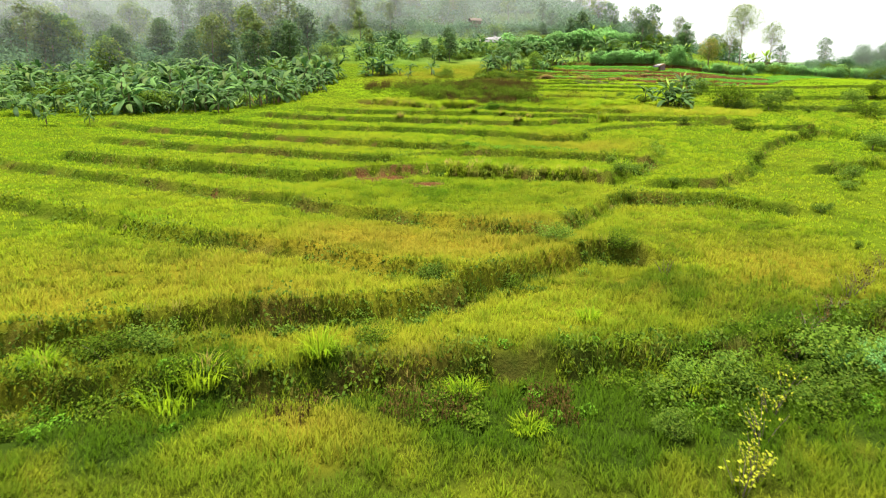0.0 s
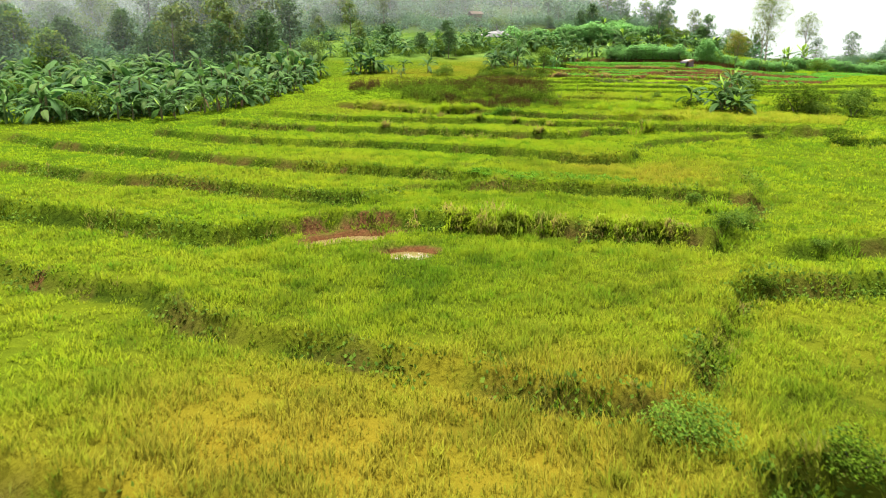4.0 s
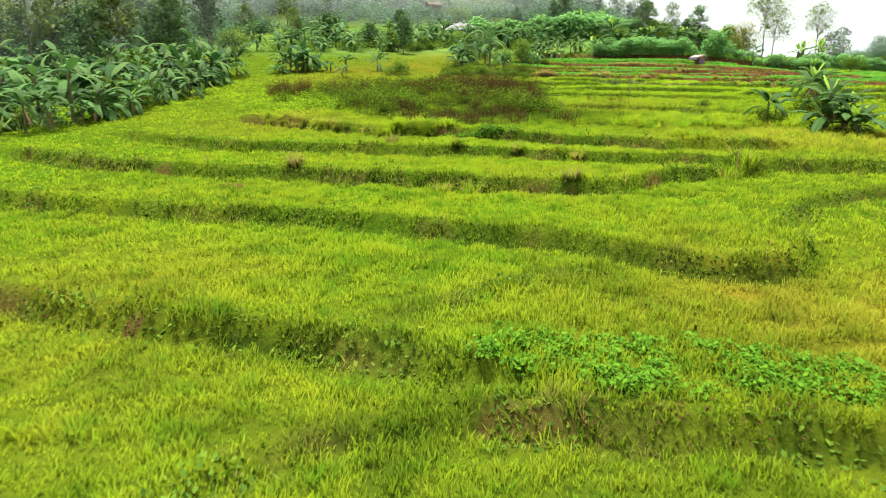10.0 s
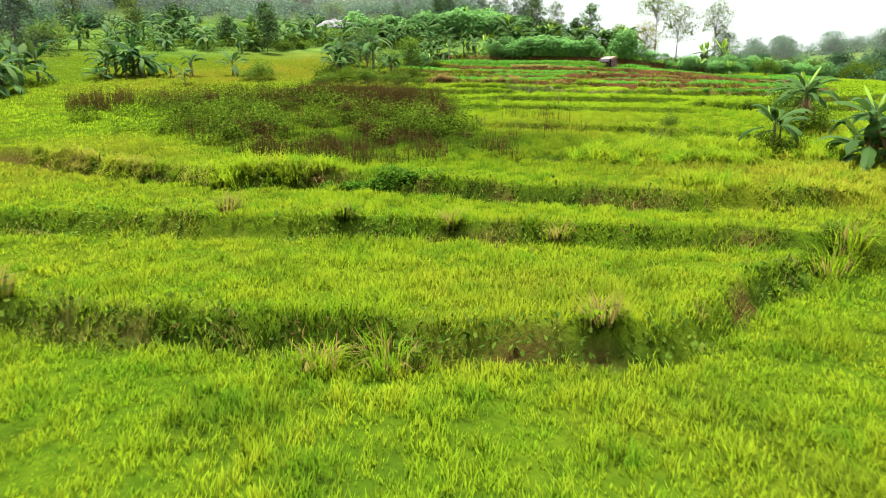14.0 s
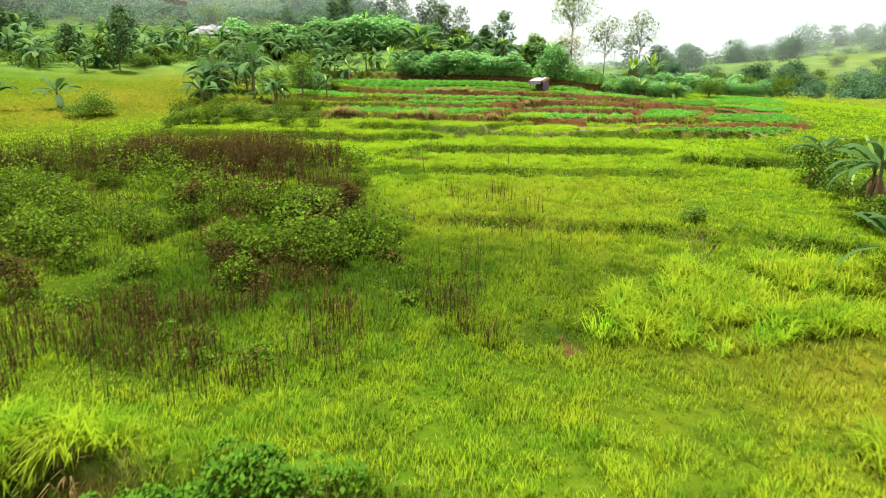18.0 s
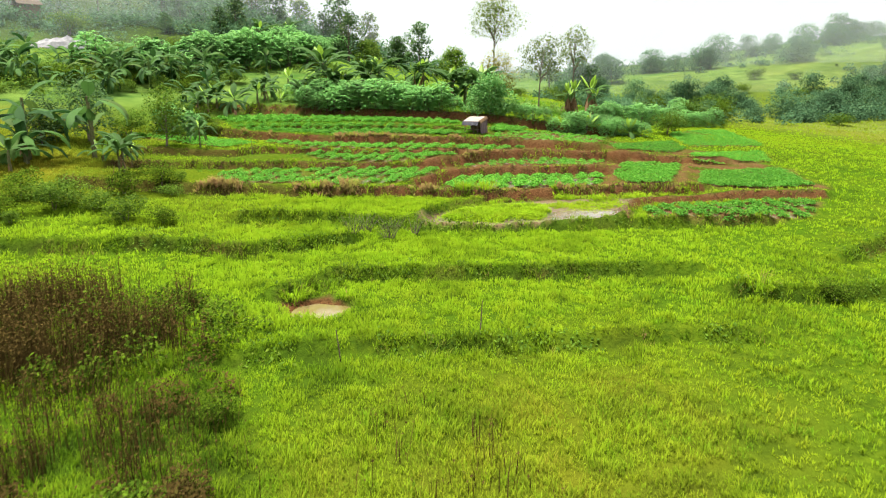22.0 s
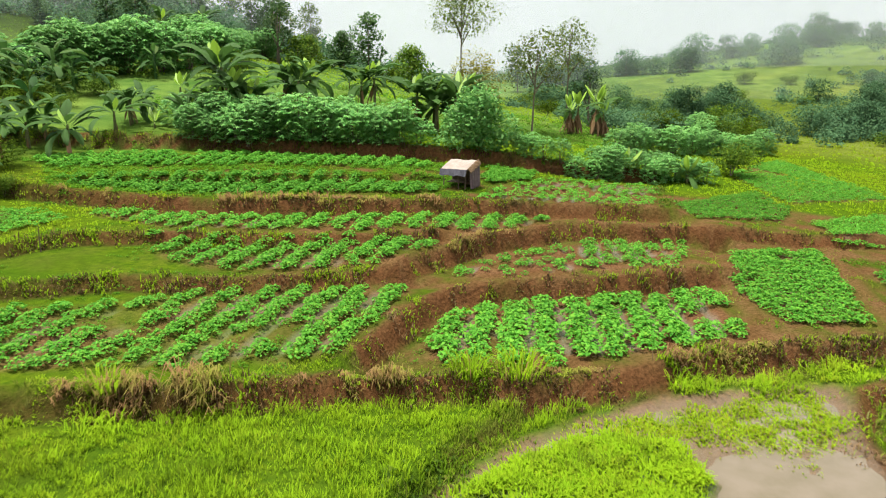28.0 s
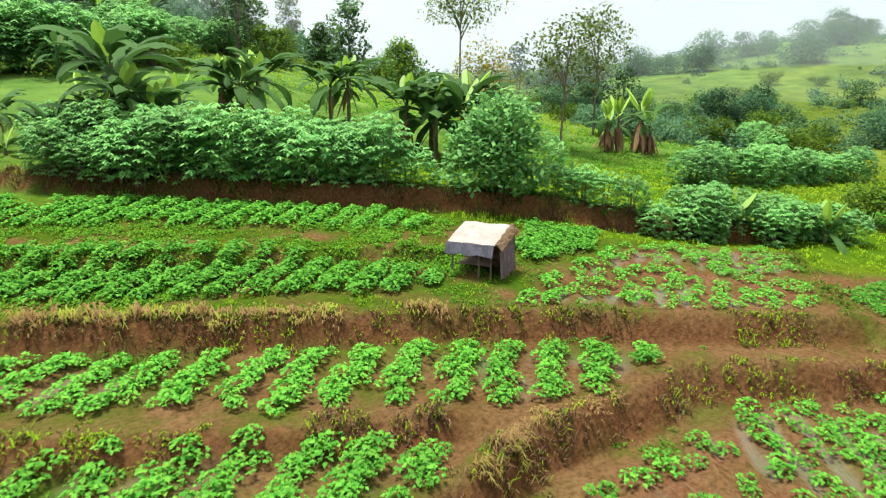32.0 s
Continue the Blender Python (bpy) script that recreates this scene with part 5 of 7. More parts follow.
place_all([lambda: banana(48, 2.3, 13, 2, 5, "tall banana plant with torn green leaves and withered ones hanging down"), lambda: banana(49, 1.5, 12, 2, 3, "yellowish green banana plant above tall grass"), lambda: banana(50, 1.7, 13, 1, 3, "banana plant with torn leaves and a drooping withered leaf")], [(31.6, 94.0, 1.1), (25.4, 88.6, 1.0), (36.2, 100.4, 0.95), (32.6, 95.0, 0.9), (26.4, 89.4, 0.8), (27.0, 84.4, 0.95), (28.6, 85.2, 1.05)], 9)
place_all([lambda: banana(43, 0.55, 16, 2, 1, "low bushy banana plant with many broad light green leaves"), lambda: banana(44, 0.4, 13, 2, 1, "low bushy banana plant with many broad light green leaves")], [(27.5, 83.6, 1.25), (28.4, 84.0, 1.1), (27.0, 84.6, 1.1), (28.0, 82.8, 0.95)], 7)


def palmate_foliage(seed, leaves, h, radius, name="foliage"):
    """Cassava: fans of narrow lobes at the ends of many stalks."""
    r = np.random.default_rng(seed)
    ang, rad = r.uniform(0, 2 * np.pi, leaves), radius * np.sqrt(r.uniform(0, 1, leaves))
    top = h * (0.45 + 0.55 * np.sqrt(np.clip(1 - (rad / radius) ** 2, 0, 1))) * r.uniform(0.72, 1.02, leaves)
    c = np.stack([rad * np.cos(ang), rad * np.sin(ang), np.where(r.uniform(0, 1, leaves) < 0.6, top, top * r.uniform(0.12, 0.9, leaves))], -1)
    lobes, out = 6, []
    base = ang + r.normal(0, 0.4, leaves)
    for k in range(lobes):
        yaw = base + (k - (lobes - 1) / 2) * 0.75
        dip = r.normal(-0.45, 0.15, leaves)
        d = np.stack([np.cos(yaw) * np.cos(dip), np.sin(yaw) * np.cos(dip), np.sin(dip)], -1)
        s = np.stack([-np.sin(yaw), np.cos(yaw), np.zeros(leaves)], -1)
        ln = r.uniform(0.14, 0.21, (leaves, 1))
        out.append(np.stack([c, c + d * ln * 0.6 + s * ln * 0.17, c + d * ln, c + d * ln * 0.6 - s * ln * 0.17], 1))
    return np.concatenate(out)


def cassava(seed, h=1.7, radius=0.8, leaves=330):
    r = random.Random(seed)
    ob = thing("cassava_shrub", "leafy cassava shrub with dark green palmate leaves in a hedge", "shrub", "cassava shrubs in hedges")
    quad_sheet("foliage", palmate_foliage(seed, leaves, h, radius), M_CASSAVA, ob)
    for k in range(5):
        bm = bmesh.new()
        a, d = 6.28 * k / 5 + r.uniform(0, 1), r.uniform(0.2, 0.55) * radius
        tube(bm, [(0.08 * math.cos(a), 0.08 * math.sin(a), -0.05), (d * 0.5 * math.cos(a), d * 0.5 * math.sin(a), h * 0.4), (d * math.cos(a), d * math.sin(a), h * 0.85)], [0.022, 0.018, 0.01], 5)
        part("stem", bm, M_BARK, ob)
    return ob


hedge_r, hedge_spots = random.Random(8), []
for line, gap, deep, size in (
    ([(32.8, 157.6), (35.7, 155.7), (39.1, 153.1), (42.4, 150.9), (45.5, 148.7)], 0.7, 0.7, 0.95),
    ([(34.4, 158.4), (39.9, 154.8), (45.2, 151.7)], 1.0, 0.6, 1.05),
    ([(50.5, 146.8), (51.9, 143.9), (53.3, 142.7), (56.4, 141.4), (61, 139.2)], 0.7, 0.5, 0.66),
    ([(54, 143.5), (61.2, 140.2)], 1.0, 0.5, 0.6),
    ([(17, 181.5), (26, 183.5), (34, 186.5), (42, 187), (47, 188.5)], 0.9, 2.6, 1.75),
    ([(44, 192), (50, 199), (56, 207)], 1.3, 2.5, 1.3),
    ([(28, 194), (40, 197), (50, 204)], 1.4, 2.5, 1.4),
    ([(33.5, 162.5), (35.5, 160.2), (37.5, 158.6)], 0.9, 0.8, 1.0),
    ([(18.6, 151.4), (20.4, 150.4), (22.6, 150.6)], 0.8, 0.8, 0.9),
    ([(64, 150.5), (72, 149.6), (80, 150.6), (84, 150.6)], 0.9, 1.2, 0.85),
    ([(86, 158), (94, 164), (101, 170)], 1.2, 1.6, 1.0),
):
    for (ax, ay), (bx, by) in zip(line, line[1:]):
        for k in range(max(1, int(math.hypot(bx - ax, by - ay) / gap))):
            u = (k + hedge_r.uniform(0.2, 0.8)) * gap / math.hypot(bx - ax, by - ay)
            hedge_spots.append((ax + u * (bx - ax) + hedge_r.uniform(-deep, deep) * 0.5, ay + u * (by - ay) + hedge_r.uniform(-deep, deep) * 0.5, size * hedge_r.uniform(0.8, 1.15)))
place_all([lambda: cassava(51), lambda: cassava(52, 1.9, 0.85, 310), lambda: cassava(53, 1.5, 0.9, 280), lambda: cassava(54, 1.7, 0.75, 260)], hedge_spots, 6, 1.3)


def cloud_leaves(seed, blobs, count, size):
    """Leaves over the outside of several lumps: centre, radii."""
    r = np.random.default_rng(seed)
    sets = []
    for (cx, cy, cz), (rx, ry, rz) in blobs:
        v = r.normal(0, 1, (count, 3))
        v /= np.linalg.norm(v, axis=1)[:, None]
        v *= (r.uniform(0.55, 1.08, count) * (1 + 0.15 * np.sin(5 * v[:, 0] + 3 * v[:, 2])))[:, None]
        sets.append(np.stack([cx + rx * v[:, 0], cy + ry * v[:, 1], cz + rz * v[:, 2]], -1))
    p = np.concatenate(sets)
    return leaf_quads(p[:, 0], p[:, 1], p[:, 2], size, 0.6)


def tree(seed, h, crown, lumps, mat, label, leaf=0.3, count=170, bare=0.45, group="trees on the hillside", limbs=True, slim=1.0):
    r = random.Random(seed)
    ob = thing("tree", label, "tree", group)
    lean = (r.uniform(-0.3, 0.3), r.uniform(-0.3, 0.3))
    bm = bmesh.new()
    tube(bm, [(0, 0, -0.2), (lean[0] * 0.3, lean[1] * 0.3, h * 0.35), (lean[0], lean[1], h * 0.85)], [slim * (0.03 if limbs and bare < 0.5 else 0.016) * h, slim * 0.011 * h, slim * 0.005 * h], 7)
    part("trunk", bm, M_BARK, ob)
    blobs = []
    for k in range(lumps):
        a, u = 2.4 * k + r.uniform(-0.4, 0.4), (k + 0.5) / lumps
        rad = crown * 0.62 * math.sin(math.pi * (0.25 + 0.7 * u)) * r.uniform(0.6, 1.05)
        c = (lean[0] + rad * math.cos(a), lean[1] + rad * math.sin(a), h * (bare + (0.93 - bare) * u))
        s = crown * r.uniform(0.34, 0.52)
        blobs.append((c, (s, s, s * r.uniform(0.55, 0.8))))
        if limbs and k % 2 == 0:
            bm = bmesh.new()
            z0 = h * (bare * 0.75 + 0.3 * u * 0.6)
            tube(bm, [(lean[0] * 0.4, lean[1] * 0.4, z0), ((c[0] + lean[0] * 0.4) / 2, (c[1] + lean[1] * 0.4) / 2, (c[2] + z0) / 2 + 0.1), c], [slim * 0.011 * h, slim * 0.008 * h, slim * 0.003 * h], 5)
            part("limb", bm, M_BARK, ob)
    quad_sheet("crown", cloud_leaves(seed, blobs, count, leaf), mat, ob)
    return ob


def shrub(seed, w, h, mat, label, leaf=0.10, lumps=7, count=260, name="shrub", group="shrubs on the hillside"):
    r = random.Random(seed)
    ob = thing(name, label, "shrub", group)
    blobs = []
    for k in range(lumps):
        a = 2.4 * k
        rad = w * 0.32 * r.uniform(0.3, 1.1)
        s = w * r.uniform(0.22, 0.34)
        blobs.append(((rad * math.cos(a), rad * math.sin(a), h * r.uniform(0.3, 0.72)), (s, s, s * h / w)))
    quad_sheet("foliage", cloud_leaves(seed, blobs, count, leaf), mat, ob)
    for k in range(2):
        bm = bmesh.new()
        c = blobs[k % lumps][0]
        tube(bm, [(0.03 * math.cos(k), 0.03 * math.sin(k), -0.1), (c[0] * 0.4, c[1] * 0.4, c[2] * 0.5), c], [0.025, 0.018, 0.008], 5)
        part("stem", bm, M_BARK, ob)
    return ob


# Trees behind the garden that stand out against the sky.
M_CROWN = leafy("open_crown_leaf", (0.07, 0.115, 0.022), (0.16, 0.21, 0.04), (0.18, 0.17, 0.04))
M_YELLOW_TREE = leafy("yellowing_tree_leaf", (0.12, 0.13, 0.02), (0.24, 0.22, 0.03), (0.26, 0.18, 0.04))
SLENDER, ROUND, LIGHT = "slender tall tree with a light open crown", "broad dark green tree with a dense rounded crown", "small tree with yellowish green leaves"
tree(61, 16.5, 6.0, 12, M_CROWN, SLENDER, 0.36, 260, 0.60, slim=0.6).matrix_basis = spot(81.7, 197.3)
tree(62, 9.0, 4.0, 9, M_CROWN, SLENDER, 0.28, 190, 0.5, slim=0.7).matrix_basis = spot(64, 160.5)
tree(63, 11.5, 3.6, 9, M_CROWN, SLENDER, 0.28, 200, 0.55, slim=0.65).matrix_basis = spot(78, 171)
tree(64, 6.5, 3.0, 9, M_TREE, ROUND, 0.26, 190, 0.2).matrix_basis = spot(79.5, 169)
tree(65, 6.4, 3.3, 12, M_YELLOW_TREE, LIGHT, 0.22, 230, 0.25).matrix_basis = spot(61.4, 165.6)
tree(69, 8.5, 3.2, 10, M_TREE, ROUND, 0.3, 220, 0.2).matrix_basis = spot(55.1, 199.8)
tree(66, 3.5, 2.7, 14, M_CASSAVA, "young tree with dense dark green leaves beside the hut", 0.26, 420, 0.1).matrix_basis = spot(48.6, 147.6)
tree(67, 4.4, 3.0, 14, M_TREE, ROUND, 0.2, 260, 0.18).matrix_basis = spot(13.6, 147.5)
tree(60, 3.6, 2.6, 12, M_SHRUB, "bushy light green tree on the slope", 0.18, 240, 0.12).matrix_basis = spot(19.7, 152.0)
tree(59, 3.2, 2.2, 12, M_TREE, ROUND, 0.18, 220, 0.1).matrix_basis = spot(10.6, 147.4)
tree(68, 3.6, 1.8, 9, M_SHRUB, "bushy light green tree on the slope", 0.2, 170, 0.2).matrix_basis = spot(18.4, 144.2)

woods = random.Random(14)
wood_spots = []


def wood(n, x0, x1, y0, y1, lo, hi):
    for _ in range(n):
        wood_spots.append((woods.uniform(x0, x1), woods.uniform(y0, y1), woods.uniform(lo, hi)))


wood(5, -60, -30, 120, 130, 0.9, 1.2)
wood(60, -120, -30, 128, 170, 0.8, 1.2)
wood(40, -140, -34, 160, 230, 1.0, 1.5)
wood(16, -25, 60, 238, 270, 0.7, 1.1)
wood(9, 60, 110, 215, 260, 0.5, 0.8)
wood(8, 26, 64, 196, 236, 0.5, 0.8)
wood(7, -44, -14, 190, 236, 0.6, 0.9)
wood(9, -28, 4, 160, 188, 0.5, 0.8)
wood(50, -220, 130, 240, 420, 1.0, 1.7)
wood_spots += [(-52, 69, 0.8), (-55, 73, 0.9), (-49, 72, 0.6), (-58, 78, 1.0), (-60, 84, 0.9), (66, 196, 1.0), (75, 200, 0.9)]
place_all([lambda: tree(71, 8, 3.6, 11, M_TREE, ROUND, 0.45, 170, 0.15, limbs=False), lambda: tree(72, 9.5, 3.0, 10, M_TREE, "tall dark green tree with a narrow crown", 0.45, 160, 0.2, limbs=False), lambda: tree(73, 7, 3.6, 10, M_TREE, ROUND, 0.45, 170, 0.12, limbs=False),
           lambda: tree(74, 10, 3.0, 9, M_TREE_LIGHT, SLENDER, 0.42, 140, 0.35, limbs=False), lambda: tree(75, 6, 3.2, 10, M_SHRUB, "bushy green tree with a low crown", 0.42, 170, 0.1, limbs=False)], wood_spots, 15)

# Clumps of broad bushy trees on the slope across the valley, and the ridge behind.
hill_spots = []
for n, cx, cy, wide, deep, lo, hi in ((12, 124, 188, 10, 5, 0.65, 1.0), (15, 126, 163, 14, 6, 0.6, 1.0), (8, 106, 186, 7, 5, 0.45, 0.7), (7, 152, 172, 14, 5, 0.6, 0.9), (8, 112, 212, 10, 6, 0.8, 1.2),
                                      (18, 225, 236, 44, 12, 1.0, 1.6), (8, 165, 252, 30, 10, 0.9, 1.4), (6, 195, 186, 24, 10, 0.6, 1.0)):
    for _ in range(n):
        hill_spots.append((woods.gauss(cx, 0.55 * wide), woods.gauss(cy, 0.55 * deep), woods.uniform(lo, hi)))
place_all([lambda: tree(76, 5.2, 4.6, 14, M_FOREST, "broad bushy tree on the far slope", 0.4, 170, 0.08, limbs=False), lambda: tree(77, 4.2, 4.2, 13, M_FOREST, "broad bushy tree on the far slope", 0.38, 160, 0.06, limbs=False), lambda: tree(78, 6.4, 4.0, 13, M_FOREST, "rounded dark tree on the far slope", 0.4, 170, 0.15, limbs=False)], hill_spots, 16)

shrub_spots = []
sr = random.Random(17)
for n, x0, x1, y0, y1, lo, hi in ((50, 95, 200, 125, 215, 0.8, 1.9), (40, -60, -15, 76, 140, 0.8, 1.5), (30, -32, 56, 133, 200, 0.8, 1.6), (12, -20, 110, 188, 236, 0.8, 1.6), (18, 84, 124, 158, 200, 0.9, 1.7), (34, 36, 75, 45, 110, 0.4, 1.0)):
    for _ in range(n):
        u, v = sr.uniform(x0, x1), sr.uniform(y0, y1)
        if x0 == -32 and inside(np.array([u]), np.array([v]), UPPER)[0] < 0:
            continue
        if x0 != -60 or inside(np.array([u]), np.array([v]), [(-64, 72), (-44, 78), (-28, 91), (-23, 99), (-22, 106), (-19, 119), (-21, 140), (-64, 125)])[0] > 0:
            shrub_spots.append((u, v, sr.uniform(lo, hi)))
shrub_spots += [(4.9, 29.0, 0.7), (18.4, 29.8, 0.35), (20.1, 36.3, 0.45), (21.0, 37.0, 0.35), (16.9, 40.4, 0.3), (22.5, 49.6, 0.4), (24.7, 41.9, 0.5), (26, 44, 0.5), (27.5, 46, 0.45), (35.9, 57, 0.8), (34, 55.2, 0.6), (30.1, 60.3, 0.4), (32, 62, 0.5), (44.7, 78.9, 0.8), (14, 41.8, 0.3), (10.2, 37.9, 0.25), (11.2, 43.5, 0.35), (12.6, 45.3, 0.45), (13.8, 47.2, 0.4), (16.7, 75.1, 0.45), (24.1, 70.1, 0.7), (28, 66, 0.6), (-0.3, 23.6, 0.3), (7.1, 131.9, 0.8), (9.4, 132.5, 0.8), (10.4, 132.2, 0.7), (11.6, 133.2, 0.8), (16.3, 132.7, 0.7), (17.4, 132.6, 0.6), (22.9, 150.2, 1.0), (0, 133.5, 1.1), (1.2, 134.2, 0.8), (6.4, 128.4, 0.7), (8.6, 128.9, 0.7), (10.8, 129.4, 0.7), (15.2, 124.6, 0.5), (13.8, 126.0, 0.6), (11.2, 148.8, 0.9), (16.4, 149.4, 0.9), (22.4, 154.2, 0.8), (29.8, 86.6, 0.8), (31.0, 93.2, 0.8), (32.8, 94.2, 0.8), (36.9, 101.2, 0.8), (25.0, 87.8, 0.6), (34.8, 97.8, 0.9), (34.0, 97.0, 1.1), (35.6, 99.4, 0.9), (12, 49.3, 0.6), (9, 127.3, 0.6), (11.4, 130.6, 0.6), (5.8, 126.8, 0.7), (12.6, 128.6, 0.5), (7.2, 129, 0.5), (13.5, 126.5, 0.45), (21.5, 149.3, 0.8), (14.3, 132.3, 0.7), (16.5, 131.2, 0.6), (24, 95.8, 0.35), (24.9, 94.5, 0.3), (9, 17.6, 0.5), (10.2, 18, 0.55), (11.3, 18.6, 0.6), (12.6, 19.2, 0.6), (13.8, 19.8, 0.65), (7.8, 17.4, 0.45), (6.6, 17.2, 0.4), (-8.8, 17, 0.45), (-7.8, 17.4, 0.4), (5.4, 14.6, 0.3), (-2, 18.6, 0.35), (2.6, 24.4, 0.3), (3.6, 25.4, 0.35), (7.4, 28, 0.4), (65.3, 140.9, 1), (69.1, 143.4, 1), (84.9, 150, 0.9), (33.6, 83.6, 1.35), (34.8, 82.8, 1.2), (32.8, 84.4, 0.9)]
scrub_spots = []
for _ in range(80):
    u, v = sr.uniform(-7, 14), sr.uniform(96, 120)
    if inside(np.array([u]), np.array([v]), SCRUB_BUSH)[0] > 0.3 and (v < 107 or u < 4):
        scrub_spots.append((u, v, sr.uniform(0.6, 1.15)))
UPHILL = [(1, 167), (14, 169), (30, 171), (34, 187), (18, 187), (3, 181)]
while len(shrub_spots) < 292:
    u, v = sr.uniform(1, 34), sr.uniform(165, 187)
    if inside(np.array([u]), np.array([v]), UPHILL)[0] > 0 and vnoise(np.array([u]), np.array([v]), 5.0, 47)[0] > -0.3:
        shrub_spots.append((u, v, sr.uniform(0.6, 1.2)))
GREEN_SHRUB = "rounded wild shrub with small green leaves"
place_all([lambda: shrub(81, 1.9, 1.5, M_SHRUB, GREEN_SHRUB), lambda: shrub(82, 2.2, 1.4, M_SCRUB, "dark green spreading wild shrub"), lambda: shrub(83, 1.6, 1.6, M_SHRUB, GREEN_SHRUB), lambda: shrub(84, 2.4, 1.3, M_SHRUB, GREEN_SHRUB)], shrub_spots, 18)

TANGLE = "tangled wild bush with small dark green leaves"
place_all([lambda: shrub(85, 1.9, 1.4, M_SCRUB, TANGLE, 0.12, 6, 170), lambda: shrub(86, 2.3, 1.2, M_SCRUB, TANGLE, 0.12, 7, 160), lambda: shrub(87, 1.4, 1.5, M_WEED, "withered brown wild bush among green growth", 0.1, 5, 150)], scrub_spots, 19)

# ---- tall weeds, tussocks ----


def canopy(name, outline, count, lo, hi, leaves, leaf, mat, label, category, seed, flat=0.8, clear=-0.4, patch=4.0):
    """Leafy humps crowded together over a piece of rough ground."""
    r = np.random.default_rng(seed)
    xs, ys = [p[0] for p in outline], [p[1] for p in outline]
    x, y = r.uniform(min(xs), max(xs), count), r.uniform(min(ys), max(ys), count)
    keep = (inside(x, y, outline) + 0.5 * hi * vnoise(x, y, 2 * hi, seed) > 0) & (vnoise(x, y, patch, seed + 1) > clear)
    if name == "low_weeds":
        keep &= cover_at(x, y)[:, 0] < 0.6
    x, y = x[keep], y[keep]
    size = r.uniform(lo, hi, len(x))
    v = r.normal(0, 1, (len(x), leaves, 3))
    v /= np.linalg.norm(v, axis=2)[..., None]
    v[..., 2] = np.abs(v[..., 2]) - 0.15
    v *= r.uniform(0.6, 1.1, (len(x), leaves, 1))
    p = np.stack([x[:, None] + size[:, None] * v[..., 0], y[:, None] + size[:, None] * v[..., 1], (ground(x, y) + 0.1 * size)[:, None] + flat * size[:, None] * v[..., 2] * 1.3], -1).reshape(-1, 3)
    tagged(quad_sheet(name, leaf_quads(p[:, 0], p[:, 1], p[:, 2], leaf, 0.6), mat), label, category, kind="stuff")


def weed_stalks(name, outline, count, lo, hi, label, thin=0.0, seeds=2):
    """Upright dead stalks with a few shrivelled leaves near their tops."""
    x0, x1, y0, y1 = min(p[0] for p in outline), max(p[0] for p in outline), min(p[1] for p in outline), max(p[1] for p in outline)
    x, y = scatter(count, x0, x1, y0, y1)
    keep = (inside(x, y, outline) + 2.4 * vnoise(x, y, 2.6, 83) > rng.uniform(-0.2, 1.2, count)) & (vnoise(x, y, 1.3, 81) + 0.5 * vnoise(x, y, 0.5, 82) > thin)
    x, y = x[keep], y[keep]
    n = len(x)
    v = blades(x, y, ground(x, y), rng.uniform(lo, hi, n), rng.uniform(0.012, 0.03, n), rng.uniform(0, 6.28, n), rng.uniform(0, 0.25, n), rng.uniform(0, 0.4, n))
    tagged(blade_sheet(name, [v], [np.zeros((n, 3))], M_WEED), label, "weeds", kind="stuff")
    up = rng.uniform(0.0, 1.0, (n * seeds, 1))
    top = np.repeat(v[:, 2], seeds, 0) * (1 - up) + np.repeat(v[:, 4], seeds, 0) * up + rng.normal(0, 0.05, (n * seeds, 3))
    tagged(quad_sheet("weed_leaves", leaf_quads(top[:, 0], top[:, 1], top[:, 2], 0.075), M_WEED), "shrivelled brown leaves on dead weed stalks", "weeds", kind="stuff")


STALKS = "dense upright dead weed stalks, dark reddish brown"
weed_stalks("weed_stalks", [(-8, 117.5), (3, 120.5), (11, 117.5), (14.8, 113.6), (14.6, 109.6), (11.5, 106.2), (8.5, 106.5), (5, 110.5), (-3, 113.5)], 9000, 0.7, 1.7, STALKS, -0.5, 3)
weed_stalks("weed_stalks", [(4, 118.6), (9, 118.4), (13.5, 116.6), (14.6, 113.5), (12.8, 111.2), (9, 110.6), (5, 112.4)], 9000, 0.9, 1.9, STALKS, -0.5, 3)
weed_stalks("weed_stalks", [(9.4, 107.6), (11.6, 105.4), (12.8, 102.6), (11.4, 100.6), (8.4, 101.8), (6.4, 104.2), (7.2, 106.8)], 2500, 0.4, 1.1, STALKS, 0.0, 1)
weed_stalks("weed_stalks", SCRUB_BUSH, 6000, 0.5, 1.5, STALKS, 0.0, 1)
weed_stalks("weed_stalks", [(-13, 113.5), (-9, 112.6), (-3.4, 114.4), (-3, 118), (-9, 118.4), (-13.5, 117)], 6000, 0.7, 1.7, STALKS, -0.35, 3)
weed_stalks("weed_stalks", [(3, 93.5), (9, 91), (13.5, 91), (18.5, 97), (19.8, 105.6), (17.8, 106.4), (15.5, 101), (12, 96), (5, 97)], 4000, 0.4, 1.2, "thin dark dead stalks standing in the grass", 0.1, 1)
weed_stalks("weed_stalks", [(-1.5, 16.3), (3.2, 16.9), (3.4, 15.0), (-1.2, 14.8)], 1500, 0.2, 0.5, "withered brown weeds on a steep bank", 0.1, 1)
weed_stalks("weed_stalks", [(-6, 16.0), (-3, 16.4), (-3.2, 14.9), (-6, 14.4)], 500, 0.2, 0.45, "withered brown weeds on a steep bank", 0.1, 1)
BUSHES = "low tangled dark green bushes over fallow ground"
weed_stalks("weed_stalks", [(-1, 97.5), (6, 96.5), (12.5, 96), (12.6, 89.5), (9, 88.6), (2, 90)], 7000, 0.4, 1.05, "thin brown weeds mixed with grass", -0.3, 1)
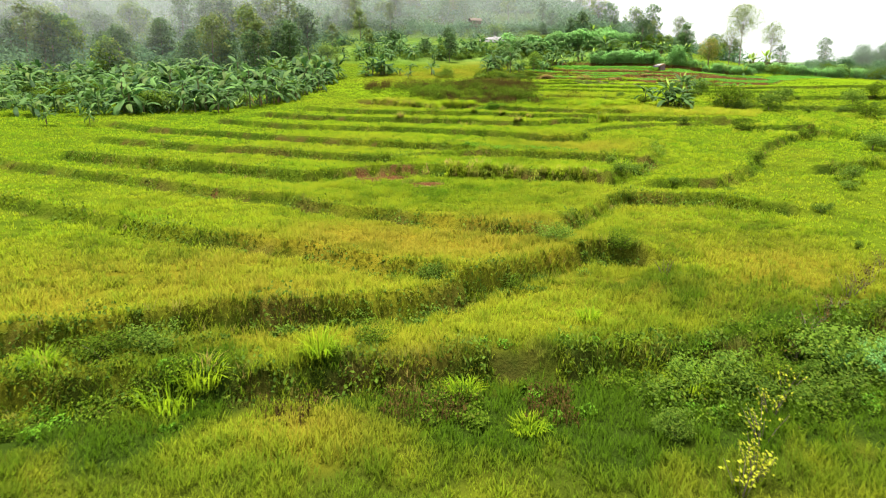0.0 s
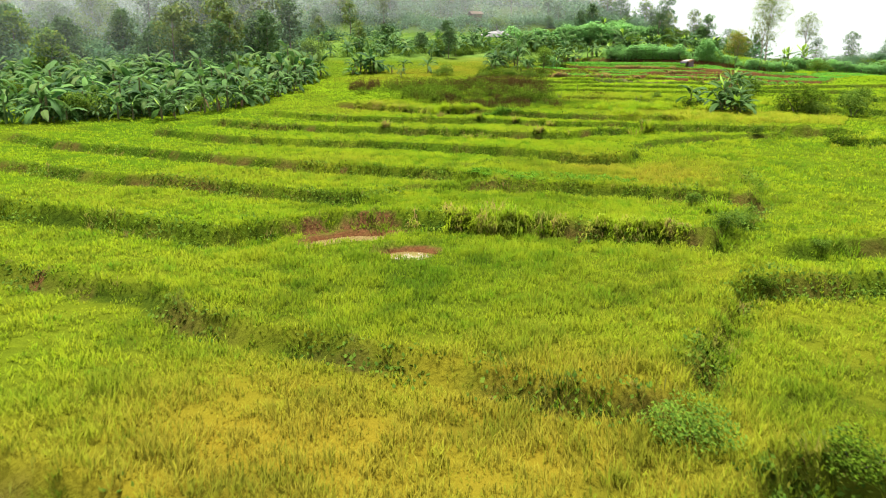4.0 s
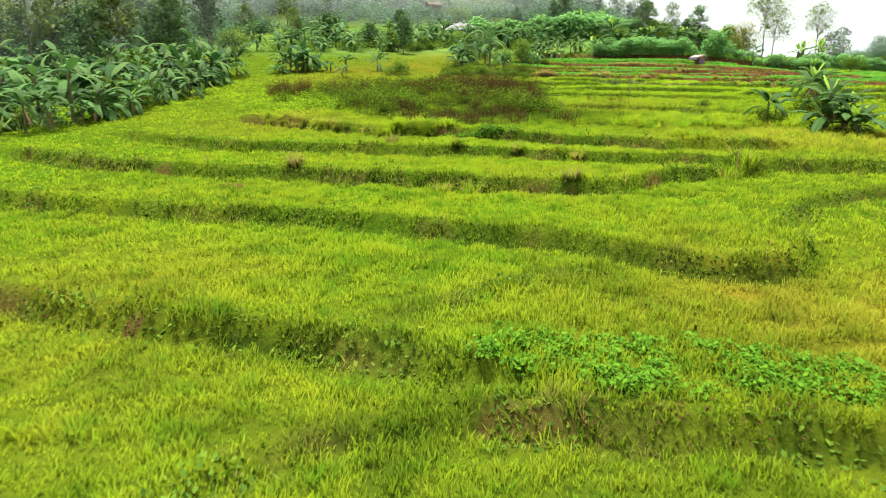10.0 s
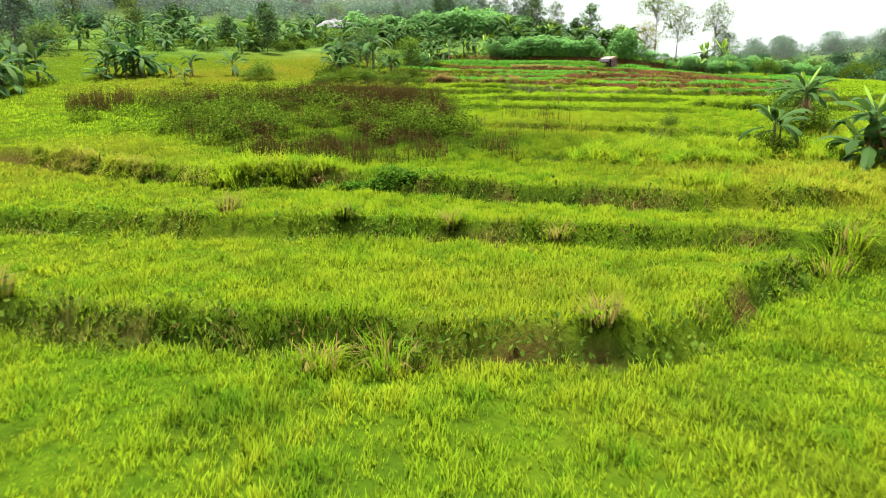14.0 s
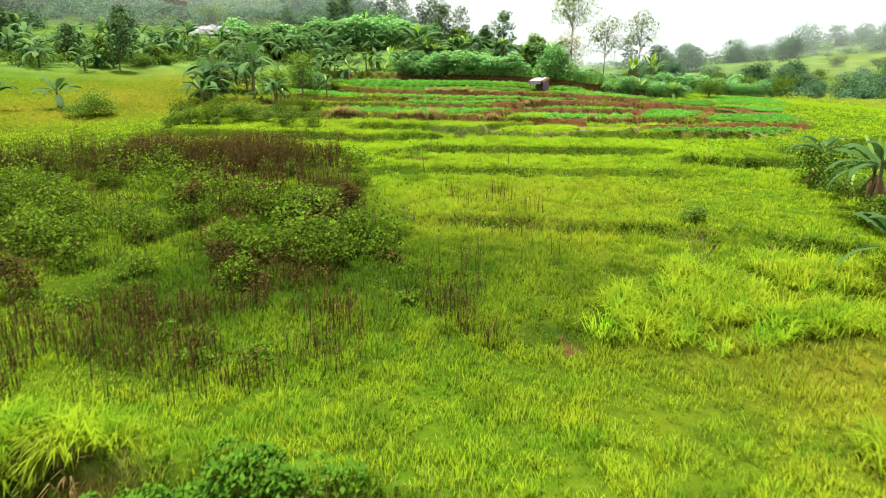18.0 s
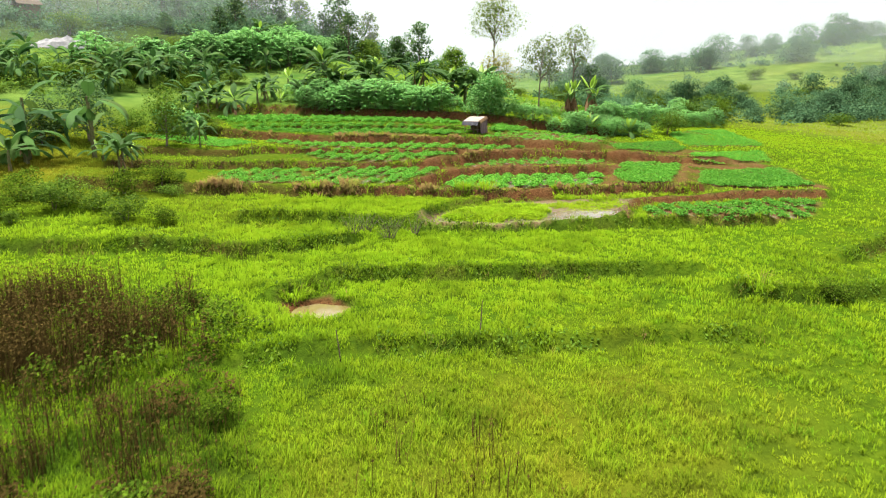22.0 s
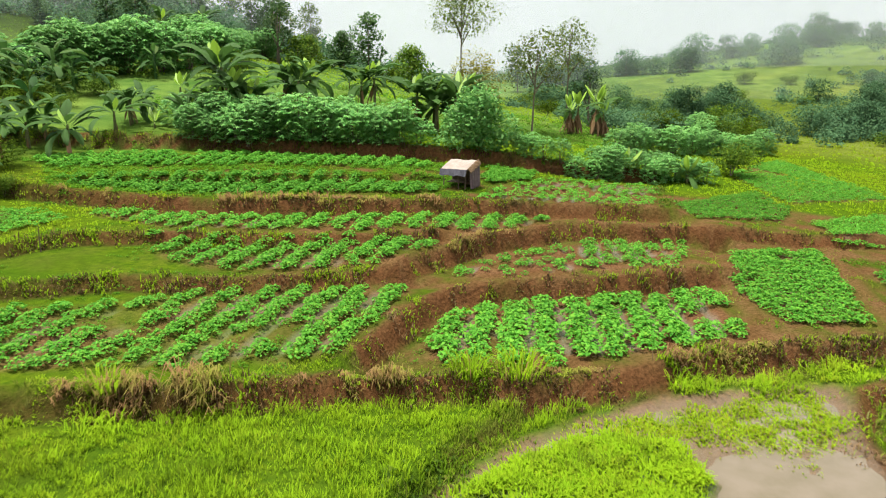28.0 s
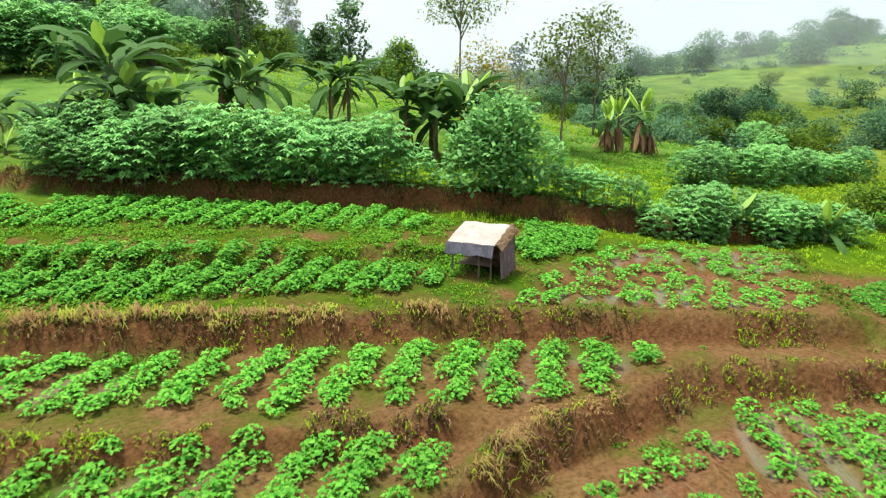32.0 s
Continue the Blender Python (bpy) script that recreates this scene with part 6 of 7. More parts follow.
canopy("bushes", [(-1, 97.5), (6, 96.5), (12.5, 97), (12.4, 90.5), (9, 89.6), (2, 91)], 200, 0.2, 0.45, 110, 0.1, M_SCRUB, BUSHES, "bushes", 98, 0.8, 0.1, 1.8)
canopy("bushes", [(-6.5, 117), (0, 117.5), (4, 112), (7, 106.5), (12.8, 104), (12.8, 97.5), (10.5, 93.2), (5, 95), (-1.9, 97.5)], 170, 0.7, 1.45, 480, 0.14, M_SCRUB, BUSHES, "bushes", 91, 1.1, 0.0, 2.0)
canopy("bushes", [(-9, 118), (3, 120.5), (11, 118), (14.8, 113), (14, 108), (8.5, 107), (2, 110), (-6, 113)], 150, 0.5, 1.15, 260, 0.13, M_SCRUB, BUSHES, "bushes", 135, 1.3, -0.1, 2.2)
canopy("bushes", SCRUB_BUSH, 160, 0.3, 0.6, 90, 0.11, M_WEED, "withered brown bushes among green growth", "bushes", 96, 1.2, 0.1, 2.0)
canopy("bushes", [(11.5, 116.5), (15.6, 114.6), (16, 111), (13.5, 109.5), (12, 112)], 70, 0.4, 0.75, 150, 0.12, M_SCRUB, BUSHES, "bushes", 92, 1.0, -0.3, 2.0)
canopy("bushes", [(-11, 110), (-5, 101), (4, 96.5), (6, 99), (2, 108), (-5, 115)], 120, 0.7, 1.4, 380, 0.14, M_SCRUB, BUSHES, "bushes", 93, 1.0, -0.1, 2.6)
canopy("bushes", [(2.6, 86.6), (6.2, 85.0), (7.6, 84.8), (6.8, 86.4), (3, 88)], 130, 0.25, 0.5, 110, 0.12, M_WEED_GREEN, "low green bushes on a terrace bank", "bushes", 94)
WEEDY = "tangled leafy green weeds on a steep bank"
canopy("bank_bushes", BANK_FOOT, 1100, 0.16, 0.42, 90, 0.08, M_SCRUB, WEEDY, "bushes", 101, 0.9, -0.1, 1.6)
canopy("bank_bushes", BANK_FOOT, 400, 0.12, 0.3, 80, 0.08, M_WEED_GREEN, WEEDY, "bushes", 103, 0.9, 0.15, 1.6)
canopy("bank_bushes", [(4.5, 16.6), (7, 16.8), (12, 18.4), (18, 21.6), (18, 19), (11, 16.6), (6, 15.4)], 340, 0.3, 0.7, 190, 0.09, M_SHRUB, WEEDY, "bushes", 105, 0.95, -0.5, 1.6)
canopy("bank_bushes", [(-14, 16.9), (-9.4, 18.2), (-6.8, 20), (-1.2, 21.4), (2, 24.4), (6.2, 28.2), (7, 27.4), (2.6, 23), (-1, 20.3), (-6, 18.6), (-9, 16.8), (-14, 15.8)], 520, 0.12, 0.32, 80, 0.085, M_SHRUB, WEEDY, "bushes", 107, 0.9, -0.1, 1.4)
canopy("leafy_crop", [(2.6, 56.2), (6.5, 55.8), (10.5, 53.6), (9.6, 52.4), (4.2, 53.4), (1.8, 54.6)], 460, 0.2, 0.36, 34, 0.11, M_WEED_GREEN, "low broad-leaved green plants spreading over a field", "weeds", 109, 0.7, -0.5, 1.2)
canopy("low_weeds", GARDEN, 7000, 0.09, 0.22, 16, 0.065, M_WEED_GREEN, "low green weeds between the planted beds", "weeds", 125, 0.5, 0.05, 1.6)
canopy("low_weeds", [(24, 157), (37, 153.5), (45, 147), (43, 141), (33, 143.5), (25, 148)], 6500, 0.1, 0.26, 22, 0.085, M_WEED_GREEN, "low green weeds between the planted beds", "weeds", 127, 0.5, -0.3, 1.6)
canopy("bank_weeds", [(30, 159.2), (36, 155.6), (43, 149.9), (49, 146.6), (57.3, 141.9), (57, 140.8), (48.6, 145.6), (42.4, 148.9), (35, 154.6), (29.6, 158.2)], 700, 0.12, 0.4, 40, 0.11, M_WEED_GREEN, "green weeds hanging over a clay bank", "weeds", 151, 0.9, 0.0, 1.8)
SLOPE = [(50, 148), (62, 142), (78, 150), (92, 158), (84, 174), (64, 184), (46, 182), (34, 172), (30, 164), (40, 160)]
canopy("low_weeds", SLOPE, 4200, 0.2, 0.5, 22, 0.13, M_WEED_GREEN, "low green weeds over the slope above the garden", "weeds", 131, 0.5, -0.15, 3.0)
canopy("low_weeds", SLOPE, 900, 0.3, 0.7, 30, 0.16, M_SHRUB, "low green weeds over the slope above the garden", "weeds", 133, 0.6, 0.15, 4.0)
UNDER = "dense dark green undergrowth between banana plants"
canopy("undergrowth", GROVE, 900, 0.5, 1.2, 80, 0.24, M_TREE, UNDER, "bushes", 111, 0.9, -0.5, 8.0)
canopy("undergrowth", BAND, 420, 0.6, 1.5, 90, 0.26, M_SHRUB, "dense green undergrowth on the slope above the garden", "bushes", 112, 1.0, -0.1, 6.0)
canopy("undergrowth", UPPER, 300, 0.7, 1.5, 90, 0.28, M_SHRUB, "dense green undergrowth on the slope above the garden", "bushes", 113, 0.9, 0.0, 8.0)
FOREST = "dense hazy woodland covering the far hillside"
THICKET = "rounded dark green bushes in thickets on the far slope"
for n, line in enumerate(([(112, 182), (124, 194), (136, 190), (134, 182), (122, 178)], [(110, 158), (128, 170), (146, 177), (152, 166), (128, 154)])):
    canopy("thickets", line, 300, 1.0, 2.6, 120, 0.42, M_FOREST, THICKET, "bushes", 141 + n, 1.0, -0.2, 6.0)
canopy("thickets", [(88, 160), (102, 174), (114, 190), (106, 200), (92, 186), (84, 172)], 420, 0.8, 2.2, 110, 0.36, M_FOREST, THICKET, "bushes", 145, 1.0, -0.25, 6.0)
canopy("thickets", [(140, 186), (170, 200), (196, 210), (200, 190), (160, 176)], 200, 0.7, 2.0, 90, 0.42, M_FOREST, THICKET, "bushes", 147, 0.9, 0.0, 9.0)
canopy("thickets", [(130, 246), (190, 226), (250, 206), (275, 225), (215, 250), (150, 264)], 330, 1.6, 3.6, 90, 0.6, M_FOREST, THICKET, "bushes", 149, 1.1, -0.25, 12.0)
canopy("far_woods", [(-150, 120), (-66, 126), (-30, 142), (-34, 196), (-150, 200)], 900, 2.0, 3.8, 80, 0.7, M_FOREST, FOREST, "woods", 115, 1.0, -0.6, 12.0)
canopy("far_woods", [(36, 206), (50, 212), (62, 200), (70, 240), (36, 238)], 330, 1.2, 2.8, 80, 0.55, M_FOREST, FOREST, "woods", 121, 1.0, -0.2, 9.0)
canopy("far_woods", [(-12, 212), (34, 212), (36, 240), (-10, 240)], 230, 0.9, 2.4, 80, 0.5, M_FOREST, FOREST, "woods", 129, 1.0, -0.15, 7.0)
canopy("far_woods", [(-46, 186), (-12, 188), (-10, 240), (-30, 242)], 260, 1.2, 2.8, 80, 0.55, M_FOREST, FOREST, "woods", 123, 1.0, -0.3, 9.0)
canopy("far_woods", [(-230, 190), (-44, 196), (-24, 238), (66, 240), (92, 208), (110, 340), (-230, 340)], 2400, 2.0, 4.2, 60, 0.95, M_FOREST, FOREST, "woods", 117, 1.0, -0.5, 14.0)
canopy("far_woods", [(92, 158), (106, 146), (230, 140), (340, 190), (330, 330), (110, 320), (86, 200)], 1100, 0.8, 2.2, 90, 0.45, M_FOREST, FOREST, "woods", 119, 0.9, 0.3, 16.0)


def tussock(x, y, w, ln, straw, n=160):
    """A single large tuft of arching grass."""
    ang = rng.uniform(0, 6.28, n)
    r = 0.5 * w * np.sqrt(rng.uniform(0, 1, n))
    bx, by = r * np.cos(ang), r * np.sin(ang)
    v = blades(bx, by, np.zeros(n), ln * rng.uniform(0.6, 1.15, n), rng.uniform(0.025, 0.045, n), ang + rng.normal(0, 0.5, n), rng.uniform(0.05, 0.6, n), rng.uniform(0.3, 1.4, n))
    c = np.zeros((n, 3))
    c[:, 0] = (rng.uniform(0, 1, n) < straw) * rng.uniform(0.4, 1.0, n)
    c[:, 2] = rng.uniform(0, 0.6, n)
    ob = blade_sheet("grass_tussock", [v], [c], M_GRASS)
    ob.matrix_basis = pose(x, y, float(ground(x, y)))
    return tagged(ob, "dry straw-coloured tuft of tall grass" if straw > 0.5 else "arching tuft of tall green grass", "grass tuft", "grass tufts on the terraces")


for x, y, w, ln, straw in ((2.4, 46.0, 1.0, 0.85, 0.35), (3.5, 71.3, 1.0, 0.9, 0.3), (2.2, 71.4, 0.7, 0.7, 0.35), (-4.4, 75.4, 0.6, 0.9, 0.7), (7.6, 71, 0.7, 0.7, 0.6), (16, 74.3, 1.2, 1.1, 0.25), (17, 74.8, 1.1, 1.3, 0.2), (17.1, 81.1, 1.5, 1.0, 0.1), (16.4, 81.6, 1.2, 0.8, 0.1),
                           (0.1, 82.2, 0.6, 0.9, 0.7), (3.6, 80.1, 0.5, 0.8, 0.2), (6.7, 79.1, 0.5, 0.9, 0.3), (9.6, 77.9, 0.9, 0.7, 0.6), (34.1, 106.6, 1.0, 0.9, 0.1), (12.2, 47.0, 0.8, 0.9, 0.1), (18.2, 114.2, 1.0, 0.6, 0.05), (19.9, 113.4, 0.7, 0.4, 0.05), (33.2, 124.7, 1.3, 0.8, 0.2), (32.1, 125.3, 1.0, 0.7, 0.1), (24, 128.8, 1.0, 0.6, 0.5)):
    tussock(x, y, w, ln, straw)
for x, y, w, ln in ((-6.6, 15.4, 1.3, 0.9), (-6.0, 16.0, 1.0, 0.8), (-3.2, 17.2, 0.7, 1.0), (-10, 16.2, 0.9, 0.7), (0.6, 16.6, 0.8, 0.6), (6.6, 16.9, 1.0, 0.9), (8.4, 17.5, 1.0, 0.9), (4.6, 20.6, 0.6, 0.5), (2.0, 14.6, 0.7, 0.5)):
    tussock(x, y, w, ln, 0.0, 140)


def tall_grass(outline, count, ln, each, dry, lush_shade, label, clear=-0.3):
    """A stand of long arching grass in close tufts."""
    xs, ys = [p[0] for p in outline], [p[1] for p in outline]
    x, y = scatter(count, min(xs), max(xs), min(ys), max(ys))
    keep = (inside(x, y, outline) + 0.6 * vnoise(x, y, 1.2, 87) > 0) & (vnoise(x, y, 1.2, 88) > clear)
    x, y = x[keep], y[keep]
    n = len(x)
    c = np.zeros((n, 4))
    c[:, 1] = np.clip(dry + rng.normal(0, 0.2, n), 0, 1)
    c[:, 2] = np.clip(lush_shade + rng.normal(0, 0.25, n), 0, 1)
    v, cc = clumps(x, y, each, ln * rng.uniform(0.7, 1.25, n), 0.035, 0.25, c, (0.1, 0.7), (0.5, 1.7))
    tagged(blade_sheet("tall_grass", [v], [cc], M_GRASS), label, "grass", kind="stuff")


ARCH, YELLOW = "long arching green grass in close tufts", "tall yellowish grass along a terrace edge"
tall_grass([(14.8, 88.2), (18, 86.4), (22.4, 85.6), (24.6, 88), (25, 91.4), (20.5, 92.4), (16.5, 90.6)], 560, 0.85, 34, 0.05, 0.25, ARCH, -0.2)
tall_grass([(24.2, 86.4), (27.5, 85.2), (29.5, 88), (28, 91), (25, 89.6)], 130, 0.9, 34, 0.1, 0.15, ARCH)
tall_grass([(15.6, 82), (18.2, 80.4), (19.5, 81.4), (16.8, 83.2)], 60, 0.8, 34, 0.05, 0.3, ARCH)
tall_grass([(19.5, 80.4), (27, 77.2), (33, 75), (36, 79), (31, 82.5), (25, 84.2), (20.5, 83)], 1300, 0.6, 16, 0.55, 0.0, YELLOW, -0.5)
tall_grass([(29, 88), (33, 86), (38, 84), (40, 92), (36, 98), (31, 95)], 420, 0.7, 22, 0.15, 0.2, ARCH, -0.2)
tall_grass([(33.6, 122.3), (36.3, 122.1), (40.2, 120.4), (38.4, 118.9), (35.6, 119.6), (34.8, 121)], 1700, 0.2, 7, 0.3, 0.2, "short green stubble standing in wet mud", -0.5)
tall_grass([(-1.6, 88.8), (0.4, 88.6), (2.6, 88.8), (4.4, 87.6), (4.6, 86.7), (3, 87.2), (0.4, 87.3), (-1.4, 88.0)], 190, 0.95, 34, 0.0, 0.1, ARCH, -0.6)
tall_grass([(36, 123.2), (41, 121.5), (44.5, 120.2), (44, 119.4), (40, 120.9), (35.6, 122.5)], 150, 0.5, 22, 0.15, 0.2, ARCH, -0.1)
tall_grass([(18, 131.6), (22, 129.4), (28, 126.7), (30.4, 125.7), (30, 125.0), (22, 128.6), (18, 130.8)], 170, 0.5, 20, 0.2, 0.2, ARCH, 0.0)
tall_grass([(33.6, 122.0), (37.0, 121.8), (40.2, 120.2), (38.0, 118.4), (35.4, 118.2), (34.4, 120.6)], 900, 0.14, 5, 0.35, 0.1, "short green stubble standing in wet mud", -0.2)
tall_grass(ISLAND, 1500, 0.3, 14, 0.0, 0.0, "patch of bright green grass standing in the flooded field", -0.9)
tall_grass([(26.8, 120.2), (28.6, 121.6), (31.8, 122.6), (36.0, 122.2), (36.0, 121.4), (32, 121.9), (29, 120.8), (27.6, 119.8)], 500, 0.2, 7, 0.25, 0.1, "short green stubble standing in wet mud", -0.3)
tall_grass([(26, 60), (34, 60), (46, 70), (46, 78), (36, 74), (28, 68)], 700, 0.6, 16, 0.3, 0.2, ARCH, 0.0)

# ---- hut ----

M_TIN = plain("pale_sheet_roof", (0.40, 0.33, 0.27), (0.30, 0.24, 0.19), 3.0, 0.6, 0.3)
M_TARP = plain("grey_tarpaulin", (0.07, 0.065, 0.08), (0.12, 0.11, 0.13), 2.5, 0.55, 0.3)
M_CLOTH = plain("brown_cloth", (0.10, 0.068, 0.072), (0.19, 0.14, 0.14), 3.0, 0.9, 0.1)
M_THATCH = plain("dry_thatch", (0.20, 0.13, 0.07), (0.11, 0.065, 0.035), 9.0, 0.95, 0.1)


def slab(bm, pts, thick):
    """A plate over a grid of points, with thickness."""
    rows, cols = len(pts), len(pts[0])
    top = [[bm.verts.new(p) for p in row] for row in pts]
    low = [[bm.verts.new((p[0], p[1], p[2] - thick)) for p in row] for row in pts]
    for i in range(rows - 1):
        for j in range(cols - 1):
            bm.faces.new((top[i][j], top[i][j + 1], top[i + 1][j + 1], top[i + 1][j]))
            bm.faces.new((low[i][j], low[i + 1][j], low[i + 1][j + 1], low[i][j + 1]))
    rim = [(0, j) for j in range(cols)] + [(i, cols - 1) for i in range(1, rows)] + [(rows - 1, j) for j in range(cols - 2, -1, -1)] + [(i, 0) for i in range(rows - 2, 0, -1)]
    for (a, b), (c, d) in zip(rim, rim[1:] + rim[:1]):
        bm.faces.new((top[a][b], low[a][b], low[c][d], top[c][d]))


def hut():
    ob = thing("field_hut", "small pole hut with a pale sheet roof and grey tarpaulin", "hut")
    ob.matrix_basis = pose(42.9, 141.4, float(ground(42.7, 141.0)) - 0.05, 0, 0, -58) @ Matrix.Scale(0.88, 4)
    w, d, front, back = 0.78, 0.65, 1.15, 1.55
    for x, y, h in ((-w, -d, front), (w * 0.75, -d, front), (w, d, back), (-w, d, back), (w * 0.2, -d, front)):
        bm = bmesh.new()
        tube(bm, [(x, y, -0.2), (x + 0.015, y, h * 0.5), (x, y + 0.01, h)], [0.04, 0.035, 0.03], 7)
        part("post", bm, M_WOOD, ob)
    for y, h in ((-d, front), (d, back)):
        bm = bmesh.new()
        tube(bm, [(-w - 0.15, y, h), (0, y, h - 0.02), (w + 0.15, y, h)], [0.03, 0.03, 0.03], 6)
        part("beam", bm, M_WOOD, ob)
    bm = bmesh.new()
    slab(bm, [[(-w - 0.12 + (2 * w + 0.1) * i / 8, -d - 0.14 + (2 * d + 0.2) * j / 4, front + 0.05 + (back - front) * (j / 4) + 0.02 * math.sin(5 * i + j)) for j in range(5)] for i in range(9)], 0.03)
    bmesh.ops.recalc_face_normals(bm, faces=bm.faces)
    part("roof", bm, M_TIN, ob, "pale beige sheet roof")
    bm = bmesh.new()
    slab(bm, [[(w + 0.0 + 0.24 * j / 3, -d - 0.16 + (2 * d + 0.28) * i / 7, front + 0.10 + (back - front) * (i / 7) - 0.20 * (j / 3) ** 2 + 0.03 * math.sin(9 * i + 2 * j)) for j in range(4)] for i in range(8)], 0.06)
    bmesh.ops.recalc_face_normals(bm, faces=bm.faces)
    part("thatch", bm, M_THATCH, ob, "frayed brown thatch edge")
    bm = bmesh.new()
    for k in range(10):
        x = -w - 0.16 + (2 * w + 0.12) * k / 9
        a = [bm.verts.new((x + 0.01, -d - 0.16 - 0.03 * math.sin(3 * k) - 0.05 * j, front + 0.05 - 0.12 * j - (0.03 * math.sin(1.7 * k) if j == 3 else 0))) for j in range(4)]
        if k:
            for j in range(3):
                bm.faces.new((last[j], a[j], a[j + 1], last[j + 1]))
        last = a
    tarp = part("front_tarpaulin", bm, M_TARP, ob, "sagging grey tarpaulin")
    tarp.modifiers.new("thick", "SOLIDIFY").thickness = 0.012
    bm = bmesh.new()
    for k in range(14):
        u = k / 13
        y = -d - 0.1 + (2 * d + 0.25) * u
        top = front + (back - front) * u + 0.0
        a = [bm.verts.new((w + 0.12 + 0.045 * math.sin(2.3 * k) * (j / 4) + 0.08 * j / 4, y, 0.08 + (top - 0.1) * (1 - j / 4) + 0.05 * math.sin(1.9 * k) * (j == 4))) for j in range(5)]
        if k:
            for j in range(4):
                bm.faces.new((last[j], a[j], a[j + 1], last[j + 1]))
        last = a
    cloth = part("side_cloth", bm, M_CLOTH, ob, "draped brown cloth wall")
    cloth.modifiers.new("thick", "SOLIDIFY").thickness = 0.012
    bm = bmesh.new()
    slab(bm, [[(-w + 2 * w * i / 5, d + 0.02 + 0.02 * math.sin(3 * i), 0.1 + (back - 0.15) * j / 3) for j in range(4)] for i in range(6)], 0.03)
    bmesh.ops.recalc_face_normals(bm, faces=bm.faces)
    part("back_wall", bm, M_WOOD, ob)
    bm = bmesh.new()
    slab(bm, [[(-w + 0.1 + (1.5 * w) * i / 3, -d + 0.25 + d * 1.2 * j / 2, 0.42) for j in range(3)] for i in range(4)], 0.05)
    bmesh.ops.recalc_face_normals(bm, faces=bm.faces)
    part("bench", bm, M_WOOD, ob)


hut()

# A heap of white sacks under a sheet, high on the slope.
M_WHITE = plain("white_sheeting", (0.42, 0.40, 0.39), (0.22, 0.21, 0.22), 1.5, 0.7, 0.2)


def heap():
    bm = bmesh.new()
    n, m = 20, 12
    grid = []
    for i in range(n + 1):
        row = []
        for j in range(m + 1):
            u, v = 2 * i / n - 1, 2 * j / m - 1
            e = max(0.0, 1 - (abs(u) ** 2.2 + abs(v) ** 2.2))
            x, y = 4.6 * u, 2.2 * v
            lump = noise.noise(Vector((x * 1.3, y * 1.3, 3)))
            row.append((x, y, 1.9 * math.sqrt(e) * (0.7 + 0.45 * lump) - 0.1))
        grid.append(row)
    slab(bm, grid, 0.15)
    bmesh.ops.recalc_face_normals(bm, faces=bm.faces)
    ob = tagged(part("white_tarpaulin", bm, M_WHITE), "crumpled white tarpaulin spread over a low pile", "tarpaulin")
    ob.matrix_basis = pose(14.8, 205.6, float(ground(14.8, 205.6)), 0, 0, -12)


heap()


def shed(x, y, turn):
    ob = thing("shed", "small far wooden shed with a brown tin roof", "shed", at=spot(x, y, turn))
    for name, lo, hi, mat in (("wall", (-1.6, -1.2, -0.3), (-1.5, 1.2, 2.0), M_WOOD), ("wall", (1.5, -1.2, -0.3), (1.6, 1.2, 2.0), M_WOOD), ("wall", (-1.5, 1.1, -0.3), (1.5, 1.2, 2.0), M_WOOD), ("wall", (-1.5, -1.2, -0.3), (1.5, -1.1, 2.0), M_WOOD)):
        bm = bmesh.new()
        bmesh.ops.create_cube(bm, size=1, matrix=Matrix.Translation([(a + b) / 2 for a, b in zip(lo, hi)]) @ Matrix.Diagonal([b - a for a, b in zip(lo, hi)] + [1]))
        part(name, bm, mat, ob)
    bm = bmesh.new()
    slab(bm, [[(-2.0, -1.6, 2.0), (-2.0, 0, 2.9), (-2.0, 1.6, 2.0)], [(2.0, -1.6, 2.0), (2.0, 0, 2.9), (2.0, 1.6, 2.0)]], 0.06)
    part("roof", bm, M_WOOD, ob)


shed(10.5, 232, 20)


def stake(x, y, h, lean):
    bm = bmesh.new()
    tube(bm, [(0, 0, -0.1), (lean * 0.5, 0, h * 0.5), (lean, 0.02, h)], [0.025, 0.02, 0.014], 6)
    ob = tagged(part("stake", bm, M_WOOD), "thin weathered wooden stake standing in the field", "stake", "stakes in the fields")
    ob.matrix_basis = pose(x, y, float(ground(x, y)))


for x, y, h, lean in ((23.6, 140.7, 1.0, 0.03), (22.2, 107.9, 1.1, 0.1), (17.8, 108.7, 1.0, -0.1)):
    stake(x, y, h, lean)

def twig_shrub(x, y, h, wide, twigs, leaves, mat, label, seed):
    """A thin plant of bare slanting twigs with sparse leaves."""
    r, q = random.Random(seed), np.random.default_rng(seed)
    ob = thing("twiggy_shrub", label, "shrub", at=spot(x, y))
    tips = []
    for k in range(twigs):
        a, d = r.uniform(0, 6.28), wide * math.sqrt(r.uniform(0.02, 1))
        top = Vector((d * math.cos(a), d * math.sin(a), h * r.uniform(0.6, 1.0)))
        bm = bmesh.new()
        tube(bm, [(0.2 * top.x, 0.2 * top.y, -0.05), (0.55 * top.x, 0.55 * top.y, 0.5 * top.z), tuple(top)], [0.012, 0.009, 0.004], 5)
        part("twig", bm, M_BARK, ob)
        tips.append((top.x, top.y, top.z))
    p = np.array(tips)[q.integers(0, twigs, leaves)] * q.uniform(0.5, 1.05, (leaves, 1)) + q.normal(0, 0.07, (leaves, 3))
    quad_sheet("foliage", leaf_quads(p[:, 0], p[:, 1], np.maximum(p[:, 2], 0.1), 0.085), mat, ob)


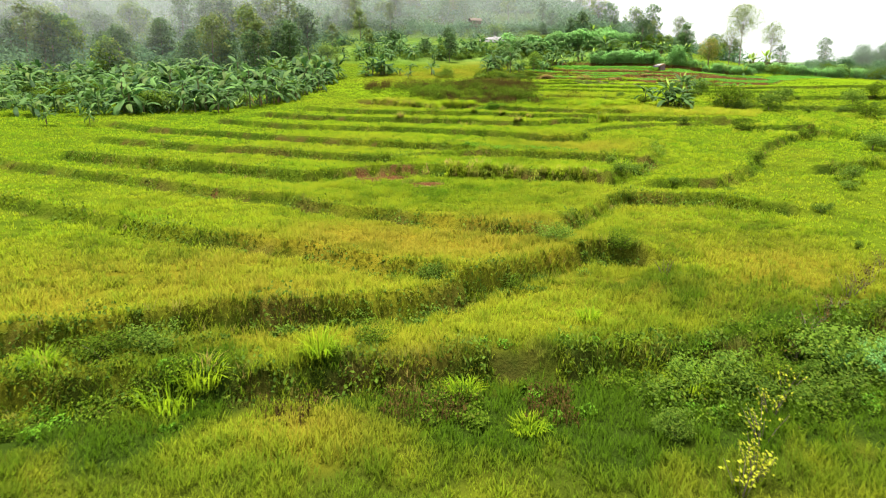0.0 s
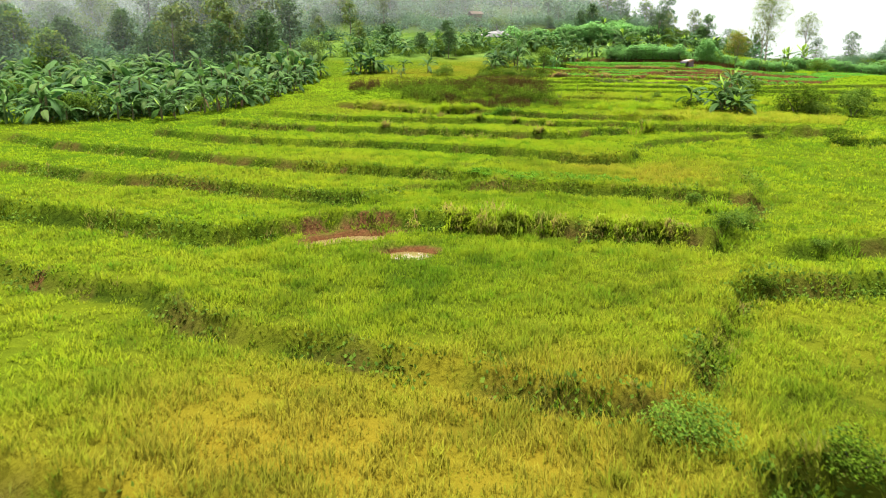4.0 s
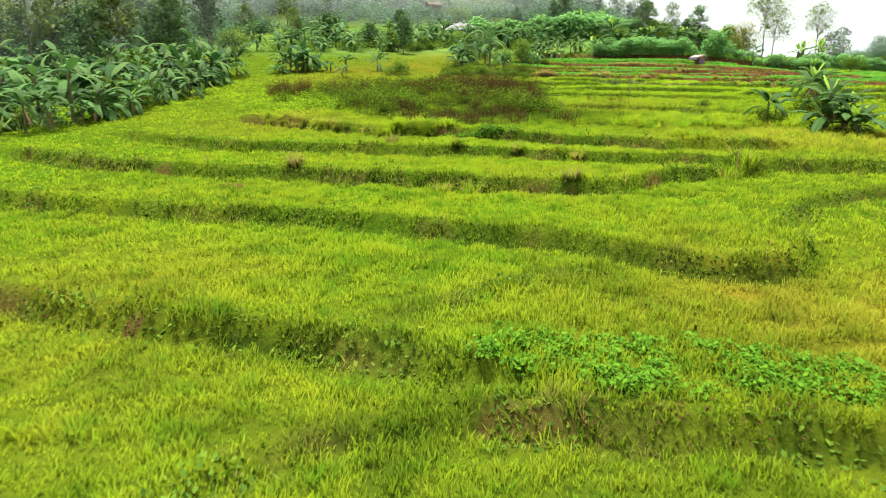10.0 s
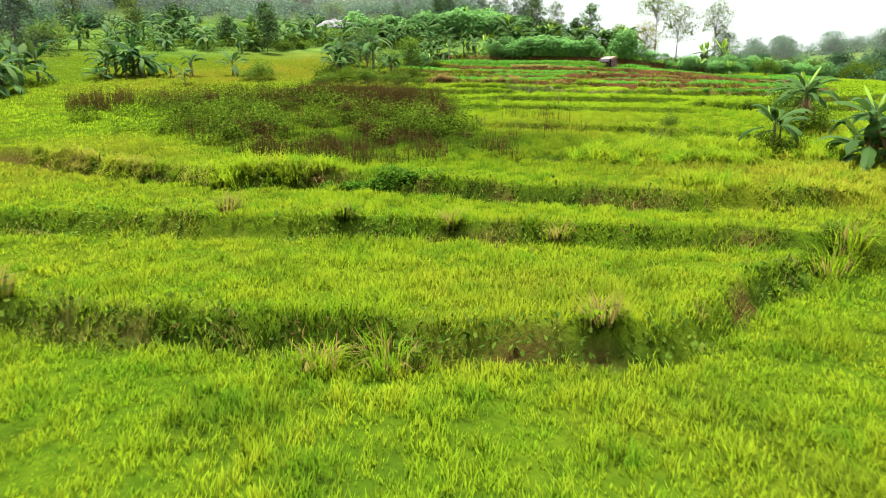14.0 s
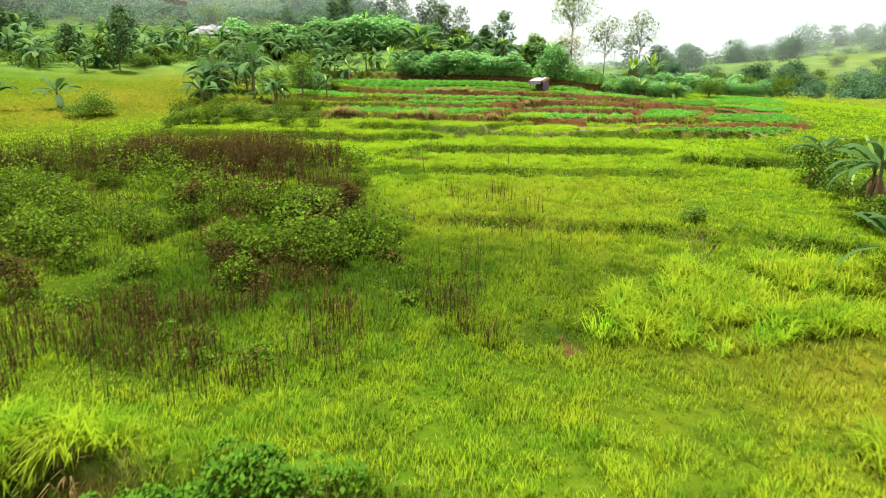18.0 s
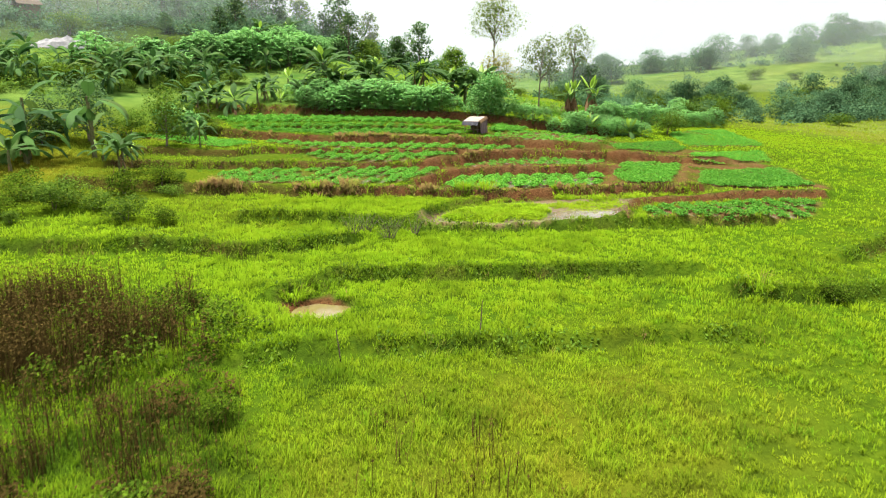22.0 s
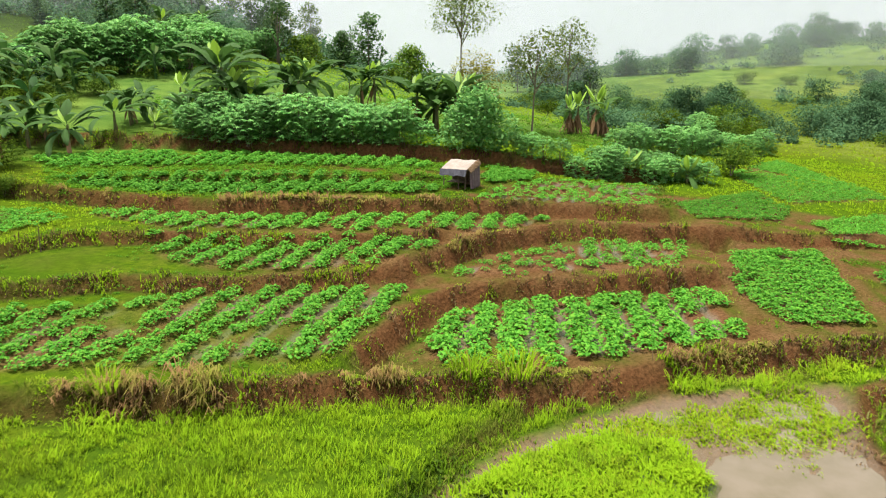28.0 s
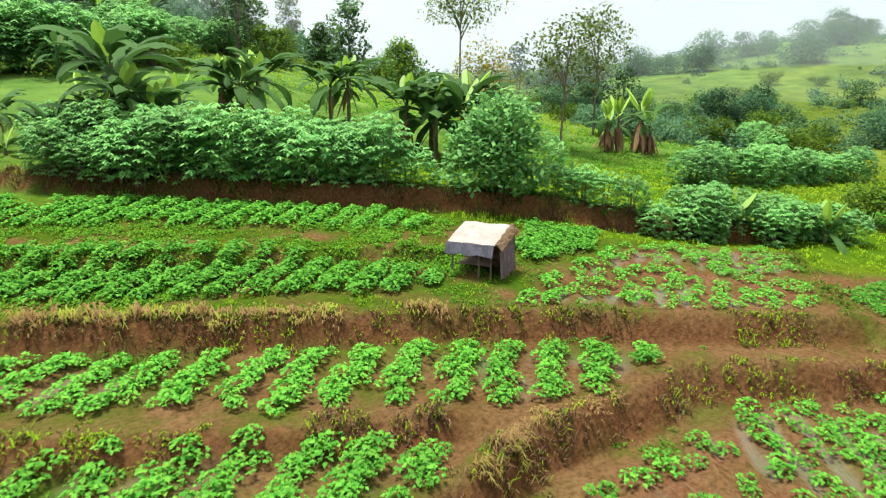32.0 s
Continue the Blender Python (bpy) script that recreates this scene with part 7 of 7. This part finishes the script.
twig_shrub(6.5, 12.9, 1.15, 0.45, 9, 170, M_YELLOW, "thin twiggy plant with small yellow-green leaves", 201)
for x, y, h in ((22.8, 119.9, 1.0), (24.3, 119.1, 1.1), (25.7, 119.3, 1.0), (23.8, 120.7, 0.9), (25.0, 120.4, 0.8)):
    twig_shrub(x, y, h, 0.9, 22, 120, M_SHRUB, "tangled shrub of thin pale bare twigs with few leaves", int(x * 10))
for x, y in ((11.2, 18.3), (12.1, 18.7), (12.9, 19.2), (13.8, 19.5), (12.4, 17.9)):
    twig_shrub(x, y, 0.75, 0.5, 7, 420, M_CASSAVA, "leafy bright green shrub on a steep bank", int(x * 7))

# A ragged line of dry twigs and yellowing leaves down the side of the first fields.
for x, y, h in ((18.0, 27.3, 0.6), (16.6, 25.9, 0.7), (15.3, 24.4, 0.6), (14.2, 23.2, 0.8), (13.1, 22.0, 0.6), (12.2, 21.0, 0.8), (11.2, 20.0, 0.7), (10.4, 19.0, 0.8), (9.0, 17.0, 0.9), (8.1, 15.7, 0.8), (7.4, 14.6, 0.9), (6.0, 12.4, 0.8)):
    twig_shrub(x, y, h, 0.55, 9, 60, M_YELLOW if x < 9.5 else M_WEED, "ragged dry twigs with a few yellowing leaves", int(x * 13))
for x, y, h in ((21.0, 92.0, 1.2), (14.2, 100.4, 1.1), (8.6, 25.8, 0.8)):
    twig_shrub(x, y, h, 0.5, 8, 20, M_WEED, "leaning dry twigs of a dead bush in the grass", int(x * 11))

# ---- haze over the far slopes, imitated by partly clear sheets ----


def haze_sheet_material(amount, scale):
    # Haze imitated by a partly clear white surface.
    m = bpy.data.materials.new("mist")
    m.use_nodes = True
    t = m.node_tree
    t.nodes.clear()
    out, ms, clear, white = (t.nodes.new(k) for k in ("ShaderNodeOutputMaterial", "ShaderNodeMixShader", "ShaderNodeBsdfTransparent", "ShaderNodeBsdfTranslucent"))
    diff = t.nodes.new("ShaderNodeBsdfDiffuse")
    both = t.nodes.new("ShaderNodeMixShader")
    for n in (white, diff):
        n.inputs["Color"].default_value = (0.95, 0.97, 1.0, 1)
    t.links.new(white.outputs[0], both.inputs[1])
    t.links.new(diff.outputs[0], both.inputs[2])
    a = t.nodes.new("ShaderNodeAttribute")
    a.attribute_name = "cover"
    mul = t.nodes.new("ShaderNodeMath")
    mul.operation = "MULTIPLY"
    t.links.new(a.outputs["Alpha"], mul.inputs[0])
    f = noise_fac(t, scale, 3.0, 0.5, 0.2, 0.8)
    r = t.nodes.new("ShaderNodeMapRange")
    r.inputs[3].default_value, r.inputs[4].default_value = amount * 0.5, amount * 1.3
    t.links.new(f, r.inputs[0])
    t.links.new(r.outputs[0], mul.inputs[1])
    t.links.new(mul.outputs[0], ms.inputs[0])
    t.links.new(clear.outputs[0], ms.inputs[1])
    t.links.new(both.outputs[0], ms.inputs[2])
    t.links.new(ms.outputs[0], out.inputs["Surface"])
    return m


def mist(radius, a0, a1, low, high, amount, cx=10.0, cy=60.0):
    """A curved, partly clear white sheet round the valley at one distance, standing in for haze."""
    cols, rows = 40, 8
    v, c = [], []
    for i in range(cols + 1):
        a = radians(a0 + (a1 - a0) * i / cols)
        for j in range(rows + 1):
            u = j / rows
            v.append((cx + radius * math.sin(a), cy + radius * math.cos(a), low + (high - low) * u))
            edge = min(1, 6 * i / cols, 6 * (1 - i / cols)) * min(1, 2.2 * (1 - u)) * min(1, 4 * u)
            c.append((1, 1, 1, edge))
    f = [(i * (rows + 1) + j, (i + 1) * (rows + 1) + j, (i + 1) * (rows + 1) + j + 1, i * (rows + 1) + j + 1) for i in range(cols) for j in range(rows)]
    tagged(sheet("mist", np.array(v), np.array(f), haze_sheet_material(amount, 0.015), np.array(c)), "thin pale sheet standing in for haze over the far hillside", "mist", kind="structure")


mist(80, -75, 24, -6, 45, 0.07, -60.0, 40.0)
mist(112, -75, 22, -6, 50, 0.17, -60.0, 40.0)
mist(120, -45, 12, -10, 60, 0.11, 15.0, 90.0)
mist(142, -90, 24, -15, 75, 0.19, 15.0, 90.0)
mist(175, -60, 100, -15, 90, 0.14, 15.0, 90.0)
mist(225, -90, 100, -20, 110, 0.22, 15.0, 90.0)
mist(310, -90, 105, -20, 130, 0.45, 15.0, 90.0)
